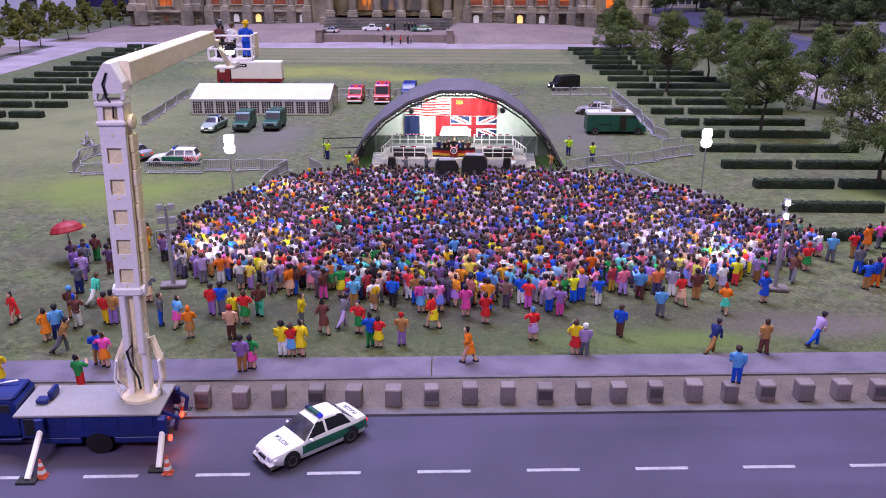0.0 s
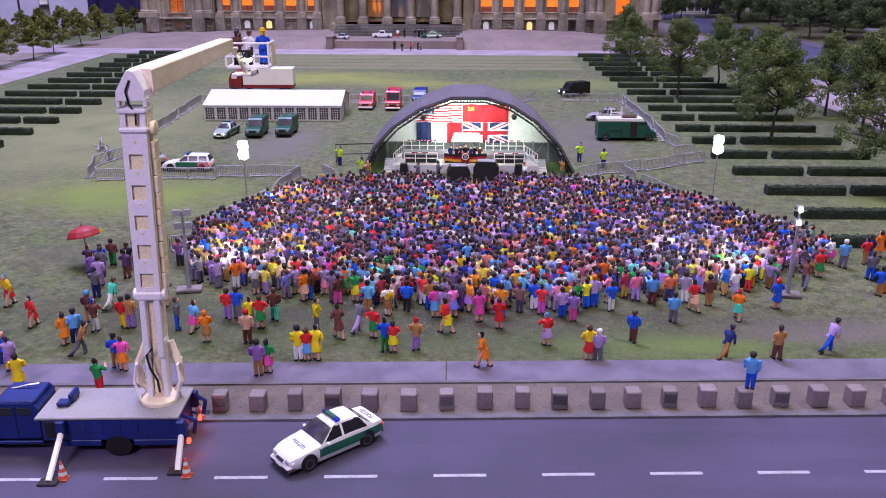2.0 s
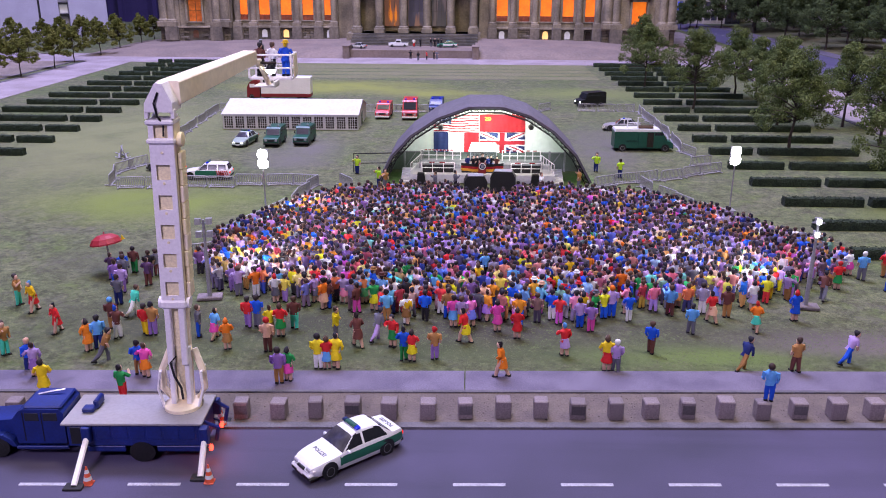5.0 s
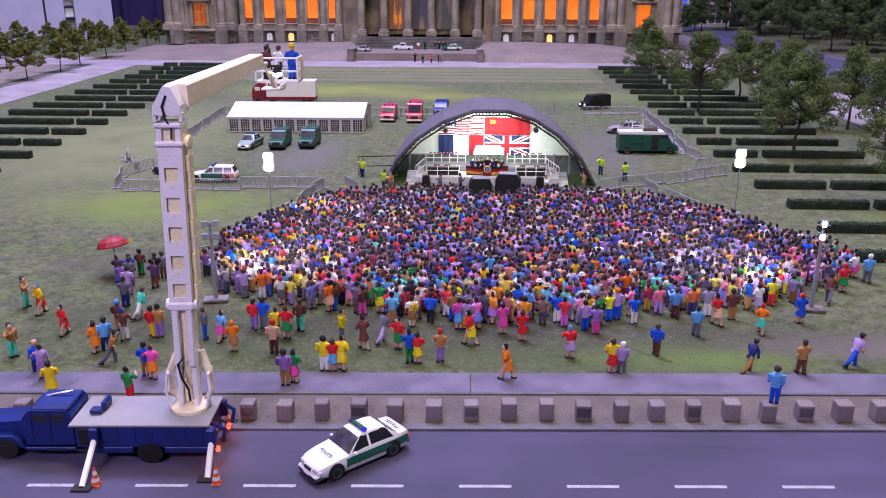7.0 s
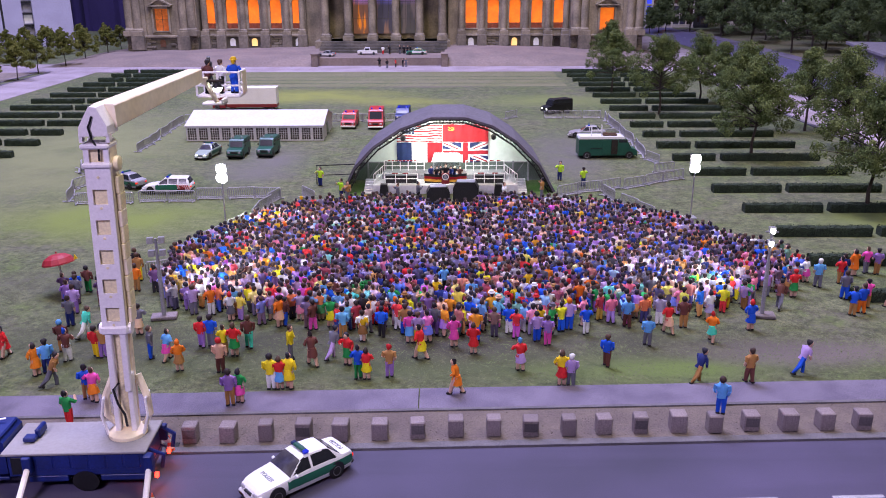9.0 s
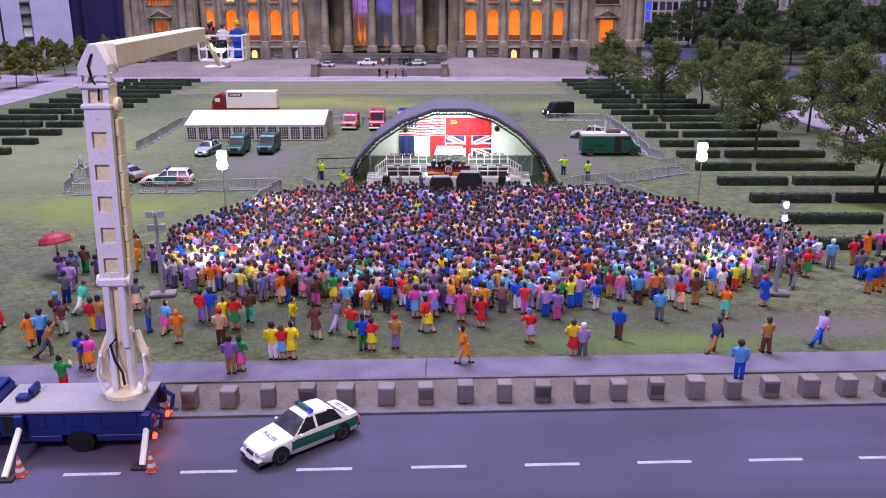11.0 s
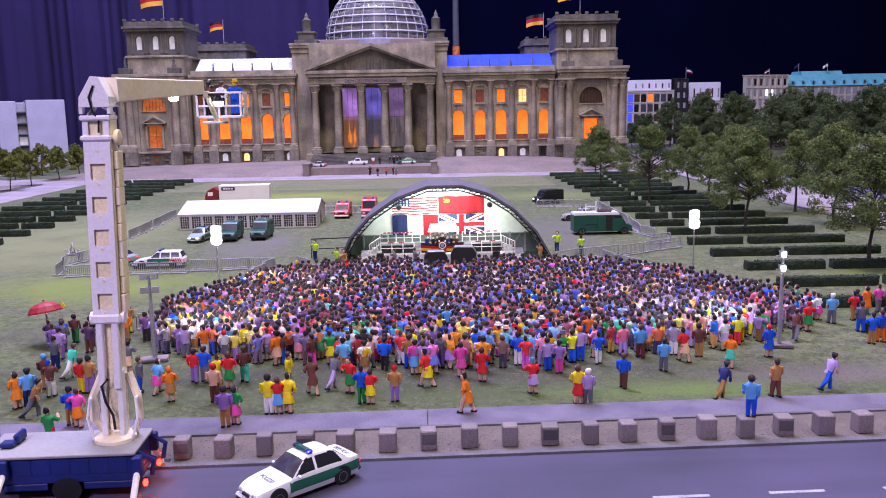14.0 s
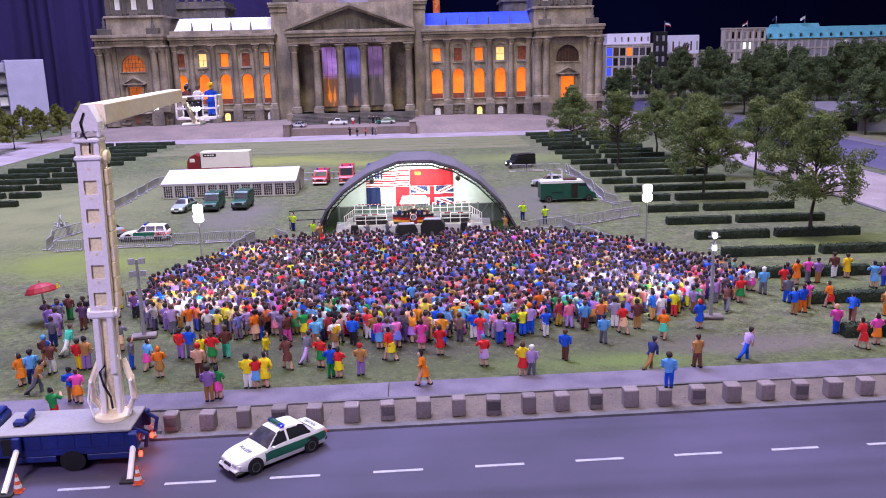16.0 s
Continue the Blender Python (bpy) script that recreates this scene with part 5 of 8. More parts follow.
for sx in (-1, 1):
    part("side_pane", Shape().prism([(-0.9, 0.0), (0.68, 0.0), (0.68, 1.95), (-0.9, 1.38)], sx * 1.4 - 0.02, sx * 1.4 + 0.02, "x"), CLEAR, shelter)
    part("post", Shape().tube([(sx * 1.4, -0.92, 0), (sx * 1.4, -0.92, 1.4)], 0.035, 5), SILVER, shelter)
for k, x in enumerate((0.75, 3.5)):
    t = thing("loudspeaker", x, (81.2, 82.2)[k], 0, (4, -5)[k], "large black octagonal loudspeaker before the stage", "loudspeaker", "speakers before the stage")
    w = (1.15, 1.28)[k]
    h = (1.95, 2.2)[k]
    part("cabinet", Shape().prism([(-w, 0), (w, 0), (w, h * 0.72), (w * 0.72, h), (-w * 0.72, h), (-w, h * 0.72)], -0.2, 1.1), BLACK, t)
    part("grille", Shape().prism([(-w * 0.9, 0.1), (w * 0.9, 0.1), (w * 0.9, h * 0.68), (w * 0.66, h * 0.93), (-w * 0.66, h * 0.93), (-w * 0.9, h * 0.68)], -0.24, -0.2), RUBBER, t, "black cloth grille")
    part("lid", Shape().box(-w * 0.7, -0.1, h, w * 0.7, 1.0, h + 0.06, 0.02), GREY, t, "dark grey top")
for x, y in ((-5.0, 85.2), (7.0, 85.0)):
    t = thing("stage_monitor", x, y, 0, 0, "small dark stage monitor speaker before the platform", "loudspeaker", "speakers before the stage")
    part("cabinet", Shape().prism([(-0.5, 0), (0.5, 0), (0.35, 1.2), (-0.35, 1.2)], 0, 0.6), BLACK, t)


gate = thing("black_gate", -10.6, 90.6, 0, 8, "black tube gate standing open beside the stage roof", "gate")
part("frame", Shape().tube([(-2.2, 0, 0), (-2.2, 0, 2.1), (2.0, 0, 2.1), (2.0, 0, 0)], 0.07, 5), TRUSS, gate)
part("cross_bar", Shape().tube([(-2.2, 0, 1.0), (2.0, 0, 1.0)], 0.05, 5), TRUSS, gate)


# ---- white marquee ----
def build_marquee():
    t = thing("marquee", -24.95, 114.9, 0, 0.9, "long white marquee tent with a pitched roof and gridded windows", "tent")
    w, d, h, top = 9.45, 10.6, 2.15, 3.5
    part("roof", Shape().prism([(-0.15, h), (d / 2, top), (d + 0.15, h), (d + 0.15, h - 0.12), (d / 2, top - 0.14), (-0.15, h - 0.12)], -w - 0.15, w + 0.15, "x"), PVC, t, "white tarpaulin roof")
    for x in (-w, w - 0.1):
        part("gable_end", Shape().prism([(0, 0), (d, 0), (d, h - 0.1), (d / 2, top - 0.15), (0, h - 0.1)], x, x + 0.1, "x"), PVC, t)
    part("valance", Shape().box(-w - 0.05, -0.06, 1.8, w + 0.05, 0.0, h - 0.1, 0.02), PVC, t)
    part("back_wall", Shape().box(-w, d - 0.1, 0, w, d, h - 0.1), PVC, t)
    part("skirt", Shape().box(-w, 0, 0, w, 0.08, 0.18, 0.02), PVC, t)
    n = 12
    for k in range(n):
        x0 = -w + 2 * w * k / n
        x1 = x0 + 2 * w / n
        part("post", Shape().box(x0 - 0.2 if k else x0, -0.03, 0.1, x0 + 0.2, 0.1, 1.8, 0.02), PVC, t)
        pane = part("window", Shape().box(x0 + 0.14, 0.04, 0.2, x1 - 0.14, 0.08, 1.8), DARK_WIN, t, "dark clear plastic window")
        g = Shape()
        for i in range(1, 4):
            x = x0 + 0.2 + (x1 - x0 - 0.4) * i / 4
            g.box(x - 0.035, 0.01, 0.2, x + 0.035, 0.038, 1.8)
        for i in range(1, 5):
            z = 0.2 + 1.6 * i / 5
            g.box(x0 + 0.14, 0.012, z - 0.025, x1 - 0.14, 0.036, z + 0.025)
        part("glazing_bar", g, PVC, pane)
    part("doorway", Shape().box(w, 4.0, 0, w + 0.03, 6.0, 1.8), DARK_WIN, t, "dark open doorway in the gable end")


build_marquee()


# ---- crowd barriers ----
def barrier_master():
    t = thing("crowd_barrier", 0, -100, -30, 0, "galvanised steel crowd barrier with upright bars on the lawn", "barrier", "crowd barriers")
    w, h = 2.8, 1.15
    f = Shape().tube([(-w / 2, 0, 0.12), (-w / 2, 0, h - 0.1), (-w / 2 + 0.1, 0, h), (w / 2 - 0.1, 0, h), (w / 2, 0, h - 0.1), (w / 2, 0, 0.12)], 0.055, 6)
    f.tube([(-w / 2, 0, 0.25), (w / 2, 0, 0.25)], 0.045, 5)
    f.box(-w / 2 + 0.05, -0.16, 0.0, w / 2 - 0.05, 0.16, 0.1, 0.03)
    part("tube_frame", f, STEEL, t)
    bar = Shape().tube([(0, 0, 0.1), (0, 0, h)], 0.036, 4).data("bar", STEEL)
    for k in range(1, 15):
        ob = part("bar", bar, None, t)
        ob.location = (S * (-w / 2 + w * k / 15), 0, 0)
    foot = Shape().box(-0.06, -0.55, 0, 0.06, 0.55, 0.12, 0.03).data("foot", STEEL)
    for x in (-w / 2 + 0.2, w / 2 - 0.2):
        ob = part("foot", foot, None, t)
        ob.location = (S * x, 0, 0)
    return t


MASTER = barrier_master()
LINES = (
    [(-36.3, 82.2), (-30.2, 82.4)], [(-29.9, 83.0), (-24.2, 83.2)], [(-24.3, 84.1), (-21.4, 83.9)], [(-20.9, 84.2), (-15.8, 84.3)], [(-15.8, 84.5), (-16.9, 75.9)], [(-16.9, 75.5), (-18.4, 71.4)], [(-18.6, 71.0), (-20.4, 65.8)],
    [(-37.2, 83.0), (-38.6, 88.0)], [(-38.6, 88.3), (-37.3, 92.6)], [(-38.6, 107.2), (-39.4, 129.6)], [(-39.3, 130.2), (-36.4, 130.3)], [(-17.2, 130.4), (-3.0, 130.7)],
    [(-14.2, 85.6), (-11.2, 82.4)], [(17.2, 132.9), (26.1, 133.1)], [(26.5, 132.8), (26.9, 113.6)], [(26.8, 113.4), (26.5, 102.8)], [(26.5, 102.6), (27.5, 99.9)], [(25.1, 94.8), (28.9, 96.6)],
    [(20.6, 87.8), (28.3, 92.6)], [(13.2, 84.9), (20.3, 88.2)], [(17.6, 86.0), (19.2, 82.0)], [(19.3, 81.7), (21.1, 76.4)], [(21.3, 76.2), (23.2, 73.2)], [(10.5, 131.6), (13.1, 134.4)], [(-21.6, 61.0), (-19.4, 62.0)],
)
rng = random.Random(11)
for line in LINES:
    (x0, y0), (x1, y1) = line
    length = math.hypot(x1 - x0, y1 - y0)
    n = max(1, round(length / 2.95))
    a = math.degrees(math.atan2(y1 - y0, x1 - x0))
    for k in range(n):
        u = (k + 0.5) / n
        copy_thing(MASTER, pose((x0 + (x1 - x0) * u + rng.uniform(-0.1, 0.1)) * S, (y0 + (y1 - y0) * u + rng.uniform(-0.15, 0.15)) * S, 0, 0, 0, a + rng.uniform(-9, 9)))
for x, y, a in ((-41.75, 96.6, 112), (-40.95, 96.4, 296), (24.5, 117.5, 30)):
    ob = copy_thing(MASTER, pose(x * S, y * S, 0.05 * S, 18, 0, a))
    tagged(ob, "galvanised steel crowd barrier tipped over on the lawn")
for ob in (*MASTER.children_recursive, MASTER):
    bpy.data.objects.remove(ob)


# ---- lamp masts ----
def flood(x, y, top, label):
    """A thin mast with a bank of white lamps."""
    t = thing("floodlight_mast", x, y, 0, 0, label, "floodlight", "floodlights round the crowd")
    part("pole", Shape().tube([(0, 0, 0), (0, 0, top * 0.55), (0, 0, top)], [0.08, 0.065, 0.05], 8), SILVER, t, "", True)
    part("base_plate", Shape().box(-0.5, -0.5, 0, 0.5, 0.5, 0.12, 0.03), GREY, t)
    part("frame", Shape().box(-0.5, 0.08, top - 0.85, 0.5, 0.2, top + 0.85, 0.05), GREY, t)
    for dz in (-0.44, 0.44):
        oval = [((0.5 - 0.03 * (dz > 0)) * math.copysign(abs(math.cos(a)) ** 0.8, math.cos(a)), top + dz + 0.46 * math.copysign(abs(math.sin(a)) ** 0.8, math.sin(a))) for a in [2 * PI * k / 20 for k in range(20)]]
        small = [(0.75 * x, top + dz + 0.75 * (z - top - dz)) for x, z in oval]
        l = part("lamp", Shape().prism(small, -0.04, 0.1), SILVER, t)
        ring = [(x, -0.05 - 0.03 * (dz > 0), z) for x, z in oval] + [(x, -0.22 - 0.03 * (dz > 0), z) for x, z in small]
        part("bulb", Shape().add(ring, [(k, (k + 1) % 20, 20 + (k + 1) % 20, 20 + k) for k in range(20)] + [tuple(range(20, 40)), tuple(range(20))[::-1]]), BULB, l, "glaring white lamp")
    return t


flood(-18.8, 74.0, 5.1, "slim mast with a bank of glaring white floodlights beside the crowd")
flood(24.8, 76.8, 5.3, "slim mast with a bank of glaring white floodlights beside the crowd")


def work_mast(x, y, top, rz, lit):
    t = thing("lamp_mast", x, y, 0, rz, "grey lamp mast with four lamps on a concrete foot", "lamp mast", "lamp masts on the lawn")
    part("foot", Shape().box(-0.85, -0.5, 0, 0.85, 0.5, 0.24, 0.05), CONCRETE, t, "pale concrete slab foot")
    part("pole", Shape().lathe([(0.15, 0.2), (0.14, top * 0.6), (0.1, top * 0.62), (0.09, top)], n=10), GREY, t, "", True)
    for z in (top - 0.25, top - 1.15):
        part("cross_arm", Shape().box(-0.42, -0.05, z - 0.05, 0.42, 0.05, z + 0.05, 0.02), GREY, t)
        for dx in ((0.0,) if lit else (-0.36, 0.36)):
            l = part("lamp", Shape().prism([(-0.2, z - 0.05), (0.12, z - 0.05), (0.3, z + 0.3), (-0.12, z + 0.34)], dx - 0.2, dx + 0.2, "x"), GREY, t, "grey box lamp")
            part("bulb", Shape().prism([(0.125, z - 0.04), (0.145, z - 0.04), (0.32, z + 0.28), (0.305, z + 0.28)], dx - 0.17, dx + 0.17, "x"), BULB, l, "glaring white lamp glass")
            if lit:
                part("bulb", Shape().box(dx - 0.13, -0.3, z - 0.06, dx + 0.13, -0.2, z + 0.3, 0.06), BULB, l, "glaring white lamp glass")


work_mast(-17.75, 52.9, 5.7, 12, False)
work_mast(23.05, 53.0, 6.3, -8, True)


# ---- concrete blocks along the gravel strip ----
rng = random.Random(3)
for k in range(-12, 26):
    x = 0.05 + 1.905 * k
    if -17.9 < x < -12.6:
        continue
    w, h = 0.385 + rng.uniform(-0.03, 0.03), 0.96 + rng.uniform(-0.05, 0.05)
    s = Shape().box(-w, -w * 0.95, 0, w, w * 0.95, h, 0.05)
    # every third block: a dark front panel paints the shade of a recess
    if k % 3 == 0:
        s.box(-w * 0.86, -w * 0.95 - 0.025, 0.3, w * 0.86, -w * 0.9, 0.8, 0.01, 1)
    single("concrete_block", s, [CONCRETE, RECESS_SHADE], x + rng.uniform(-0.06, 0.06), street(x, 37.55) + rng.uniform(-0.08, 0.08), 0.06, rng.uniform(-5, 5), "square pinkish-grey concrete block on the gravel strip", "concrete block", "blocks along the street")


def cone(x, y, lit=False):
    t = thing("traffic_cone", x, y, 0.0, 0, "orange and white striped traffic cone on the street", "traffic cone", "traffic cones")
    part("foot", Shape().box(-0.22, -0.22, 0, 0.22, 0.22, 0.06, 0.02), SKIN_ORANGE, t)
    for k in range(5):
        r0, r1 = 0.22 - 0.038 * k, 0.22 - 0.038 * (k + 1)
        part("band", Shape().lathe([(r0, 0.06 + 0.17 * k), (r1, 0.06 + 0.17 * (k + 1))], n=12), FLAG_WHITE if k % 2 else SKIN_ORANGE, t, smooth=True)


for x, y in ((-16.7, 31.1), (-11.35, 31.45)):
    cone(x, y)
for x, y in ((-12.1, 36.2),):
    cone(x, y)


# ---- painted plastic figures ----
def figure_template(stride=0.0, lean=0.0, skirt=False, arms=(0.0, 0.0), hat=False):
    """A simplified model figure facing +y, 2.05 high: vertices, faces and the paint number of each vertex."""
    s, ids = Shape(), []

    def close(n):
        ids.extend([n] * (len(s.v) - len(ids)))

    for sx, k in ((-1, 1), (1, -1)):
        foot = stride * k * 0.42
        s.tube([(sx * 0.125, foot, 0.06), (sx * 0.115, foot * 0.5 + abs(stride) * 0.08, 0.52), (sx * 0.1, 0, 1.02)], [0.09, 0.12, 0.15], 6)
        close(5 if skirt else 1)
        s.box(sx * 0.125 - 0.09, foot - 0.12, 0.0, sx * 0.125 + 0.09, foot + 0.2, 0.1, 0.03)
        close(4)
    if skirt:
        s.lathe([(0.31, 0.55), (0.27, 0.8), (0.21, 1.1)], n=8)
        close(1)
    rows = []
    for z, rx, ry, dy in ((0.9, 0.25, 0.2, 0), (1.12, 0.215, 0.175, lean * 0.1), (1.4, 0.275, 0.21, lean * 0.3), (1.56, 0.28, 0.18, lean * 0.4), (1.65, 0.14, 0.13, lean * 0.45)):
        rows.append([(rx * math.cos(a), ry * math.sin(a) + dy, z) for a in [2 * PI * i / 8 for i in range(8)]])
    vs = [p for r in rows for p in r]
    fs = [(i * 8 + k, i * 8 + (k + 1) % 8, i * 8 + 8 + (k + 1) % 8, i * 8 + 8 + k) for i in range(4) for k in range(8)] + [tuple(range(32, 40))]
    s.add(vs, fs)
    close(0)
    for sx, up in ((-1, arms[0]), (1, arms[1])):
        elbow = (sx * (0.345 + 0.1 * up), lean * 0.3 - 0.03 + 0.22 * up, 1.25 + 0.12 * up)
        wrist = (sx * (0.3 - 0.08 * up), lean * 0.3 + 0.1 + 0.3 * up, 0.98 + 0.6 * up)
        s.tube([(sx * 0.27, lean * 0.35, 1.54), elbow], [0.1, 0.085], 5)
        close(0)
        s.tube([elbow, wrist], [0.078, 0.07], 5)
        close(7)
        s.lathe([(0.02, -0.07), (0.065, -0.02), (0.03, 0.06)], wrist, 5)
        close(2)
    hy = lean * 0.5
    s.lathe([(0.02, 1.6), (0.09, 1.65), (0.13, 1.73), (0.138, 1.83), (0.11, 1.92), (0.03, 1.96)], (0, hy + 0.03, 0), 8)
    close(2)
    s.lathe([(0.09, 1.7), (0.138, 1.78), (0.15, 1.87), (0.12, 1.97), (0.06, 2.02)], (0, hy - 0.03, 0), 8)
    close(3)
    if hat:
        s.lathe([(0.23, 1.92), (0.23, 1.95), (0.17, 1.96), (0.15, 2.07), (0.07, 2.1)], (0, hy, 0), 8)
        close(6)
    return s.v, s.f, ids


def rough_template(seed, **kw):
    """A template with the small lumps and skews of a hand-painted figure."""
    v, fs, ids = figure_template(**kw)
    rng = random.Random(seed)
    tx, ty, wide = rng.uniform(-0.05, 0.05), rng.uniform(-0.04, 0.08), rng.uniform(0.94, 1.08)
    lump = [rng.uniform(0, 6.28) for _ in range(3)]
    out = []
    for (x, y, z), k in zip(v, ids):
        e = 0.028 if k in (0, 1, 3) and z > 0.3 else 0.0
        out.append((x * wide + tx * z * z * 0.3 + e * math.sin(z * 9 + lump[0] + x * 13), y + ty * z * z * 0.3 + e * math.sin(z * 11 + lump[1] + x * 9), z + e * 0.6 * math.sin(x * 17 + y * 15 + lump[2])))
    return out, fs, ids


POSES = (
    rough_template(1, arms=(0.15, 0.0)), rough_template(2, stride=0.15, lean=0.05, arms=(0.6, 0.2)), rough_template(3, skirt=True, arms=(0.2, 0.3)),
    rough_template(4, stride=0.1, arms=(0.0, 1.0)), rough_template(5, lean=0.1, arms=(0.5, 0.5), hat=True), rough_template(6, skirt=True, arms=(0.0, 0.6)),
    rough_template(7, stride=1.0, lean=0.35, arms=(0.5, 0.1)), rough_template(8, stride=0.8, lean=0.2, skirt=True, arms=(0.3, 0.3)),
    rough_template(9, stride=-0.2, lean=-0.05, arms=(0.4, 0.7)), rough_template(10, stride=0.3, arms=(0.05, 0.1)), rough_template(11, lean=0.15, arms=(0.8, 0.8)), rough_template(12, stride=-0.1, lean=0.0, arms=(0.3, 0.05)),
    rough_template(13, stride=0.2, lean=0.1, skirt=True, arms=(0.7, 0.1)), rough_template(14, arms=(1.0, 0.9), lean=-0.08),
)
PAINT = {
    "r": (0.50, 0.02, 0.025), "b": (0.01, 0.07, 0.48), "B": (0.012, 0.022, 0.12), "y": (0.75, 0.48, 0.015), "g": (0.015, 0.2, 0.05), "o": (0.72, 0.16, 0.015),
    "w": (0.7, 0.7, 0.72), "p": (0.22, 0.12, 0.36), "l": (0.36, 0.25, 0.5), "k": (0.012, 0.011, 0.014), "n": (0.10, 0.035, 0.03), "t": (0.30, 0.15, 0.05),
    "c": (0.10, 0.30, 0.62), "m": (0.55, 0.06, 0.3), "e": (0.11, 0.11, 0.14), "s": (0.68, 0.40, 0.27), "d": (0.07, 0.035, 0.09), "i": (0.06, 0.5, 0.36), "v": (0.4, 0.85, 0.03),
}
WORD = {"r": "red", "b": "blue", "B": "navy", "y": "yellow", "g": "green", "o": "orange", "w": "white", "p": "purple", "l": "lilac", "k": "black", "n": "dark brown", "t": "tan", "c": "light blue",
        "m": "pink", "e": "grey", "s": "beige", "d": "plum", "i": "mint", "v": "neon yellow"}
HAIR = ((0.02, 0.017, 0.022), (0.034, 0.025, 0.027), (0.055, 0.034, 0.03), (0.025, 0.024, 0.036), (0.085, 0.05, 0.036))


def paints(top, low, rng, hat=None, plain=False):
    hair = rng.choice(HAIR)
    if rng.random() < 0.02:
        hair = PAINT[rng.choice("wrybcoe")]
    skin = (0.62, 0.39, 0.29)
    # pale: share of the hall's lavender light mixed into the figure's clothes colour
    pale = rng.choice((0.0, 0.0, 0.0, 0.2, 0.4, 0.55))
    tint = rng.choice((0.9, 1.2, 1.6, 2.0, 2.5, 3.0))
    if plain:
        pale, tint = 0.0, rng.uniform(1.0, 1.5)
    worn = [tuple(min(0.82, (c + (d - c) * pale) * tint) for c, d in zip(PAINT[q], (0.2, 0.17, 0.27))) for q in (top, low)]
    sleeve = worn[0] if rng.random() < 0.72 else skin
    return [worn[0], worn[1], skin, hair, (0.012, 0.011, 0.012), skin, PAINT[hat or rng.choice("wwestnr")], sleeve]


def paint_mesh(name, verts, faces, colors):
    me = bpy.data.meshes.new(name)
    me.from_pydata(verts, [], faces)
    a = me.color_attributes.new("paint", "FLOAT_COLOR", "POINT")
    a.data.foreach_set("color", np.asarray(colors, dtype=np.float32).ravel())
    me.polygons.foreach_set("use_smooth", [True] * len(faces))
    me.set_sharp_from_angle(angle=radians(50))
    me.materials.append(FIGURE)
    return me


SEED = random.Random(21)


def figurine(x, y, face, code, kind=None, z=0.0, tall=None, label=None, plain=True):
    """One figure: face in degrees from the stage direction; code: paint of top and bottom."""
    kind = SEED.choice((0, 0, 1, 2, 3, 5)) if kind is None else kind
    v, f, ids = POSES[kind]
    k = (tall or SEED.uniform(1.0, 1.12)) * S
    pal = paints(code[0], code[1], SEED, code[2] if len(code) > 2 else None, plain)
    if len(code) > 2:
        pal[3] = PAINT[code[2]]
    me = paint_mesh("figurine", [(a * k, b * k, c * k) for a, b, c in v], f, [(*pal[i], 1) for i in ids])
    ob = new("figurine", me)
    ob.matrix_basis = pose(x * S, y * S, z * S, -13 if kind == 6 else 0, 0, face)
    low = "skirt" if kind in (2, 5, 7, 12) else "trousers"
    return tagged(ob, label or f"plastic figurine in {WORD[code[0]]} top and {WORD[code[1]]} {low}", "figurine", "model figures")


WEST = (
    (-25.6, 47.0, 150, "rr", 7), (-22.5, 44.4, 60, "oo", 2), (-22.0, 44.7, 40, "cB", 0), (-21.2, 43.0, -60, "te", 6), (-22.4, 47.7, 10, "ntc", 0), (-21.5, 46.3, 0, "nwb", 0),
    (-22.0, 49.6, -40, "iw", 6), (-20.0, 46.9, 0, "ry", 0), (-19.5, 46.8, 0, "tp", 0), (-16.6, 46.7, -70, "eb", 0), (-15.5, 46.4, -30, "cm", 7), (-14.3, 45.0, 20, "oto", 2),
    (-13.9, 48.3, 0, "rp", 0), (-13.3, 48.3, 0, "be", 0), (-11.8, 44.8, 0, "snr", 0), (-12.2, 47.2, 0, "yt", 0), (-11.5, 47.0, 0, "rg", 2), (-10.9, 48.2, 10, "ni", 0),
    (-18.3, 41.4, 20, "bt", 0), (-17.75, 41.0, 10, "mo", 12), (-18.1, 38.6, -20, "gr", 3),
)
SOUTH = (
    (-10.2, 40.6, 10, "pt", 0), (-9.75, 40.9, -10, "gm", 2), (-8.4, 42.7, 0, "yw", 0), (-7.9, 42.7, 10, "rc", 2), (-7.4, 42.8, -10, "yy", 2), (-8.0, 46.6, -90, "ye", 0), (-6.5, 45.7, 30, "nn", 7),
    (-5.6, 46.5, -40, "el", 6), (-4.4, 45.8, 160, "rg", 5), (-3.6, 44.0, 0, "bg", 0), (-3.1, 43.9, 0, "ry", 2), (-1.8, 44.2, 0, "tpr", 0), (0.0, 46.6, 60, "ry", 7), (2.1, 41.9, 80, "oo", 7),
    (2.0, 48.3, 10, "mm", 2), (3.2, 47.3, 0, "rr", 2), (-0.8, 48.9, 0, "mc", 2), (-0.3, 48.8, 0, "ly", 0), (5.9, 45.0, 20, "rlc", 2), (8.1, 43.1, 0, "yr", 2), (8.6, 43.0, 0, "lew", 0),
)
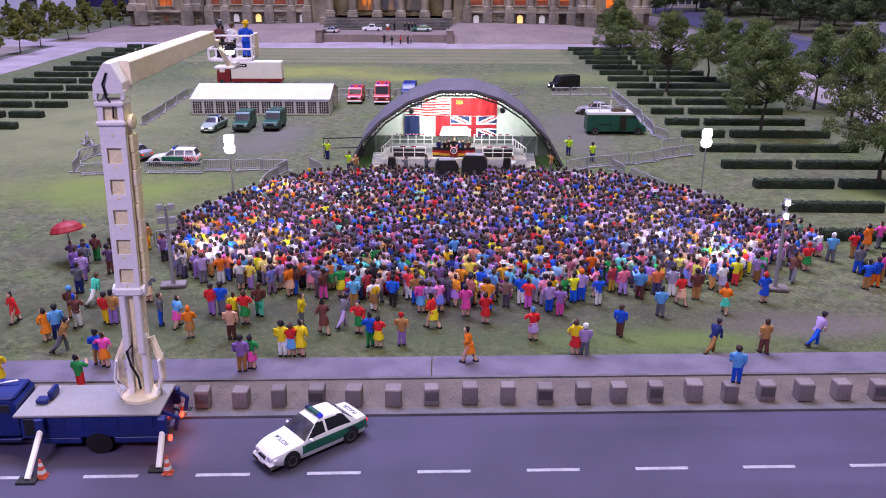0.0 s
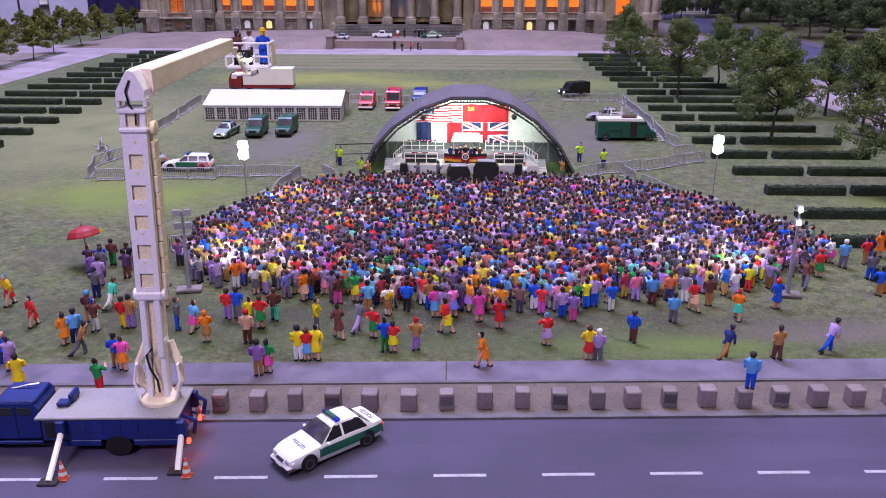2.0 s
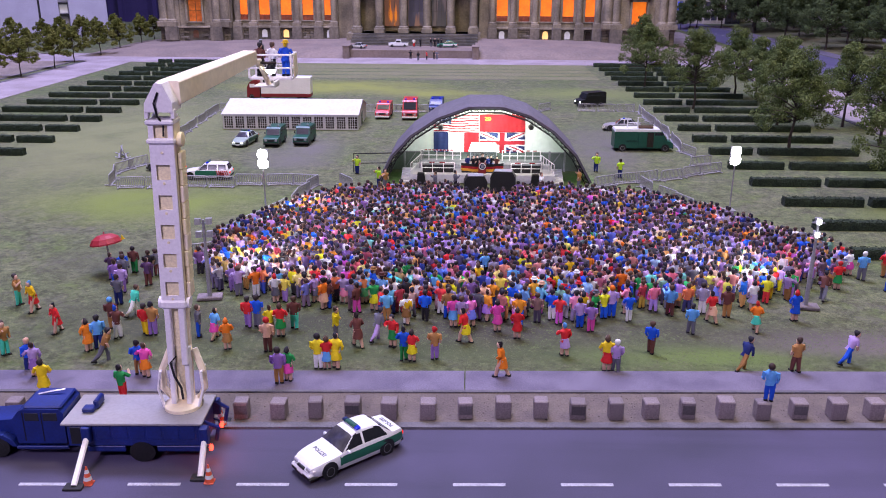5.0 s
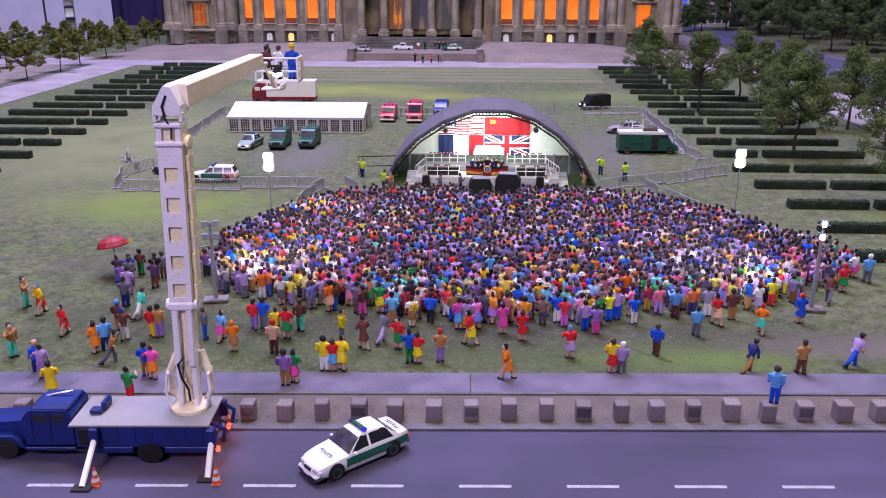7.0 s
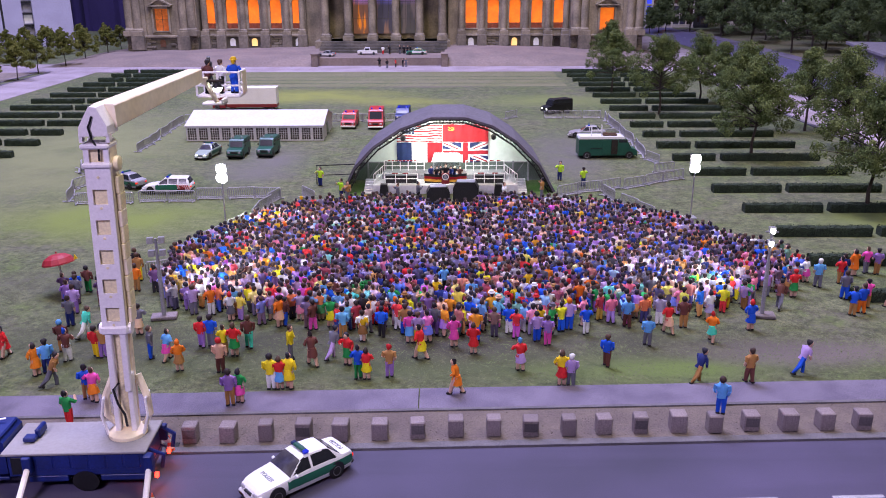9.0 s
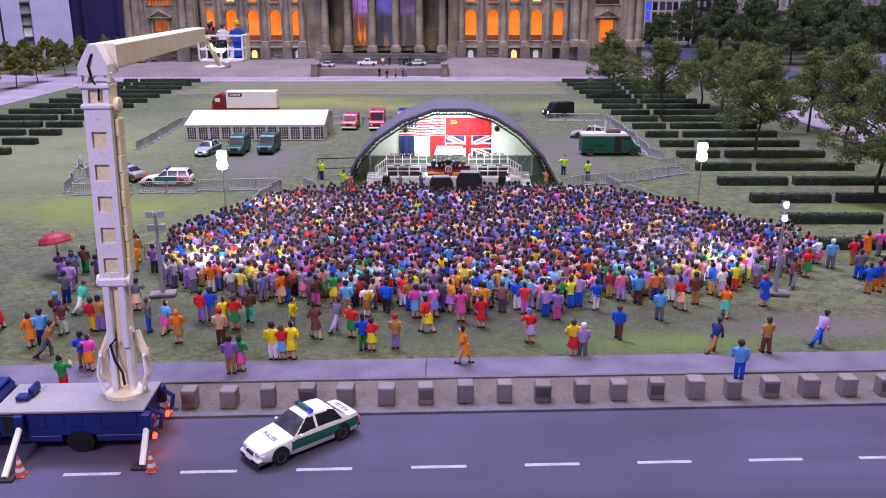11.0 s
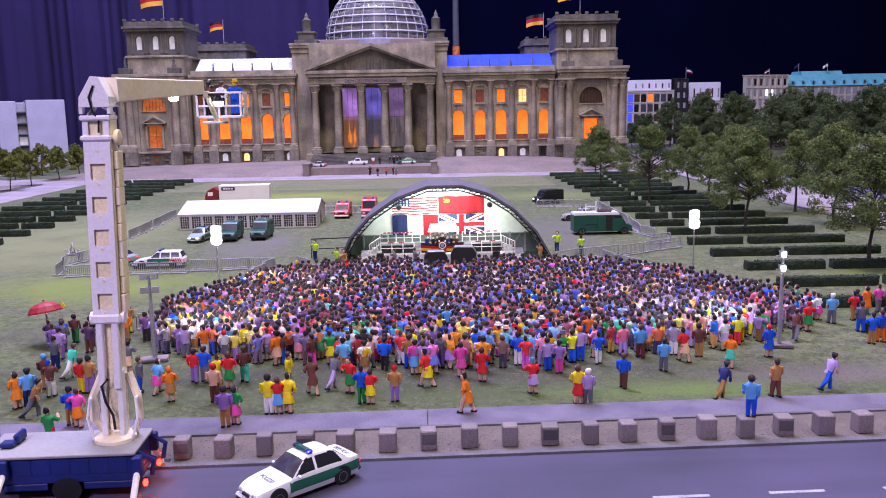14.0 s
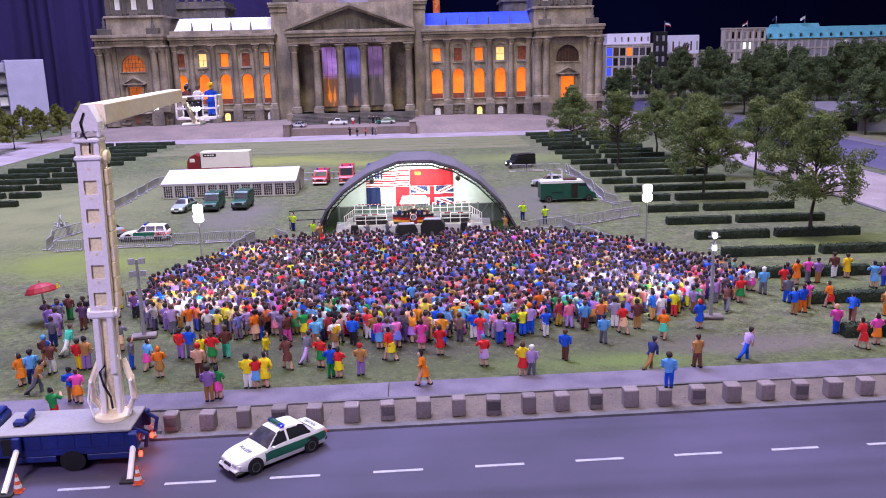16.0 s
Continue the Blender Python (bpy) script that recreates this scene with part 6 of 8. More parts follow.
EAST = (
    (11.1, 45.6, -25, "bn", 0), (14.2, 48.5, 0, "ce", 0), (7.9, 48.5, 0, "pm", 0), (7.3, 49.1, 15, "lb", 0), (10.6, 50.2, 0, "bw", 0), (13.5, 51.3, 0, "cn", 0), (16.0, 50.3, 20, "rs", 7),
    (9.6, 50.9, 0, "lbo", 0), (5.6, 50.3, 0, "bw", 0), (17.2, 51.2, 0, "nt", 0), (15.8, 43.4, -60, "Bt", 6), (18.8, 43.2, 20, "tn", 9), (22.1, 44.5, -75, "lb", 6),
    (18.4, 49.0, -20, "oir", 7), (21.5, 50.8, 10, "bbr", 2), (24.7, 54.4, -30, "ne", 6), (29.2, 58.6, 0, "cew", 0), (26.6, 56.6, 0, "rgr", 2), (28.7, 59.6, 30, "wm", 2),
)
FAR_EAST = (
    (31.2, 59.4, 0, "rt", 0), (31.6, 59.8, 0, "Bb", 1), (30.1, 56.2, 0, "eb", 0), (29.3, 53.2, -10, "bt", 1), (30.1, 53.6, 20, "bo", 0), (30.9, 54.6, 0, "mt", 3), (34.9, 61.3, 0, "pt", 0), (34.2, 61.6, 0, "me", 0),
    (32.6, 54.5, 30, "or", 7), (30.2, 48.8, 0, "mbs", 0), (32.5, 51.1, -30, "bn", 6), (30.5, 45.8, 20, "rr", 7), (31.7, 46.4, 0, "mo", 2), (38.6, 59.4, 0, "cc", 2), (39.6, 59.8, 0, "pb", 0),
    (37.0, 62.8, 0, "nw", 0), (38.0, 62.6, 0, "yy", 2), (33.0, 61.0, 20, "oo", 2), (35.6, 52.2, 0, "to", 0), (33.3, 47.6, 0, "kn", 0), (34.1, 46.6, 0, "pd", 0),
)
NORTH_WEST = (
    (-28.7, 50.2, 150, "yrc", 7), (-30.3, 51.2, -90, "ti", 3), (-27.2, 43.7, -120, "ti", 3), (-24.7, 41.7, 60, "bBs", 9), (-23.9, 40.8, 30, "lp", 2), (-22.4, 38.8, 20, "yy", 2),
    (-26.0, 56.3, 0, "dp", 0), (-24.9, 57.8, 0, "ng", 0), (-24.2, 53.7, 10, "lp", 0), (-25.0, 54.6, 20, "pb", 0), (-23.6, 51.6, 0, "eB", 0), (-25.3, 56.7, 40, "bB", 0), (-24.8, 55.6, 0, "ed", 0),
    (-23.4, 56.8, 20, "kd", 0), (-23.0, 57.3, 20, "en", 0), (-22.9, 55.2, 0, "dn", 0), (-22.6, 61.4, 0, "ky", 0), (-22.0, 60.2, 0, "ty", 0), (-21.4, 58.0, 0, "ot", 0), (-18.5, 50.2, 0, "es", 2),
)
for rows in (WEST, SOUTH, EAST, FAR_EAST, NORTH_WEST):
    for x, y, a, code, kind in rows:
        on_path = abs(y - street(x, 41.4)) < 1.15
        figurine(x, y, a, code, SEED.choice((0, 9, 11, 8)) if kind == 0 else SEED.choice((2, 5, 12)) if kind == 2 else kind, 0.13 if on_path else 0.06 if y < street(x, 40) else -0.02)
figurine(15.5, street(15.5, 37.55), -15, "cb", 0, 1.0, label="painted plastic figurine in light blue shirt standing on a concrete block")
for x, y, a in ((14.3, 92.0, 170), (16.5, 89.2, 10), (-12.3, 89.6, 160), (-9.3, 83.8, 120)):
    figurine(x, y, a, "vB", 3, -0.02, label="painted plastic figurine in neon yellow safety vest beside the stage")
for x, y in ((-8.6, 83.4), (-3.4, 82.6), (-1.3, 82.8), (11.4, 84.0), (7.4, 82.4)):
    figurine(x, y, SEED.uniform(0, 360), SEED.choice(("ee", "ek", "te", "wk")), 3, -0.02, label="painted plastic figurine with raised arm before the stage")
for k, (x, c) in enumerate(((1.45, "kk"), (-0.1, "BB"), (0.5, "kB"), (2.4, "kB"), (3.0, "nk"), (0.9, "kk"), (2.0, "Bk"))):
    figurine(x, 87.6 if k == 0 else 88.2 + 0.3 * (k % 2), 180, c, 0, 0.95, 0.95 if k == 0 else 0.76, label="painted plastic figurine in a dark suit on the stage")
for k, (x, y, c) in enumerate(((-14.6, 206.8, "kk"), (-12.6, 204.6, "ke"), (-10.6, 206.0, "rk"), (-8.9, 207.0, "kk"), (-8.2, 207.0, "ee"))):
    figurine(x, y, 40 * k, c, 0, 0.04, label="small painted plastic figurine on the drive")
for k, (x, y, c) in enumerate(((-14.6, 219.0, "wr"), (-12.9, 219.5, "kk"), (-10.2, 219.5, "ke"), (-9.2, 219.0, "kk"), (-8.4, 219.6, "kB"), (-7.6, 219.4, "kk"))):
    figurine(x, y, 60 * k, c, 0, TZ, label="small painted plastic figurine before the portico")

# the crowd itself
FENCE = [(-20.4, 58), (-20.2, 64), (-18.6, 67.6), (-17.2, 70.2), (-16.3, 73.1), (-14.7, 75.8), (-12.7, 77.6), (-7, 79.6), (9, 79.6), (13.5, 78.6), (16.6, 77.4), (18.6, 76.2), (20.2, 74.6), (21.9, 72.6), (23.4, 70.8),
         (25, 68), (26.8, 65.6), (28.2, 63.8), (29, 61.4), (28.2, 58.8), (26.2, 57), (24.2, 56.2), (22, 54), (19.2, 52.4), (16, 51.6), (11.5, 51.6), (8.4, 49.6), (1.8, 48.9), (-4.9, 49.2), (-8.3, 50), (-11.4, 51.8), (-14.2, 52.6), (-17.6, 54.2)]


def inside(x, y, poly):
    hit = False
    for (x0, y0), (x1, y1) in zip(poly, poly[1:] + poly[:1]):
        if (y0 > y) != (y1 > y) and x < x0 + (y - y0) * (x1 - x0) / (y1 - y0):
            hit = not hit
    return hit


def build_crowd():
    rng = random.Random(8)
    spots, row, y = [], 0, 48.8
    while y < 80:
        step = 0.92 - 0.21 * min(1, max(0, y - 50) / 14)
        x = -21.0 + (step / 2 if row % 2 else 0)
        while x < 29.5:
            loose = 0.36 + 0.2 * max(0, 1 - (y - 48) / 8)
            q = (x + rng.uniform(-loose, loose) * step, y + rng.uniform(-loose, loose) * step)
            gap = noise.noise(Vector((q[0] * 0.35, q[1] * 0.35, 3.0)))
            thin = 0.04 + (0.75 if gap > 0.12 else 0.0) * max(0, 1 - (q[1] - 48.8) / 6)
            if inside(*q, FENCE) and rng.random() > thin and not (-0.7 < q[0] < 4.9 and q[1] > 77.2) and math.hypot(q[0] + 17.6, q[1] - 52.6) > 1.3 and math.hypot(q[0] - 22.9, q[1] - 52.6) > 1.3:
                spots.append(q)
            x += step
        y += step * 0.93
        row += 1
    spots.sort(key=lambda q: q[1] + 0.0 * q[0])
    tops, lows = "rbBByogwplkntcedbpeBbdrterdbnwsooeymlplbBbklnbedktBpecyrlBbdnrkdwrsn", "bBeknktrwgpemyBkebtls"
    bright = "rrbbByyoogwwpllkntccmedbpgisryowtbrcm"
    near = spots[:215]
    for x, y in near:
        figurine(x, y, rng.gauss(0, 42), rng.choice(bright) + rng.choice(lows), rng.choice((0, 0, 1, 2, 5, 3, 8, 8, 9, 9, 10, 11, 11, 12, 12, 13, 4)), -0.02, plain=False)
    parts, faces, cols, o = [], [], [], 0
    arrays = [(np.array(v), f, np.array(i)) for v, f, i in POSES]
    for x, y in spots[215:]:
        v, f, ids = arrays[4 if rng.random() < 0.008 else rng.choice((0, 0, 1, 2, 3, 8, 8, 9, 9, 10, 11, 11, 12, 13))]
        pal = np.array([(*c, 1) for c in paints(rng.choice(tops), rng.choice(lows), rng)])
        a, k = radians(rng.gauss(0, 24) + (x - 1.5) * 0.5), rng.uniform(0.92, 1.06)
        c, d = math.cos(a), math.sin(a)
        w = np.stack([(v[:, 0] * c - v[:, 1] * d) * k + x, (v[:, 0] * d + v[:, 1] * c) * k + y, v[:, 2] * k - 0.02], 1) * S
        parts.append(w)
        cols.append(pal[ids])
        faces += [tuple(i + o for i in q) for q in f]
        o += len(v)
    me = paint_mesh("crowd_figurines", np.concatenate(parts).tolist(), faces, np.concatenate(cols))
    tagged(new("crowd_figurines", me), "dense crowd of colourful painted plastic figurines facing the stage", "figurines", kind="stuff")


build_crowd()


# ---- vehicles ----
def wheel(parent, x, y, r, w, rim=None, side=1):
    t = part("wheel", Shape().lathe([(r * 0.72, -w / 2), (r, -w / 2 + 0.04), (r, w / 2 - 0.04), (r * 0.72, w / 2)], (x, y, r), 20, axis="y"), RUBBER, parent, "black tyre", True)
    h = side * (w / 2 + 0.01)
    part("rim", Shape().lathe([(r * 0.66, min(0, h)), (r * 0.66, max(0, h)), (r * 0.2, max(0, h) - (0.05 if side > 0 else 0))] if side > 0 else [(r * 0.2, h + 0.05), (r * 0.66, h), (r * 0.66, 0)], (x, y, r), 12, axis="y"), rim or SILVER, t, "", True)


def along(x, stations):
    """Height or width at x, smoothly between stations."""
    if x <= stations[0][0]:
        return stations[0][1]
    for (a, p), (b, q) in zip(stations, stations[1:]):
        if x <= b:
            u = (x - a) / (b - a)
            return p + (q - p) * u
    return stations[-1][1]


def car_shell(estate, paint, band):
    """The car's skin as one rounded loft, cut into body, band, sills and panes."""
    tail = [(-2.72, 0.84), (-2.62, 0.97), (-2.5, 1.35), (-2.34, 1.58), (-2.1, 1.645)] if estate else [(-2.72, 0.84), (-2.64, 0.98), (-2.5, 1.04), (-2.02, 1.06), (-1.75, 1.24), (-1.4, 1.52), (-1.2, 1.6), (-0.95, 1.64)]
    top = tail + [(-0.4, 1.665), (0.05, 1.63), (0.22, 1.57), (0.6, 1.3), (1.02, 0.99), (1.2, 0.965), (1.9, 0.885), (2.4, 0.79), (2.62, 0.69), (2.76, 0.54)]
    wide = [(-2.72, 0.78), (-2.66, 0.88), (-2.5, 0.95), (-2.1, 1.0), (-1.2, 1.02), (0.4, 1.02), (1.6, 1.0), (2.2, 0.95), (2.5, 0.87), (2.66, 0.76), (2.76, 0.62)]
    low = [(-2.72, 0.36), (-2.5, 0.24), (-1.9, 0.22), (2.0, 0.22), (2.5, 0.28), (2.76, 0.34)]
    n, verts, faces = 176, [], []
    side = [0.0, 0.12, 0.3, 0.47, 0.62, 0.75, 0.86, 0.94, 1.0]
    roof = [0.12, 0.28, 0.45, 0.6, 0.74, 0.86, 0.94, 0.98]
    over = [0.9, 0.74, 0.5, 0.25, 0.0]
    for i in range(n + 1):
        x = -2.72 + 5.48 * i / n
        zt, w, zl = along(x, top), along(x, wide), along(x, low)
        belt = min(0.99, zt - 0.05)
        tall = min(1.0, max(0.0, (zt - 1.03) / 0.6))
        wt = w * (0.93 - 0.31 * tall)
        ring = []
        for u in side:
            ring.append((x, w * (0.9 + 0.1 * math.sin(PI * min(1, u * 1.6) / 2) - 0.045 * max(0, (u - 0.55) / 0.45) ** 2), zl + (belt - zl) * u))
        for u in roof:
            ring.append((x, w * 0.945 + (wt - w * 0.945) * u ** 1.15, belt + (zt - belt) * (0.97 * u)))
        for u in over:
            ring.append((x, wt * u, zt + 0.02 * (1 - u * u)))
        verts += ring + [(a, -b, c) for a, b, c in ring[-2::-1]]
    m = 2 * (len(side) + len(roof) + len(over)) - 1
    flat = len(side) + len(roof)
    groups = {}
    for i in range(n):
        for k in range(m - 1):
            q = (i * m + k, i * m + k + 1, (i + 1) * m + k + 1, (i + 1) * m + k)
            x, y, z = [sum(verts[p][a] for p in q) / 4 for a in (0, 1, 2)]
            kk = min(k, m - 2 - k)
            zt = along(x, top)
            name = "body"
            if kk >= flat - 1:
                if 0.26 < x < 0.98:
                    name = "windscreen"
                elif (-2.58 < x < -2.36) if estate else (-1.93 < x < -1.36):
                    name = "rear_window"
            elif kk >= len(side) and z > 1.05 and z < 1.55 and zt > z + 0.05:
                rear = (-2.34 if estate else -1.72) + (z - 1.0) * (0.25 if estate else 0.75)
                front = 0.86 - (z - 1.0) * 1.28
                if rear < x < front and abs(x + 0.26) > 0.05 and (not estate or abs(x + 1.35) > 0.05):
                    name = "side_window/" + ("f" if x > -0.26 else "m" if x > -1.35 or not estate else "r") + ("l" if y > 0 else "r")
            elif kk < len(side):
                u = (z - 0.24) / 0.75
                if z < 0.36:
                    name = "sill"
                elif 0.46 < z < (1.0 if estate else 0.86) and (-1.25 if estate else -9) < x < 1.15 and kk > 1:
                    name = "band/l" if y > 0 else "band/r"
            groups.setdefault(name, []).append(q)
    out = {}
    for name, qs in groups.items():
        s, seen, vs = Shape(), {}, []
        for q in qs:
            for p in q:
                if p not in seen:
                    seen[p] = len(vs)
                    vs.append(verts[p])
        s.add(vs, [tuple(seen[p] for p in q) for q in qs])
        kind = name.split("/")[0]
        out[name] = (s, {"body": paint, "band": band, "sill": paint, "windscreen": SCREEN}.get(kind, TINT), "" if kind == "body" else {"band": "coloured side band", "sill": "white sill"}.get(kind, "dark glass pane"))
    for name, q in (("end_panel/rear", verts[:m]), ("end_panel/front", verts[n * m:])):
        out[name] = (Shape().add(q, [tuple(range(m))]), paint, "")
    return out


def sedan(x, y, z, rz, label, paint, band, estate=False, lettered=False, beacon=True, lit=False, group="police cars", k=1.0, bonnet=None):
    """A car facing +x: lofted body with a coloured band, glass house, pillars, bumpers, lights and wheels."""
    t = thing("police_car" if beacon else "car", x, y, z, rz, label, "car", group)
    for name, (s, m, word) in car_shell(estate, paint, band).items():
        part(name.split("/")[0], s, m, t, word, True)
    for sy in (-1, 1):
        part("mirror", Shape().box(0.62, min(sy * 0.98, sy * 1.2), 0.98, 0.76, max(sy * 0.98, sy * 1.2), 1.1, 0.03), paint, t)
        part("headlight", Shape().box(2.5, sy * 0.55 - 0.17, 0.52, 2.74, sy * 0.55 + 0.17, 0.68, 0.04), HEADLAMP if lit else SILVER, t)
        part("tail_light", Shape().box(-2.73, sy * 0.68 - 0.16, 0.68, -2.6, sy * 0.68 + 0.2, 0.86, 0.03), RED_LENS, t)
        part("indicator", Shape().box(2.45, sy * 0.82 - 0.07, 0.54, 2.6, sy * 0.82 + 0.07, 0.64, 0.02), BONE, t)
        for q in (1.72, -1.62):
            part("wheel_arch", Shape().lathe([(0.44, -0.03), (0.44, 0.03)], (q, sy * 0.98, 0.4), 18, axis="y"), BLACK, t)
            wheel(t, q, sy * 0.9, 0.36, 0.24, DARK_RIM, sy)
    part("grille", Shape().box(2.66, -0.3, 0.5, 2.8, 0.3, 0.64, 0.03), BLACK, t)
    bump = part("bumper", Shape().box(2.5, -0.84, 0.3, 2.84, 0.84, 0.48, 0.07), paint, t)
    part("lip", Shape().box(2.3, -0.86, 0.14, 2.82, 0.86, 0.31, 0.05), BLACK, bump, "black lower lip")
    part("bumper", Shape().box(-2.78, -0.86, 0.3, -2.5, 0.86, 0.5, 0.07), BLACK, t)
    part("number_plate", Shape().box(2.83, -0.25, 0.3, 2.86, 0.25, 0.4, 0.01), BONE, t)
    if beacon:
        bar = part("beacon_bar", Shape().box(-0.32, -0.42, 1.67, -0.04, 0.42, 1.82, 0.04), DARK_GREEN, t, "dark green beacon bar")
        for sy in (-1, 1):
            part("blue_light", Shape().box(-0.33, min(sy * 0.4, sy * 0.66), 1.66, -0.03, max(sy * 0.4, sy * 0.66), 1.82, 0.06), BLUE_LENS if sy > 0 else FLAG_BLUE, bar, "blue flashing light")
    if lettered:
        me = letters("POLIZEI", 0.3, mat("lettering_grey", (0.06, 0.07, 0.1), 0.5), 0.004)
        for px, pz, tilt, turn in ((1.7, 0.94, 6.6, 90), (-2.28, 1.082, 1.5, -90)):
            ob = part("lettering", me, None, t, "black lettering")
            ob.matrix_basis = pose(px * S, 0, pz * S, 0, tilt, 0) @ pose(0, 0, 0, 0, 0, turn)
    if estate:
        for i in range(6):
            for sy in (-1, 1):
                part("warning_stripe", Shape().prism([(-2.6 + 0.22 * i, 0.5), (-2.49 + 0.22 * i, 0.5), (-2.29 + 0.22 * i, 0.98), (-2.4 + 0.22 * i, 0.98)], min(sy * 0.985, sy * 1.03), max(sy * 0.985, sy * 1.03)), RED, t, "red diagonal stripe")
    t.scale = (k, k, k * 1.08)
    return t


sedan(-5.36, 33.68, 0, 221.3, "white and green police saloon parked askew on the street", WHITE, GREEN, lettered=True, k=0.94)
sedan(-28.75, 105.0, 0, 262, "pale green police saloon with lit headlamps beside the marquee", MINT, DARK_GREEN, lit=True, k=0.92)
sedan(-28.15, 86.9, 0, 182, "white and green police estate with red-striped tail on the lawn", WHITE, GREEN, estate=True, k=0.96)
sedan(-33.6, 89.5, 0, 150, "small green and white police car behind the barriers", SILVER, GREEN, k=0.9)
sedan(21.4, 117.0, 0, 172, "silver and green police saloon behind the green van", SILVER, MINT, k=0.95)
sedan(-6.0, 217.6, TZ, 182, "green and white police car on the drive before the portico", GREEN, WHITE, k=0.95, group="cars on the drive")
sedan(-28.3, 213.5, TZ, 160, "small pale car parked on the terrace", SILVER, WHITE, beacon=False, k=0.8, group="cars on the drive")


def taper_top(s, W, H):
    """Narrow the upper body a little towards the roof."""
    s.v = [(x, y * (1 - 0.07 * max(0.0, z - 0.8) / (H - 0.8)), z) for x, y, z in s.v]
    return s


def van(name, x, y, rz, label, L, W, H, hood, paint, roof=None, hood_z=1.15, lit=False, side=(), beacon=0, bumper=None, stripe=None, group="vans on the lawn", slide=False, rake=0.55):
    """A van facing +x with bonnet, cab, glazed sides and roof."""
    t = thing(name, x, y, 0, rz, label, "van", group)
    f = L / 2
    prof = [(-f, 0.4), (f - 0.1, 0.4), (f, 0.6), (f - 0.03, hood_z - 0.12), (f - 0.18, hood_z), (f - hood, hood_z + 0.14), (f - hood - rake, H - 0.16), (f - hood - rake - 0.25, H), (-f + 0.12, H), (-f, H - 0.15)]
    s = Shape().prism(prof[::-1], -W / 2, W / 2)
    part("body", taper_top(s, W, H), paint, t)
    if roof:
        part("roof", taper_top(Shape().prism([(f - hood - rake - 0.05, H - 0.2), (f - hood - rake - 0.3, H + 0.1), (-f + 0.1, H + 0.1), (-f - 0.01, H - 0.2)], -W / 2 - 0.02, W / 2 + 0.02), W, H), roof, t, "white roof")
    ws0, ws1 = (f - hood - 0.02, hood_z + 0.2), (f - hood - rake + 0.04, H - 0.24)
    part("windscreen", Shape().prism([(ws0[0] - 0.02, ws0[1]), (ws0[0] + 0.05, ws0[1]), (ws1[0] + 0.05, ws1[1]), (ws1[0] - 0.02, ws1[1])], -W * 0.4, W * 0.4), TINT, t, "dark windscreen")
    for sy in (-1, 1):
        for a, b in ((f - hood - rake - 0.9, f - hood - rake * 0.75),) + tuple(side):
            w = W / 2 * (1 - 0.07 * 0.8) + 0.012
            part("side_window", Shape().box(a, min(sy * w, sy * (w - 0.05)), hood_z + 0.22, b, max(sy * w, sy * (w - 0.05)), H - 0.32, 0.02), TINT, t)
        part("headlight", Shape().box(f - 0.08, sy * W * 0.34 - 0.16, 0.72, f + 0.03, sy * W * 0.34 + 0.16, 0.98, 0.03), HEADLAMP if lit else SILVER, t)
        part("mirror", Shape().box(f - hood - 0.25, sy * (W / 2 + 0.12) - 0.07, hood_z + 0.25, f - hood - 0.15, sy * (W / 2 + 0.12) + 0.07, hood_z + 0.5, 0.02), BLACK, t)
        for q in (f - 0.95, -f + 1.05):
            part("wheel_arch", Shape().lathe([(0.5, -0.03), (0.5, 0.03)], (q, sy * W * 0.49, 0.42), 16, axis="y"), BLACK, t)
            wheel(t, q, sy * (W / 2 - 0.1), 0.4, 0.24, GREY, sy)
        if stripe:
            part("stripe", Shape().box(-f + 0.1, sy * W * 0.494 - 0.02, 0.62, f - 0.4, sy * W * 0.494 + 0.02, 0.78, 0.005), stripe, t)
    part("bumper", Shape().box(f - 0.1, -W / 2, 0.32, f + 0.09, W / 2, 0.56, 0.05), bumper or BLACK, t)
    part("grille", Shape().box(f - 0.05, -W * 0.2, 0.7, f + 0.02, W * 0.2, 0.98, 0.02), BLACK, t)
    for k in range(beacon):
        part("blue_light", Shape().lathe([(0.14, H + 0.05), (0.15, H + 0.2), (0.05, H + 0.3)], (f - hood - rake - 0.55, (k - (beacon - 1) / 2) * W * 0.55, 0), 10), BLUE_LENS if name != "off_road_van" else GREY, t, "", True)
    if slide:
        part("open_door", Shape().box(0.4, -W / 2 - 0.01, 0.5, 1.2, -W / 2 + 0.06, H - 0.3, 0.02), DARK_WIN, t, "dark open sliding doorway")
        part("slid_door", Shape().box(-0.7, -W / 2 - 0.05, 0.5, 0.36, -W / 2 + 0.03, H - 0.28, 0.02), paint, t, "green sliding door pushed back")
        part("door_rail", Shape().box(-2.2, -W / 2 - 0.03, 1.28, 0.4, -W / 2 + 0.02, 1.34), BLACK, t)
        for q, top in ((-2.05, H + 1.15), (-0.75, H + 1.5)):
            part("rack_post", Shape().box(q - 0.07, -0.5, H + 0.05, q + 0.07, -0.36, top, 0.02), WHITE, t, "white post of the roof rack")
        part("rack_beam", Shape().box(-2.1, -0.5, H + 0.75, -0.7, -0.38, H + 0.87, 0.02), WHITE, t)
        part("roof_load", Shape().box(-0.6, -0.6, H + 0.1, 1.2, 0.5, H + 0.34, 0.08), BROWN_WIN, t, "brown load on the roof rack")
    return t


for x, y, a in ((-24.9, 105.2, 268), (-21.25, 106.0, 266)):
    van("off_road_van", x, y, a, "bottle green police off-road van beside the marquee", 4.6, 1.92, 2.25, 1.25, DARK_GREEN, beacon=2, side=((-2.0, -0.9), (-0.8, 0.2)), rake=0.3)
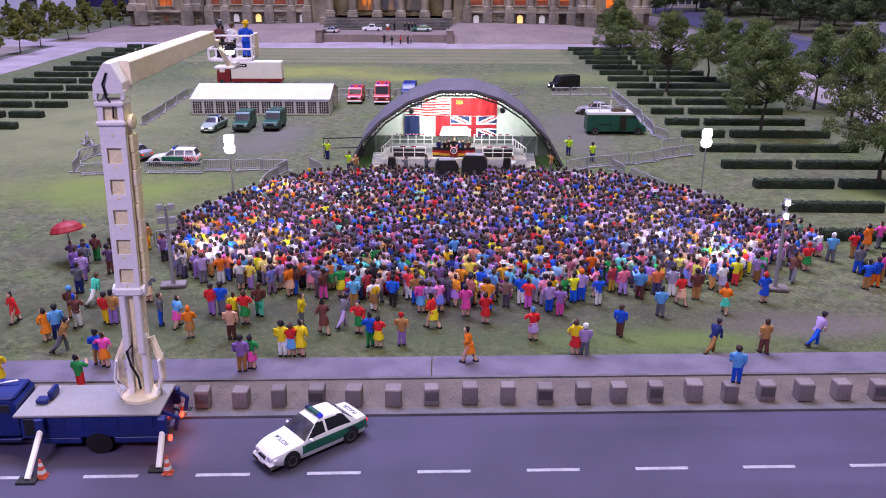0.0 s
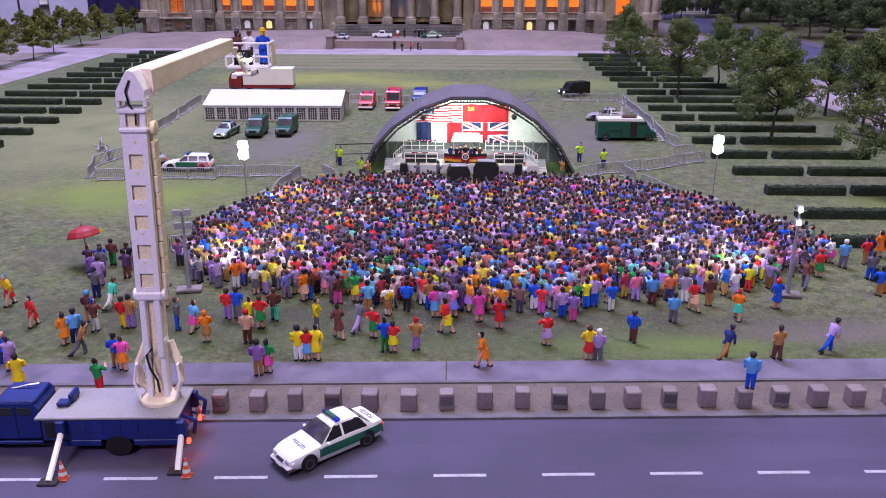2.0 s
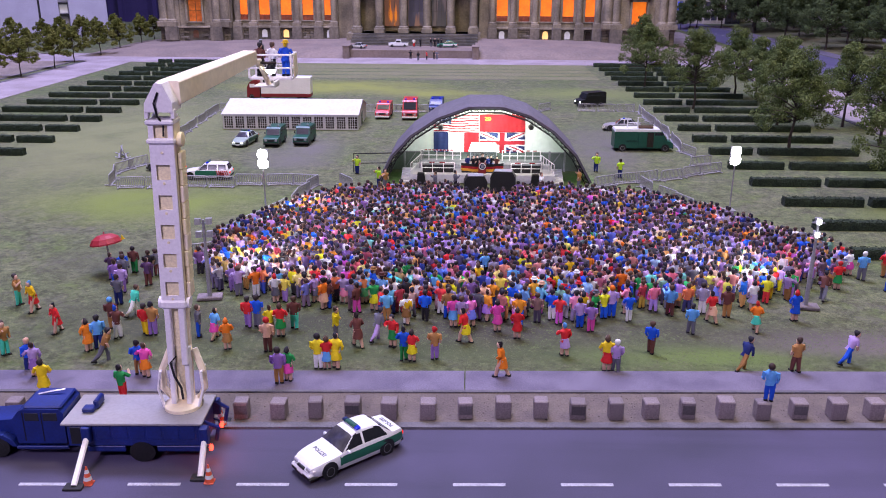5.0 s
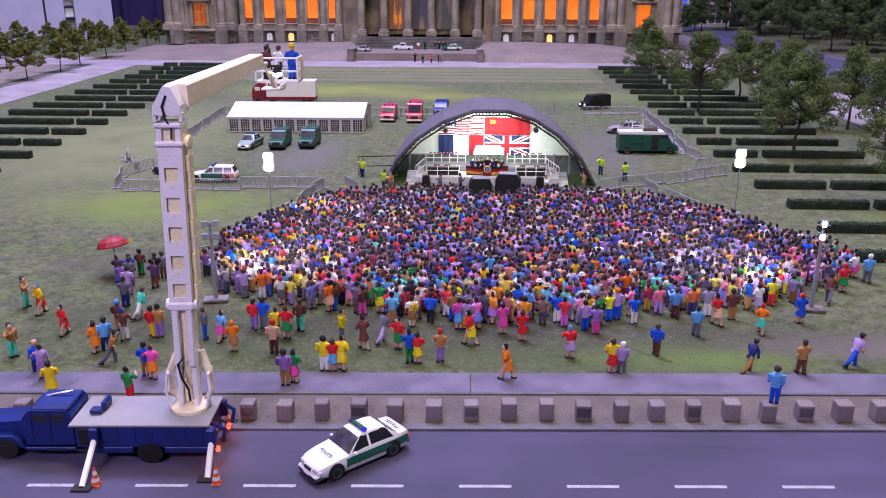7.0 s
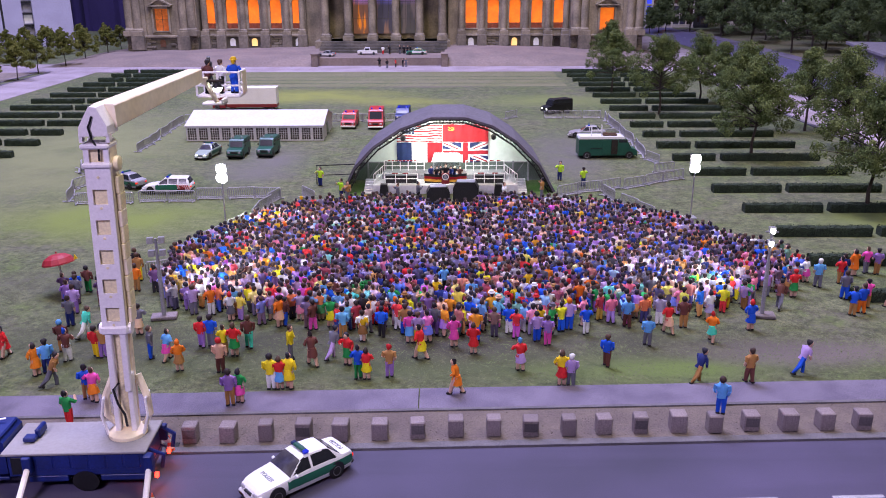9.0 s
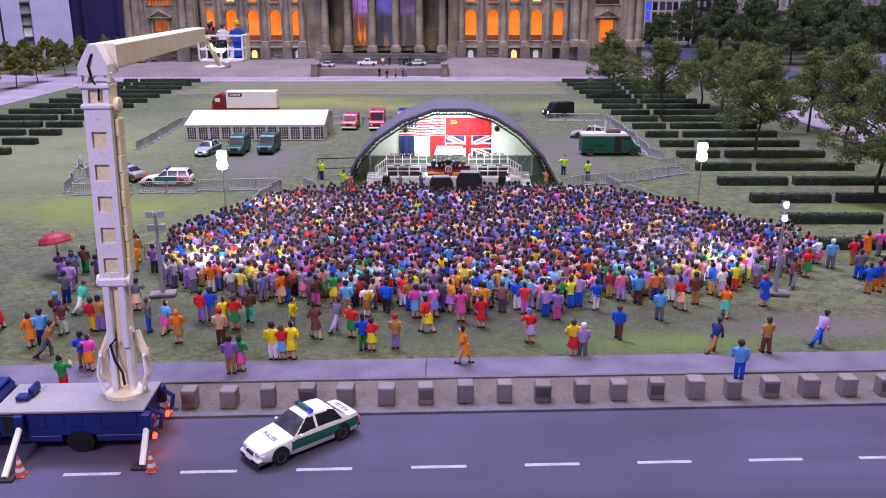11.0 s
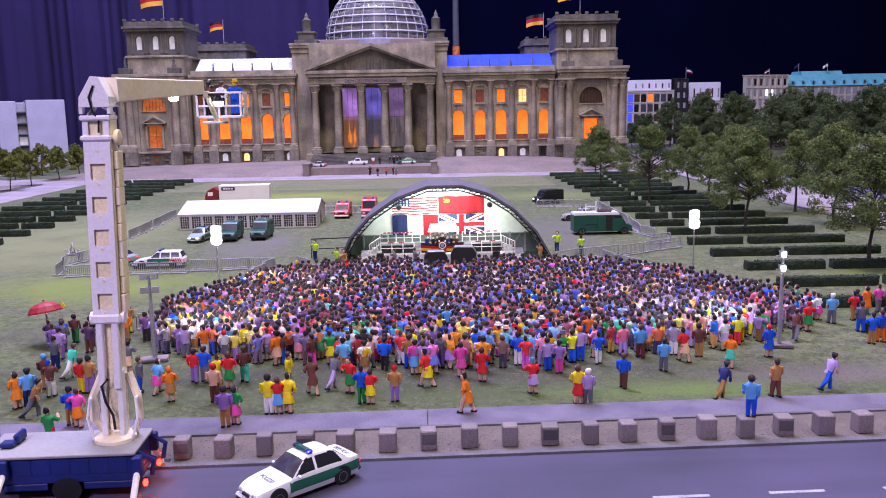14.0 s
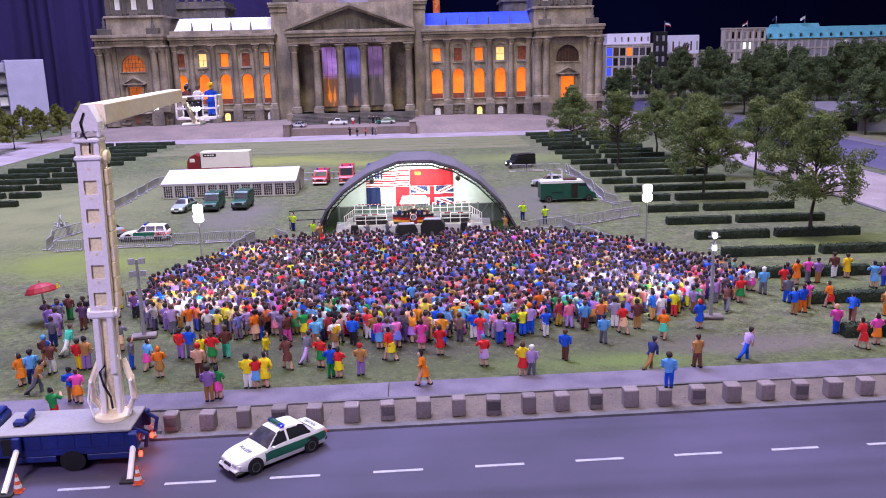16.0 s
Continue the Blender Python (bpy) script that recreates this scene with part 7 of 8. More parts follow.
van("fire_van", -12.95, 126.0, 268, "red fire service car with white bumper near the stage", 4.9, 2.15, 2.15, 1.2, RED, bumper=BONE, beacon=2, side=((-1.9, -0.6),))
van("fire_van", -8.95, 125.8, 271, "tall red fire service van with white bumper near the stage", 5.4, 2.25, 2.75, 0.7, RED, bumper=BONE, beacon=2, side=((-2.2, -0.4),), hood_z=1.3)
van("blue_van", -5.2, 131.5, 268, "dark blue van half hidden behind the stage roof", 5.2, 2.1, 2.0, 0.8, BLUE, beacon=2)
van("black_van", 19.8, 138.4, 206, "black van with lit headlamps beside the barriers", 4.9, 2.05, 2.3, 0.9, BLACK, lit=True, side=((-2.1, -1.0), (-0.9, 0.2)), rake=0.35)
van("police_van", 21.7, 104.2, 1, "bottle green police van with white roof and open side door", 7.3, 2.3, 2.65, 0.75, DARK_GREEN, roof=WHITE, side=(), slide=True, rake=0.7)
t = thing("pickup", -18.5, 218.2, TZ, 184, "small white pickup with open bed on the drive", "car", "cars on the drive")
part("body", Shape().prism([(-2.5, 0.4), (2.5, 0.4), (2.5, 0.95), (1.2, 1.1), (-2.5, 1.1)][::-1], -0.95, 0.95), WHITE, t)
part("cab", Shape().prism([(1.1, 1.08), (0.6, 1.75), (-0.6, 1.75), (-0.75, 1.08)], -0.85, 0.85), WHITE, t)
part("windscreen", Shape().prism([(1.12, 1.14), (0.68, 1.7), (0.62, 1.7), (1.04, 1.14)], -0.75, 0.75), TINT, t)
part("side_window", Shape().box(-0.55, -0.88, 1.15, 0.65, 0.88, 1.62, 0.02), TINT, t)
part("bed", Shape().box(-2.4, -0.8, 1.09, -0.9, 0.8, 1.12, 0.01), BLACK, t, "dark open bed")
for q in (1.6, -1.6):
    for sy in (-1, 1):
        wheel(t, q, sy * 0.85, 0.38, 0.22, GREY, sy)


def build_semi():
    size = 0.87
    t = thing("articulated_lorry", -32.6, 143.0, 0, 1.5, "articulated lorry with red cab and white trailer on the lawn", "lorry")
    part("trailer", Shape().box(-3.4, -1.4, 1.05, 6.3, 1.4, 4.3, 0.06), BONE, t, "plain white box trailer")
    part("skirt", Shape().box(-3.4, -1.45, 0.5, 6.3, 1.45, 1.15, 0.04), MAROON, t, "dark red side skirt")
    cab = part("cab", Shape().prism([(-6.2, 0.4), (-3.7, 0.4), (-3.7, 3.4), (-4.5, 3.9), (-5.6, 3.3), (-6.15, 2.2)], -1.25, 1.25), MAROON, t, "dark red cab")
    part("windscreen", Shape().prism([(-6.22, 2.25), (-6.1, 2.25), (-5.65, 3.15), (-5.77, 3.15)], -1.05, 1.05), TINT, cab)
    part("side_window", Shape().box(-5.6, -1.28, 2.3, -4.6, -1.2, 3.0, 0.02), BONE, cab)
    part("sign", Shape().box(-2.9, -1.43, 3.3, -0.3, -1.405, 3.95, 0.01), BLACK, t, "dark sign plate with pale lettering bars")
    for k in range(4):
        part("lettering_bar", Shape().box(-2.6 + 0.52 * k, -1.445, 3.5, -2.2 + 0.52 * k, -1.432, 3.75), BONE, t)
    for q in (-5.3, -2.4, 4.0, 5.2):
        for sy in (-1, 1):
            wheel(t, q, sy * 1.15, 0.5, 0.3, GREY, sy)
    t.scale = (size, size, size)


build_semi()


def build_crane_truck():
    """The blue truck with its deck, outriggers and the cream boom with the camera basket."""
    t = thing("crane_truck", -15.25, 34.3, 0, 2.4, "blue long-nosed crane truck with grey deck and cream lifting boom", "truck")

    def body(name, s, m, parent=None, label="", smooth=False):
        s.v = [(x, y * 0.83, z * 0.87) for x, y, z in s.v]
        return part(name, s, m, parent, label, smooth)

    body("deck", Shape().box(-3.25, -1.85, 2.26, 3.2, 1.5, 2.4, 0.03), mat("deck_grey", (0.30, 0.28, 0.28), 0.7, other=(0.32, 0.31, 0.33), var=0.06, grain=700, broad=40, bump=0.03), t, "worn grey deck plate")
    body("superstructure", Shape().box(-3.05, -1.68, 0.96, 3.05, 1.38, 2.26, 0.05), BLUE, t)
    for x0, x1 in ((-2.2, -0.45), (1.0, 3.05)):
        body("side_skirt", Shape().box(x0, -1.68, 0.62, x1, 1.38, 0.955, 0.03), BLUE, t)
    body("chassis", Shape().box(-2.9, -0.9, 0.45, 3.0, 0.9, 0.61, 0.04), BLACK, t)
    for k in range(6):
        x0 = -1.75 + 0.78 * k
        body("locker_door", Shape().box(x0, -1.71, 1.38, x0 + 0.7, -1.66, 2.2, 0.02), BLUE, t)
    body("recess", Shape().box(-2.9, -1.7, 1.1, -2.2, -1.64, 2.1, 0.02), BLACK, t, "dark outrigger recess")
    cab = body("cab", Shape().prism([(-5.55, 0.85), (-3.3, 0.85), (-3.3, 2.66), (-3.5, 2.9), (-5.1, 2.92), (-5.4, 2.74), (-5.75, 2.15)], -1.2, 1.2), BLUE, t, "blue double cab")
    body("cab_roof", Shape().box(-5.15, -1.12, 2.88, -3.4, 1.12, 3.03, 0.07), BLUE, cab)
    body("windscreen", Shape().prism([(-5.77, 2.2), (-5.68, 2.2), (-5.36, 2.7), (-5.45, 2.7)], -1.0, 1.0), TINT, cab)
    for x0, x1 in ((-5.1, -4.45), (-4.25, -3.6)):
        for sy in (-1, 1):
            body("side_window", Shape().box(x0, sy * 1.2 - 0.03, 2.22, x1, sy * 1.2 + 0.03, 2.68, 0.02), TINT, cab)
            body("door_seam", Shape().box(x0 - 0.1, sy * 1.2 - 0.02, 1.0, x0 - 0.06, sy * 1.2 + 0.02, 2.72), BLACK, cab)
    hood = body("bonnet", Shape().prism([(-8.0, 0.9), (-5.6, 0.9), (-5.6, 2.15), (-7.6, 1.95), (-8.0, 1.6)], -0.85, 0.85), BLUE, t, "long rounded blue bonnet")
    for sy in (-1, 1):
        body("mudguard", Shape().prism([(-7.6, 0.75), (-7.45, 1.15), (-7.0, 1.42), (-6.2, 1.42), (-5.75, 1.1), (-5.6, 0.75), (-5.8, 0.75), (-6.0, 1.0), (-6.3, 1.25), (-6.9, 1.25), (-7.25, 1.05), (-7.4, 0.75)], min(sy * 0.8, sy * 1.35), max(sy * 0.8, sy * 1.35)), BLUE, t)
        body("running_board", Shape().box(-5.6, min(sy * 1.2, sy * 1.4), 0.62, -3.2, max(sy * 1.2, sy * 1.4), 0.78, 0.03), BLUE, t)
        wheel(t, -6.55, sy * 0.88, 0.54, 0.34, BLACK, sy)
        wheel(t, 0.32, sy * 1.1 - 0.1, 0.52, 0.42, BLACK, sy)
        body("wheel_arch", Shape().lathe([(0.6, -0.03), (0.6, 0.03)], (0.32, sy * 1.53 - 0.15, 0.62), 18, axis="y"), BLACK, t)
    body("ladder_rack", Shape().tube([(-4.9, 0.3, 3.05), (-4.2, 0.4, 3.2), (-3.7, 0.5, 3.25)], 0.06, 5), SILVER, cab)
    for x, y, dx, reach in ((-2.1, -1.95, 0.0, 2.2), (3.3, -2.05, 0.0, 1.25), (-2.55, 1.4, -0.2, 1.25), (3.2, 1.4, 0.1, 1.25)):
        sy = -1 if y < 0 else 1
        leg = body("outrigger", Shape().tube([(x, y * 0.9, 1.7), (x - dx, y + sy * reach, 0.12)], 0.14, 8), BONE, t, "pale outrigger leg", True)
        body("sleeve", Shape().box(x - 0.2, min(y * 0.8, y * 1.05), 1.3, x + 0.2, max(y * 0.8, y * 1.05), 2.25, 0.05), BLUE, leg)
        body("pad", Shape().box(x - dx - 0.42, y + sy * reach - 0.32, 0, x - dx + 0.42, y + sy * reach + 0.32, 0.12, 0.03), RUBBER, leg, "black ground pad")
    body("rear_frame", Shape().tube([(3.1, -1.2, 2.2), (3.75, -1.0, 1.7), (3.6, -0.9, 0.9)], 0.11, 6).tube([(3.1, 1.2, 2.2), (3.75, 1.2, 1.7), (3.6, 1.2, 0.9)], 0.11, 6), BLUE, t)
    for y in (-1.33, 1.12):
        lamp_box = body("tail_light", Shape().lathe([(0.06, -0.1), (0.17, -0.05), (0.17, 0.06), (0.05, 0.1)], (3.42, y, 0.68), 12, axis="x"), RED_LAMP, t, "glowing red warning lamp", True)
        body("bracket", Shape().tube([(3.0, y, 1.1), (3.3, y, 0.95), (3.36, y, 0.7)], 0.06, 5), BLUE, lamp_box)
    body("winch", Shape().box(-2.6, -0.75, 2.44, -2.05, -0.2, 2.7, 0.05).box(-2.2, -0.3, 2.44, -1.95, 0.7, 2.95, 0.08), BLUE, t, "blue winch on the deck")
    mx, my = 1.92, 0.25
    turret = part("turret", Shape().lathe([(0.87, 2.08), (0.87, 2.24), (0.76, 2.3)], (mx, my - 0.1, 0), 24), CREAM, t, "round cream turret", True)

    def lean(s):
        s.v = [(x + 0.03 * (z - 2.1), y, z) for x, y, z in s.v]
        return s

    for sx in (-1, 1):
        part("beam", lean(Shape().box(mx + sx * 0.32 - 0.14, my - 0.5, 4.4, mx + sx * 0.32 + 0.14, my - 0.2, 7.3, 0.04)), BONE, turret, "off-white upper beam")
        part("beam", lean(Shape().box(mx + sx * 0.36 - 0.12, my - 0.35, 2.28, mx + sx * 0.36 + 0.12, my + 0.1, 5.2, 0.04)), BONE, turret, "off-white lower beam")
        part("beam", lean(Shape().box(mx + sx * 0.34 - 0.1, my + 0.2, 2.28, mx + sx * 0.34 + 0.1, my + 0.45, 7.3, 0.04)), CREAM, turret, "cream rear beam")
        part("brace", lean(Shape().tube([(mx + sx * 0.6, my + 0.45, 2.2), (mx + sx * 0.98, my + 0.2, 2.9), (mx + sx * 0.95, my + 0.1, 3.9), (mx + sx * 0.55, my + 0.3, 4.9)], 0.17, 6)), CREAM, turret)
        part("handrail", lean(Shape().tube([(mx + sx * 0.8, my - 0.4, 2.2), (mx + sx * 1.05, my - 0.35, 3.1), (mx + sx * 0.95, my - 0.2, 3.9), (mx + sx * 0.95, my + 0.4, 4.0), (mx + sx * 0.75, my + 0.5, 2.2)], 0.07, 5)), BONE, turret)
    part("ram", lean(Shape().tube([(mx, my, 2.5), (mx, my, 7.6)], 0.24, 10)), YELLOWED, turret, "yellowed hydraulic ram", True)
    part("hose", Shape().tube([(mx + 0.05, my - 0.55, 4.9), (mx - 0.22, my - 0.62, 4.6), (mx - 0.1, my - 0.62, 3.9), (mx + 0.15, my - 0.6, 3.3), (mx + 0.15, my - 0.5, 2.66)], 0.055, 6), BLACK, turret, "black hose")
    part("pivot", lean(Shape().box(mx - 0.6, my - 0.58, 7.25, mx + 0.6, my + 0.5, 7.65, 0.08).lathe([(0.27, -0.7), (0.27, 0.7)], (mx, my - 0.2, 7.45), 12, axis="x")), BONE, turret)
    f0, f1 = my - 0.5, my - 0.42
    zs = [7.6]
    for k in range(5):
        zs += [7.87 + 1.335 * k, 8.53 + 1.335 * k]
    zs += [14.7, 15.02, 15.6, 15.8]
    mast = Shape().plate([mx - 0.52, mx - 0.3, mx + 0.3, mx + 0.52], zs, {(1, 1 + 2 * k) for k in range(5)} | {(1, 12)}, f0, f1)
    part("mast_front", lean(mast), BONE, turret, "off-white mast plate with square holes")
    for x0 in (mx - 0.53, mx + 0.46):
        part("mast_side", lean(Shape().box(x0, my - 0.415, 7.6, x0 + 0.08, my + 0.45, 15.8)), CREAM, turret, "cream mast side plate")
    part("mast_back", lean(Shape().box(mx - 0.46, my - 0.38, 7.6, mx + 0.46, my + 0.45, 15.7)), YELLOWED, turret, "yellowed inner plate seen through the holes")
    for k in range(9):
        part("rib", lean(Shape().box(mx + 0.56, my - 0.25 + 0.04 * (k % 2), 7.7 + 0.74 * k, mx + 0.74, my + 0.42, 8.425 + 0.74 * k, 0.03)), YELLOWED if k % 3 else CREAM, turret, "yellowed rib along the mast")
    part("knuckle", lean(Shape().lathe([(0.26, 0.0), (0.32, 0.1), (0.32, 0.24), (0.16, 0.3)], (mx + 0.55, my - 0.05, 14.9), 12, axis="x")), YELLOWED, turret, "", True)
    for k in range(6):
        part("rivet", lean(Shape().lathe([(0.06, -0.53), (0.06, -0.5)], (mx, my, 7.72 + 1.335 * k), 8, axis="y")), YELLOWED, turret)
    for zc in (14.78, 15.58):
        part("collar", lean(Shape().box(mx - 0.62, my - 0.6, zc, mx + 0.58, my + 0.5, zc + 0.22, 0.06)), BONE, turret)
    head = Shape().prism([(mx - 0.6, 16.12), (mx + 0.58, 16.12), (mx + 0.58, 16.52), (mx + 0.2, 17.3), (mx - 0.1, 17.33), (mx - 0.58, 16.5)], my - 0.55, my + 0.7)
    for sx in (-1, 1):
        head.prism([(my - 0.5, 15.85), (my - 0.3, 15.85), (my - 0.1, 16.2), (my - 0.5, 16.2)], mx + sx * 0.55 - 0.07, mx + sx * 0.55 + 0.07, "x")
        head.tube([(mx + sx * 0.5, my + 0.3, 15.8), (mx + sx * 0.12, my + 0.1, 16.2)], 0.1, 5)
    part("mast_head", lean(head), BONE, turret, "off-white bevelled mast head")
    part("hose", lean(Shape().tube([(mx + 0.02, my - 0.58, 16.95), (mx - 0.16, my - 0.62, 16.5), (mx - 0.05, my - 0.6, 15.95), (mx + 0.15, my - 0.52, 15.6), (mx + 0.12, my - 0.5, 15.1)], 0.045, 5)), BLACK, turret, "black hose")
    arm_a, arm_b = Vector((mx + 0.62, my + 0.4, 16.8)), Vector((3.78, 11.5, 17.17))
    d = (arm_b - arm_a).normalized()
    side = d.cross(Vector((0, 0, 1))).normalized()
    up = side.cross(d)

    def girder(u0, u1, w0, w1, h0, h1):
        vs = []
        for u, w, h in ((u0, w0, h0), (u1, w1, h1)):
            c = arm_a.lerp(arm_b, u)
            b = 0.12
            for sa, sb in ((-1, -1 + b), (-1, 1 - b), (-1 + b, 1), (1 - b, 1), (1, 1 - b), (1, -1 + b), (1 - b, -1), (-1 + b, -1)):
                vs.append(c + side * w * sa + up * h * sb)
        return Shape().add(vs, [(i, (i + 1) % 8, (i + 1) % 8 + 8, i + 8) for i in range(8)] + [tuple(range(8))[::-1], tuple(range(8, 16))])

    arm = part("arm", girder(0.0, 0.99, 0.5, 0.38, 0.5, 0.36), CREAM, turret, "tapered cream box arm")
    return t


crane = build_crane_truck()


def build_basket():
    """The camera crew's basket, hung from the arm's end."""
    t = thing("camera_basket", -11.7, 50.0, 15.5, 0, "off-white work basket with railings at the end of the boom", "basket")
    w, d, h = 1.25, 0.8, 1.45
    part("floor", Shape().box(-w, -d, 0, w, d, 0.16, 0.03), BONE, t)
    for sx, sy in ((-1, -1), (1, -1), (1, 1), (-1, 1), (0, -1), (0, 1)):
        part("post", Shape().box(sx * w - 0.055, sy * d - 0.055, 0.1, sx * w + 0.055, sy * d + 0.055, h, 0.02), BONE, t)
    for z in (0.7, h):
        part("rail", Shape().box(-w, -d - 0.05, z - 0.05, w, -d + 0.05, z + 0.05, 0.02), BONE, t)
        part("rail", Shape().box(-w, d - 0.05, z - 0.05, w, d + 0.05, z + 0.05, 0.02), BONE, t)
        for sx in (-1, 1):
            part("rail", Shape().box(sx * w - 0.05, -d, z - 0.05, sx * w + 0.05, d, z + 0.05, 0.02), BONE, t)
    part("side_panel", Shape().box(w - 0.02, -d * 0.2, 0.15, w + 0.06, d, h, 0.03), CREAM, t, "cream side panel")
    part("strut", Shape().box(-0.14, -3.6, 1.1, 0.14, -3.2, 1.5, 0.04).tube([(0.0, -3.4, 1.35), (0.0, -1.3, -0.18)], 0.16, 6), CREAM, t, "yellowed strut to the arm")
    part("bracket", Shape().box(-0.75, -1.75, -0.3, 0.5, -0.75, -0.16, 0.04).box(0.36, -1.75, -0.3, 0.5, -0.75, 0.05, 0.03), BONE, t, "flat white bracket under the floor")
    part("pivot_bar", Shape().tube([(-0.5, -3.5, 1.3), (1.0, -3.5, 1.3)], 0.08, 6), BARK, t)
    arm = part("lamp_arm", Shape().tube([(-1.15, -5.5, 1.55), (-0.5, -5.7, 1.75)], 0.06, 5), BLACK, t)
    for x, y, z in ((0.62, -3.3, 0.85), (-1.15, -5.5, 1.1)):
        l = part("lamp", Shape().lathe([(0.06, 0.5), (0.1, 0.4), (0.22, 0.22), (0.3, 0.08)], (x, y, z), 12), BLACK, t, "black work lamp", True)
        part("bulb", Shape().lathe([(0.26, 0.08), (0.28, 0.0), (0.22, -0.12), (0.05, -0.18)], (x, y, z), 12), BULB, l, "glaring white lamp", True)


build_basket()
figurine(-12.45, 49.75, -10, "nk", 1, 15.66, 0.98, "painted plastic figurine in brown working a camera in the basket")
figurine(-11.75, 49.9, -20, "wk", 1, 15.66, 0.98, "painted plastic figurine in white shirt standing in the basket")
figurine(-10.95, 50.0, -10, "bby", 4, 15.66, 1.0, "painted plastic figurine in blue overalls standing in the basket")
t = thing("film_camera", -12.45, 50.4, 15.66, 10, "black film camera on a tripod in the basket", "camera")
for a in (0, 2.1, 4.2):
    part("leg", Shape().tube([(0, 0, 1.4), (0.3 * math.cos(a), 0.3 * math.sin(a), 0)], 0.04, 5), BLACK, t)
part("body", Shape().box(-0.16, -0.4, 1.4, 0.16, 0.35, 1.75, 0.04).lathe([(0.1, 0.35), (0.13, 0.6)], (0, 0, 1.57), 10, axis="y"), BLACK, t)
part("magazine", Shape().lathe([(0.2, -0.09), (0.2, 0.09)], (0, -0.15, 1.9), 14, axis="x"), BLACK, t, "", True)

# parasol stand
t = thing("parasol", -26.5, 57.6, 0, 0, "dark red parasol tilted over figures on the lawn", "parasol")
t.rotation_euler = (radians(-6), radians(-9), 0)
part("pole", Shape().tube([(0, 0, 0), (0, 0, 2.9)], 0.07, 6), BONE, t)
for k in range(12):
    a, b = 2 * PI * k / 12, 2 * PI * (k + 1) / 12
    s = Shape()
    for r0, z0, r1, z1 in ((0.0, 3.0, 0.6, 2.9), (0.6, 2.9, 0.95, 2.68), (0.95, 2.68, 1.14, 2.36), (1.14, 2.36, 1.15, 2.25)):
        s.add([(r0 * math.cos(a), r0 * math.sin(a), z0), (r1 * math.cos(a), r1 * math.sin(a), z1), (r1 * math.cos(b), r1 * math.sin(b), z1), (r0 * math.cos(b), r0 * math.sin(b), z0)], [(0, 1, 2, 3)] if r0 else [(0, 1, 2)])
    part("canopy_panel", s, PARASOL, t, "", True)
part("finial", Shape().lathe([(0.08, 3.03), (0.05, 3.15)], n=8), PARASOL, t)
part("pennant", Shape().prism([(1.18, 2.35), (1.5, 2.42), (1.3, 2.75)], -0.03, 0.03), YELLOW, t, "small yellow pennant")

# ---- hedges ----
def hedge(x0, x1, y, h=0.85, d=1.0):
    """A clipped hedge: an uneven core under a coat of small leaf flakes."""
    rng = random.Random(int(x0 * 31 + y * 7))
    L = x1 - x0
    s, nx = Shape(), max(4, int(L / 0.35))
    prof = [(-d / 2, 0), (-d / 2, h * 0.55), (-d / 2 + 0.08, h * 0.93), (0, h), (d / 2 - 0.08, h * 0.93), (d / 2, h * 0.55), (d / 2, 0)]
    vs = []
    for i in range(nx + 1):
        for p, q in prof:
            e = 0.06 if q > 0 else 0.02
            vs.append((-L / 2 + L * i / nx + rng.uniform(-0.05, 0.05), p + rng.uniform(-e, e), q + (rng.uniform(-e, e) if q > 0 else 0)))
    m = len(prof)
    fs = [(i * m + k, (i + 1) * m + k, (i + 1) * m + k + 1, i * m + k + 1) for i in range(nx) for k in range(m - 1)]
    fs += [tuple(range(m)), tuple(range(nx * m, nx * m + m))[::-1]]
    s.add(vs, fs)
    n = int(L * (90 if y < 130 else 30))
    for k in range(n):
        u = rng.random()
        side = rng.random()
        px = rng.uniform(-L / 2, L / 2)
        if side < 0.45:
            c = (px, -d / 2 + rng.uniform(-0.04, 0.02), rng.uniform(0.05, h))
        elif side < 0.9:
            c = (px, rng.uniform(-d / 2, d / 2), h + rng.uniform(-0.06, 0.02))
        else:
            c = (rng.choice((-L / 2, L / 2)), rng.uniform(-d / 2, d / 2), rng.uniform(0.05, h))
        r = rng.uniform(0.04, 0.075)
        a = Vector((rng.gauss(0, 1), rng.gauss(0, 1), rng.gauss(0, 1))).normalized() * r
        b = a.cross(Vector((rng.gauss(0, 1), rng.gauss(0, 1), rng.gauss(0, 1)))).normalized() * r
        c = Vector(c)
        s.add([c - a, c + b, c + a, c - b], [(0, 1, 2, 3)])
    single("hedge", s, HEDGE, (x0 + x1) / 2, y + d / 2, -0.02, rng.uniform(-0.4, 0.4), "long low clipped dark green hedge on the lawn", "hedge", "hedge rows beside the lawn")


for k in range(20):
    y = 47.8 + 7.68 * k
    left = 30.3 - 0.017 * (y - 60) if y > 86 else 30.6
    gap = 38.6 + (78 - y) * 0.145 if y < 123 else 34.3 + (y - 123) * 0.08
    gap = min(max(gap, 34.2), 40.9)
    if y < 60:
        left, gap = 30.4, 41.0
    hedge(left, gap - 0.4, y)
    hedge(gap + 0.4, 47.6, y)
for k in range(15):
    y = 89.0 + 7.55 * k
    gap = -58.6 - max(0, y - 119) * 0.137
    hedge(gap + 0.4, -53.4 - (y - 89) * 0.015, y)
    hedge(-72.4, gap - 0.4, y)


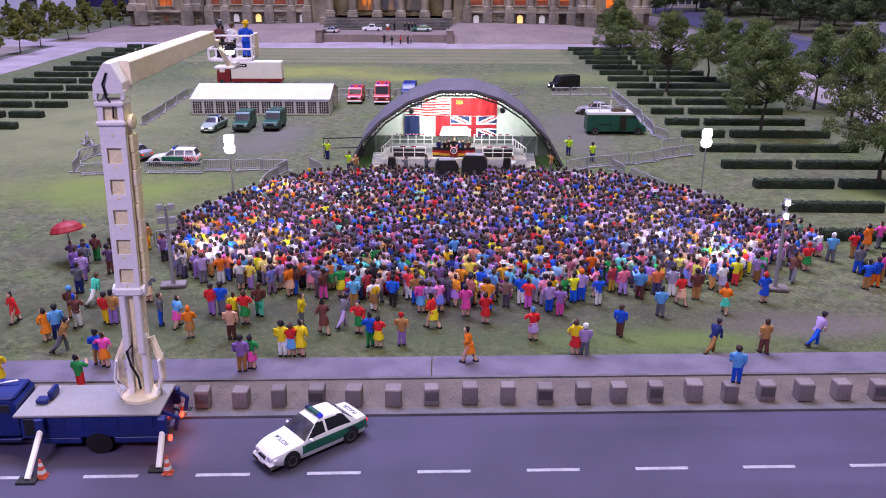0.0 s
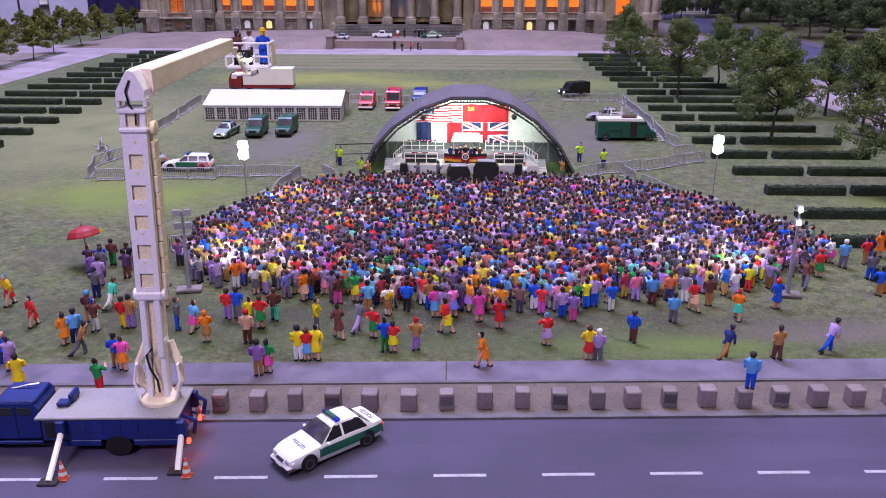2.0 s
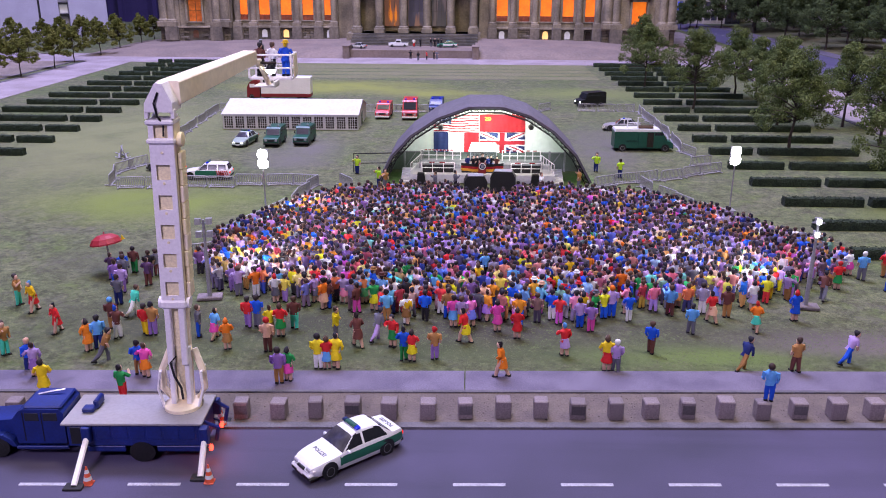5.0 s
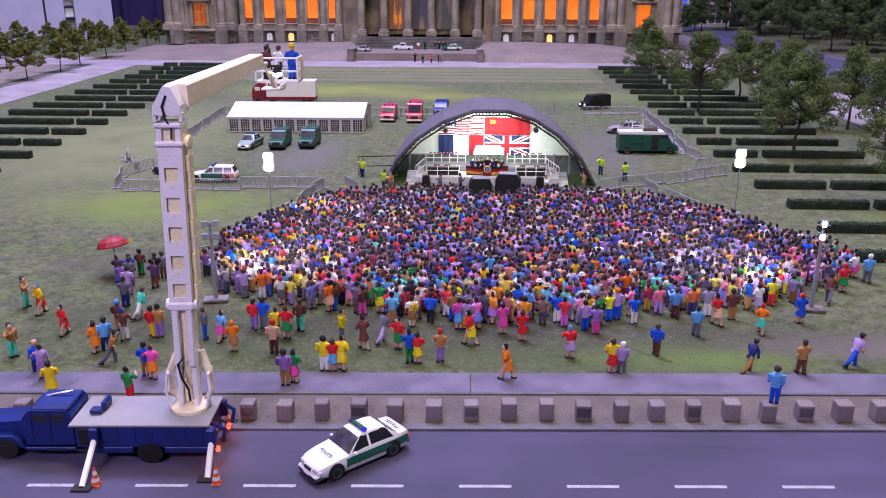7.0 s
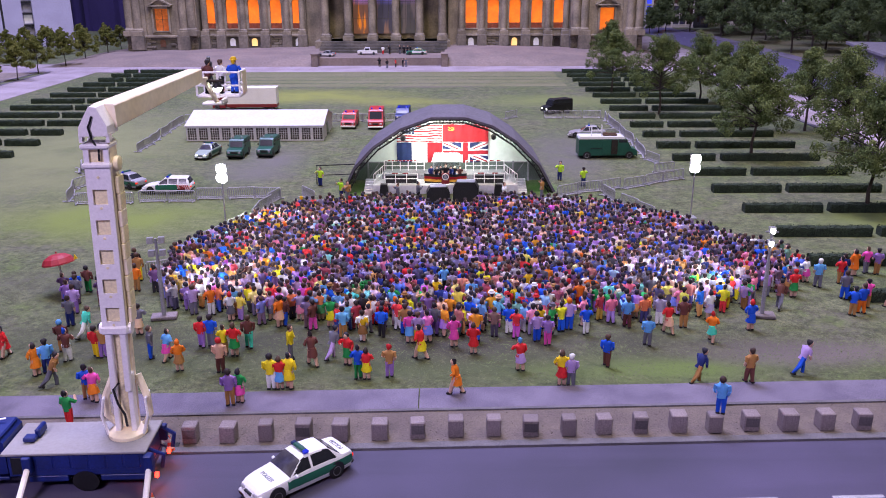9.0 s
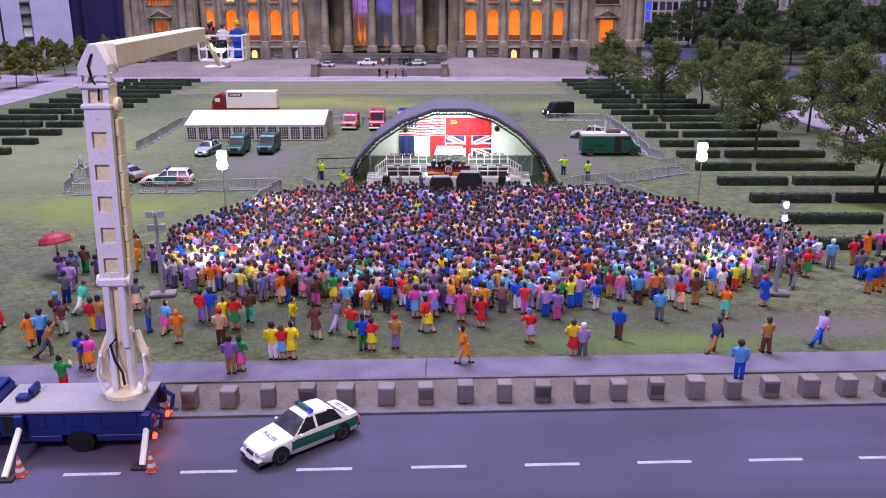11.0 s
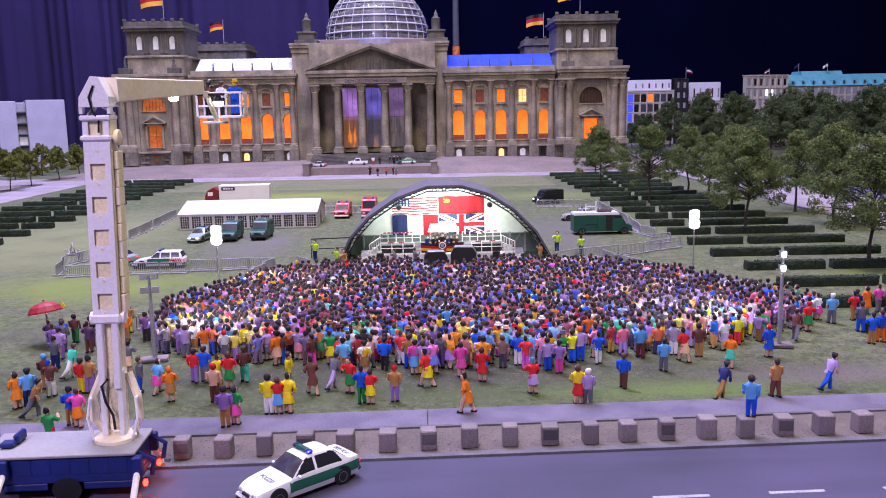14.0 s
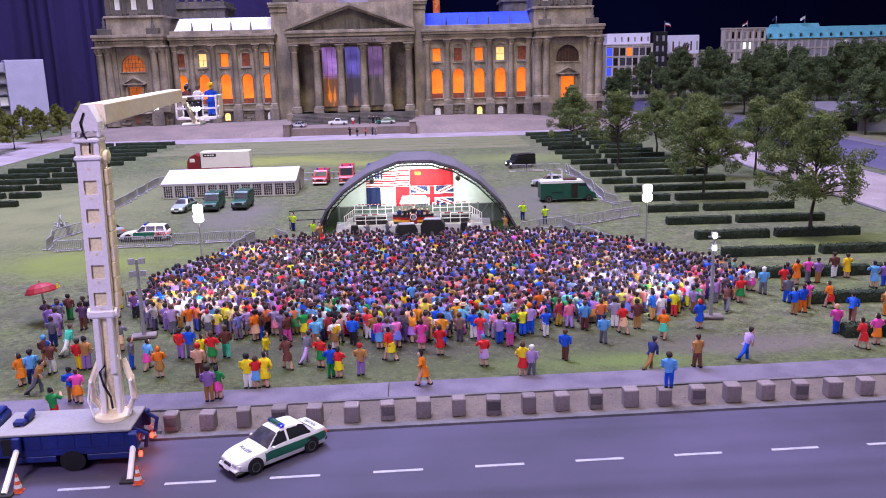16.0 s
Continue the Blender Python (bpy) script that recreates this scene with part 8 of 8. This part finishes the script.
# ---- trees ----
def tree_mesh(seed, height, spread, trunk, leaves, leaf, material, limbs=26, tuft=0.16):
    """Trunk with limbs; each limb end carries a few round tufts of small leaf flakes, with gaps between them."""
    rng = random.Random(seed)
    w = Shape()
    base = height * trunk
    bend = [(0, 0, 0), (rng.uniform(-0.1, 0.1), rng.uniform(-0.1, 0.1), base * 0.5), (rng.uniform(-0.2, 0.2), rng.uniform(-0.2, 0.2), base), (rng.uniform(-0.3, 0.3), rng.uniform(-0.3, 0.3), height * 0.8)]
    w.tube(bend, [height * 0.019, height * 0.014, height * 0.012, height * 0.005], 7)
    tufts = []
    for k in range(limbs):
        a = 2 * PI * (k * 0.381966 + rng.uniform(-0.08, 0.08))
        v = (k + 0.5) / limbs
        z = base + (height - base) * (0.0 + 0.9 * v)
        width = spread * (0.55 + 0.6 * math.sin(PI * min(1, v * 0.9 + 0.12))) * rng.uniform(0.35, 1.2) * (1.3 - 1.0 * v)
        tip = Vector((width * math.cos(a), width * math.sin(a), z + rng.uniform(-0.06, 0.06) * height))
        start = Vector(bend[2]).lerp(Vector(bend[3]), min(1, max(0, v * 0.9 - 0.1)))
        mid = start.lerp(tip, 0.5) + Vector((0, 0, 0.25))
        w.tube([start, mid, tip], [height * 0.007, height * 0.005, height * 0.002], 4, caps=False)
        big = spread * tuft * rng.uniform(0.7, 1.25)
        tufts.append((tip, big))
        for j in range(rng.randrange(2, 5)):
            off = Vector((rng.gauss(0, 1), rng.gauss(0, 1), rng.gauss(0.1, 0.8))).normalized() * big * rng.uniform(0.8, 1.3)
            tufts.append((tip + off, big * rng.uniform(0.4, 0.8)))
        if k % 2:
            tufts.append((mid, big * rng.uniform(0.5, 0.9)))
    # shoots that stand up over the crown
    for k in range(4):
        a, q = rng.uniform(0, 2 * PI), spread * rng.uniform(0.0, 0.55)
        foot = Vector((q * math.cos(a), q * math.sin(a), height * (0.93 - 0.25 * q / spread)))
        for j in range(3):
            tufts.append((foot + Vector((rng.uniform(-0.1, 0.1), rng.uniform(-0.1, 0.1), 0.05 * height * j)), spread * tuft * (0.75 - 0.17 * j)))
    c = Shape()
    for tip, r in rng.choices(tufts, [r * r for q, r in tufts], k=leaves):
        out = Vector((rng.gauss(0, 1), rng.gauss(0, 1), rng.gauss(0.15, 0.9))).normalized()
        q = tip + Vector((out.x, out.y, out.z * 0.85)) * r * rng.uniform(0.72, 1.12)
        size = leaf * rng.uniform(0.6, 1.3)
        tilt = (out + Vector((rng.gauss(0, 1), rng.gauss(0, 1), rng.gauss(0, 1))) * 0.3).normalized()
        a = tilt.cross(Vector((rng.gauss(0, 1), rng.gauss(0, 1), rng.gauss(0, 1)))).normalized() * size
        b = tilt.cross(a) * 0.8
        c.add([q - a, q + b, q + a, q - b], [(0, 1, 2, 3)])
    return w.data("trunk", BARK, True), c.data("crown", material)


def tree(meshes, x, y, rz, k, label, group):
    t = thing("tree", x, y, -0.02, rz, label, "tree", group)
    t.scale = (k, k, k)
    part("trunk", meshes[0], None, t)
    part("crown", meshes[1], None, t)


NEAR = [tree_mesh(s, 11.0, 3.6, 0.33, 20000, 0.095, LEAF, 38, 0.235) for s in (1, 2, 3)]
for k, (x, y, size) in enumerate(((42.6, 79.0, 1.12), (39.4, 102.4, 1.15), (53.9, 121.7, 1.06), (36.2, 136.4, 1.12), (46.2, 148.3, 1.08), (47.7, 141.4, 0.98), (44.4, 121.2, 1.12), (52.7, 107.2, 1.18), (33.0, 160.5, 1.05), (39.8, 200.0, 1.0))):
    tree(NEAR[k % 3], x, y, 70 * k, size, "leafy model tree with thin dark trunk among the hedge rows", "trees beside the lawn")
SMALL = [tree_mesh(s, 8.6, 3.0, 0.36, 7000, 0.15, LEAF_PALE, 24, 0.2) for s in (5, 6)]
rng = random.Random(4)
for k in range(9):
    for x in (-91.3, -105.5, -119.0):
        tree(SMALL[(k + int(x)) % 2], x + rng.uniform(-1, 1), 142 + 13.2 * k + rng.uniform(-1, 1) + (6 if x == -105.5 else 0), rng.uniform(0, 360), rng.uniform(0.8, 1.02), "small pale green model tree beside the paved walk", "small trees beside the walk")
LEAF_RUST = mat("foliage_rust", (0.1, 0.075, 0.04), 0.9, other=(0.06, 0.055, 0.03), var=0.4, grain=400, broad=40, bump=0.3)
FAR = [tree_mesh(s, 16.2, 5.2, 0.24, 15000, 0.18, m, 44, 0.24) for s, m in ((8, LEAF_DARK), (9, LEAF_DARK), (10, LEAF_DARK), (11, LEAF_RUST))]
GREEN_WOOD = "tall dark green model tree of the park beyond the road"
for k, (x, y, size) in enumerate(((99.9, 175.5, 0.92), (98.1, 239.6, 1.1), (97.2, 269.4, 1.12), (97.0, 299.0, 1.22), (108.2, 241.0, 1.2), (108.0, 226.5, 1.0), (107.0, 284.0, 1.1), (112.0, 259.0, 1.2), (110.0, 304.0, 1.05), (131.0, 160.0, 1.0), (92.5, 322.0, 1.1), (106.0, 328.0, 1.15), (119.0, 322.0, 1.2), (126.0, 300.0, 1.15), (122.0, 282.0, 1.2))):
    tree(FAR[k % 3], x, y, 50 * k, size, GREEN_WOOD, "park trees beyond the road")
tree(FAR[3], 101.5, 311.0, 20, 1.25, "tall model tree with rusty brown foliage in the park", "park trees beyond the road")
for k in range(22):
    x = 132 + 17 * (k % 3) + rng.uniform(-4, 4)
    y = 176 + 6.4 * k + rng.uniform(-4, 4)
    tree(FAR[k % 3], x, y, rng.uniform(0, 360), rng.uniform(0.95, 1.3), GREEN_WOOD, "park trees beyond the road")
for x, y, k in ((75.5, 313, 0.6), (80, 318, 0.72), (84, 324, 0.8), (70, 322, 0.55)):
    tree(FAR[int(x) % 3], x, y, 40 * k * x, k, "dark green model tree at the end of the side road", "park trees beyond the road")


# ---- houses beyond the trees ----
def house(x, y, w, d, h, floors, bays, wall, label, rz=0.0, lit=(), glass=None, top=None, seed=1, width=0.34, sill=0.15, pier=0.25, band=0.2):
    """A house front with piers, floor bands, framed windows of uneven brightness and, on some, a set-back top storey."""
    rng = random.Random(seed)
    t = thing("apartment_building", x, y, 0, rz, label, "building", "houses beyond the park")
    part("wall", Shape().box(-w / 2, 0.4, 0, w / 2, d, h, 0.1), wall, t)
    part("roof", Shape().box(-w / 2 - 0.3, 0.0, h, w / 2 + 0.3, d + 0.3, h + 0.5, 0.1), wall, t)
    fh, bw = (h - 1.5) / floors, w / bays
    for k in range(bays + 1):
        part("pier", Shape().box(-w / 2 + bw * k - pier, 0, 0, -w / 2 + bw * k + pier, 0.5, h, 0.04), wall, t)
    for k in range(floors + 1):
        part("floor_band", Shape().box(-w / 2, 0.1, 1 + fh * k - band, w / 2, 0.5, 1 + fh * k + band, 0.04), wall, t)
    glass = glass or (DARK_WIN, BROWN_WIN, HOUSE_GREY)
    for i in range(floors):
        for k in range(bays):
            m = dict(lit).get((i, k)) or glass[rng.randrange(len(glass))]
            x0, z0 = -w / 2 + bw * (k + 0.5), 1 + fh * i
            part("window", Shape().box(x0 - bw * width, 0.3, z0 + fh * sill, x0 + bw * (width - rng.choice((0, 0, 0.12))), 0.39, z0 + fh * 0.85), m, t)
    if top:
        attic = part("penthouse", Shape().box(-w / 2 + 0.6, 1.6, h + 0.5, w / 2 - 0.6, d - 1, h + 0.5 + top, 0.1), HOUSE_WHITE, t, "white set-back top storey")
        for k in range(bays):
            if rng.random() < 0.75:
                part("window", Shape().box(-w / 2 + bw * (k + 0.3), 1.5, h + 0.9 + 0.12 * top, -w / 2 + bw * (k + 0.55), 1.59, h + 0.4 + top * 0.68), GREY if rng.random() < 0.6 else BROWN_WIN, attic)
    return t


BULB_WIN = mat("bright_balcony", (0.9, 0.95, 1.0), 0.4, var=0.1, bump=0, emit=1.2)
BLUE_WIN = mat("blue_lit_window", (0.05, 0.08, 0.9), 0.4, var=0.1, bump=0, emit=0.7)
house(90.5, 345, 19, 20, 21.4, 5, 7, HOUSE_BEIGE, "grey gridded office building with lit windows and white top storey", lit={(4, 3): WARM, (1, 2): WARM, (4, 0): BLUE_WIN, (3, 0): BLUE_WIN, (2, 0): BLUE_WIN, (1, 0): BLUE_WIN}, top=4.2, seed=3, width=0.4, sill=0.08, glass=(BROWN_WIN, DARK_WIN, SCREEN), band=0.16, pier=0.2)
house(117.0, 358, 15.5, 18, 17.0, 5, 6, HOUSE_BEIGE, "pale apartment building with a lavender-lit white top storey", glass=(BROWN_WIN, GREY, HOUSE_GREY), top=7.6, seed=4, width=0.2)
house(103, 344, 5, 12, 26.0, 6, 2, mat("black_cladding", (0.02, 0.02, 0.025), 0.5), "narrow dark clad building with a small flag", glass=(GREY, HOUSE_GREY, DARK_WIN), seed=5, width=0.2, sill=0.3)
house(119, 370, 28, 12, 18.0, 5, 11, HOUSE_BEIGE, "long beige building behind the trees", seed=6, width=0.2)
house(136.3, 340, 18, 3, 26.6, 6, 7, HOUSE_BEIGE, "beige house with a bright lit balcony", 8, lit={(4, 3): BULB_WIN, (4, 4): BULB_WIN}, glass=(BROWN_WIN, DARK_WIN, GREY), seed=7, width=0.2, sill=0.25, pier=0.12, band=0.12)
hotel = house(176, 345, 60, 26, 22.5, 6, 22, HOUSE_BEIGE, "long pale hotel with a patina green mansard roof", lit={(5, 12): COLD_WIN}, glass=(HOUSE_GREY,))
part("mansard_roof", Shape().prism([(-0.5, 22.5), (5, 27.2), (20, 27.2), (26, 22.5)], -30.5, 30.5, "x"), COPPER, hotel, "patina green mansard roof")
for k in range(14):
    dormer = part("dormer", Shape().box(-28 + 4.2 * k, 0.0, 23.0, -26.6 + 4.2 * k, 4, 24.9, 0.1), COPPER, hotel)
    part("window", Shape().box(-27.7 + 4.2 * k, -0.06, 23.2, -26.9 + 4.2 * k, -0.01, 24.5), SCREEN, dormer)
part("roof_storey", Shape().prism([(3.0, 25.6), (5.5, 28.6), (14, 28.6), (16, 25.6)], -22, -5, "x"), COPPER, hotel, "raised part of the mansard roof")
flagpole(104.5, 344, 26.4, 4.2, 2.6, 1, (FLAG_BLUE, FLAG_WHITE, FLAG_RED), "small blue, white and red flag on a dark roof")
for x, z, w, bands, label in ((140, 27, 1.8, (FLAG_RED, FLAG_WHITE), "small red and white flag on a roof far behind"), (152, 28.6, 1.6, (FLAG_BLUE, FLAG_BLUE), "small dark blue flag on a hotel roof far behind"), (164, 28.6, 1.8, (FLAG_WHITE, FLAG_WHITE), "small white flag on a hotel roof far behind")):
    flagpole(x, 348, z, 3.0, w, -1, bands, label)
t = thing("office_building", -132.7, 258.6, 0, 27, "plain pale lavender modern office building with a glazed stair slot", "building")
part("wall", Shape().box(-40, 0.0, 0, 7, 30, 20.6, 0.15).box(9.8, 0.0, 0, 20.8, 30, 20.9, 0.15).box(7, 1.8, 0, 9.8, 30, 20.2), HOUSE_LAVENDER, t)
for k in range(5):
    part("landing", Shape().box(7.05, 0.4, 3 + 3.4 * k, 9.75, 1.8, 3.5 + 3.4 * k, 0.05), BLACK, t)
    part("window", Shape().box(7.3, 1.6, 3.7 + 3.4 * k, 9.5, 1.75, 6.2 + 3.4 * k), COLD_WIN if k == 1 else HOUSE_GREY, t)
part("slit", Shape().box(1.2, -0.05, 1, 1.8, 0.04, 20.0), BLACK, t)
t = thing("pavilion_building", 95.5, 184.0, 0, -12, "low flat-roofed grey pavilion between the park trees", "building")
part("wall", Shape().box(0.8, 0.8, 0, 2.4, 3, 4.2, 0.05).box(7.2, 0.8, 0, 26, 3, 4.2, 0.05).box(0.8, 3, 0, 26, 33, 4.2, 0.05).box(2.4, 0.9, 3.6, 7.2, 3, 4.2), HOUSE_GREY, t)
part("roof", Shape().box(0, 0, 4.2, 27, 34, 4.9, 0.1), mat("grey_roof", (0.22, 0.2, 0.24), 0.8), t, "pale flat roof slab")
part("doorway", Shape().box(2.4, 2.7, 0, 7.2, 2.98, 3.6), BLACK, t, "dark open doorway")


# ---- grass tufts ----
def build_grass():
    rng = np.random.default_rng(5)
    n = 52000
    x = rng.uniform(-31, 41, n * 2)
    y = 42.6 + rng.exponential(9.0, n * 2)
    keep = (y < 74) & (y > 42.75 + SLOPE * x)
    x, y = x[keep][:n], y[keep][:n]
    n = len(x)
    a, r, h = rng.uniform(0, 2 * PI, n), rng.uniform(0.015, 0.035, n), rng.uniform(0.015, 0.04, n)
    lx, ly = rng.normal(0, 0.14, n), rng.normal(0, 0.14, n)
    dx, dy = np.cos(a) * r, np.sin(a) * r
    v = np.empty((n, 3, 3))
    v[:, 0] = np.stack([x - dx, y - dy, np.full(n, -0.02)], 1)
    v[:, 1] = np.stack([x + dx, y + dy, np.full(n, -0.02)], 1)
    v[:, 2] = np.stack([x + lx, y + ly, h - 0.02], 1)
    me = bpy.data.meshes.new("grass")
    me.from_pydata((v.reshape(-1, 3) * S).tolist(), [], np.arange(3 * n).reshape(n, 3).tolist())
    me.materials.append(mat("grass_fibre", (0.13, 0.175, 0.06), 0.9, other=(0.14, 0.145, 0.075), var=0.4, grain=260, broad=30, bump=0))
    tagged(new("grass", me), "short green and straw-coloured static grass fibres on the lawn", "grass", kind="stuff")


def build_pebbles():
    rng = random.Random(9)
    s = Shape()
    for k in range(1500):
        x = rng.uniform(-24, 34)
        y = street(x, rng.uniform(36.95, 39.95))
        r = rng.uniform(0.025, 0.065)
        q = [(x + r * rng.uniform(0.6, 1.2) * math.cos(a), y + r * rng.uniform(0.6, 1.2) * math.sin(a), 0.05) for a in (0, 1.26, 2.5, 3.8, 5.0)]
        s.add(q + [(x, y, 0.06 + r * 0.7)], [(0, 1, 5), (1, 2, 5), (2, 3, 5), (3, 4, 5), (4, 0, 5)])
    tagged(part("pebbles", s, GRAVEL), "fine brown gravel on the strip beside the street", "gravel", kind="stuff")


build_grass()
build_pebbles()
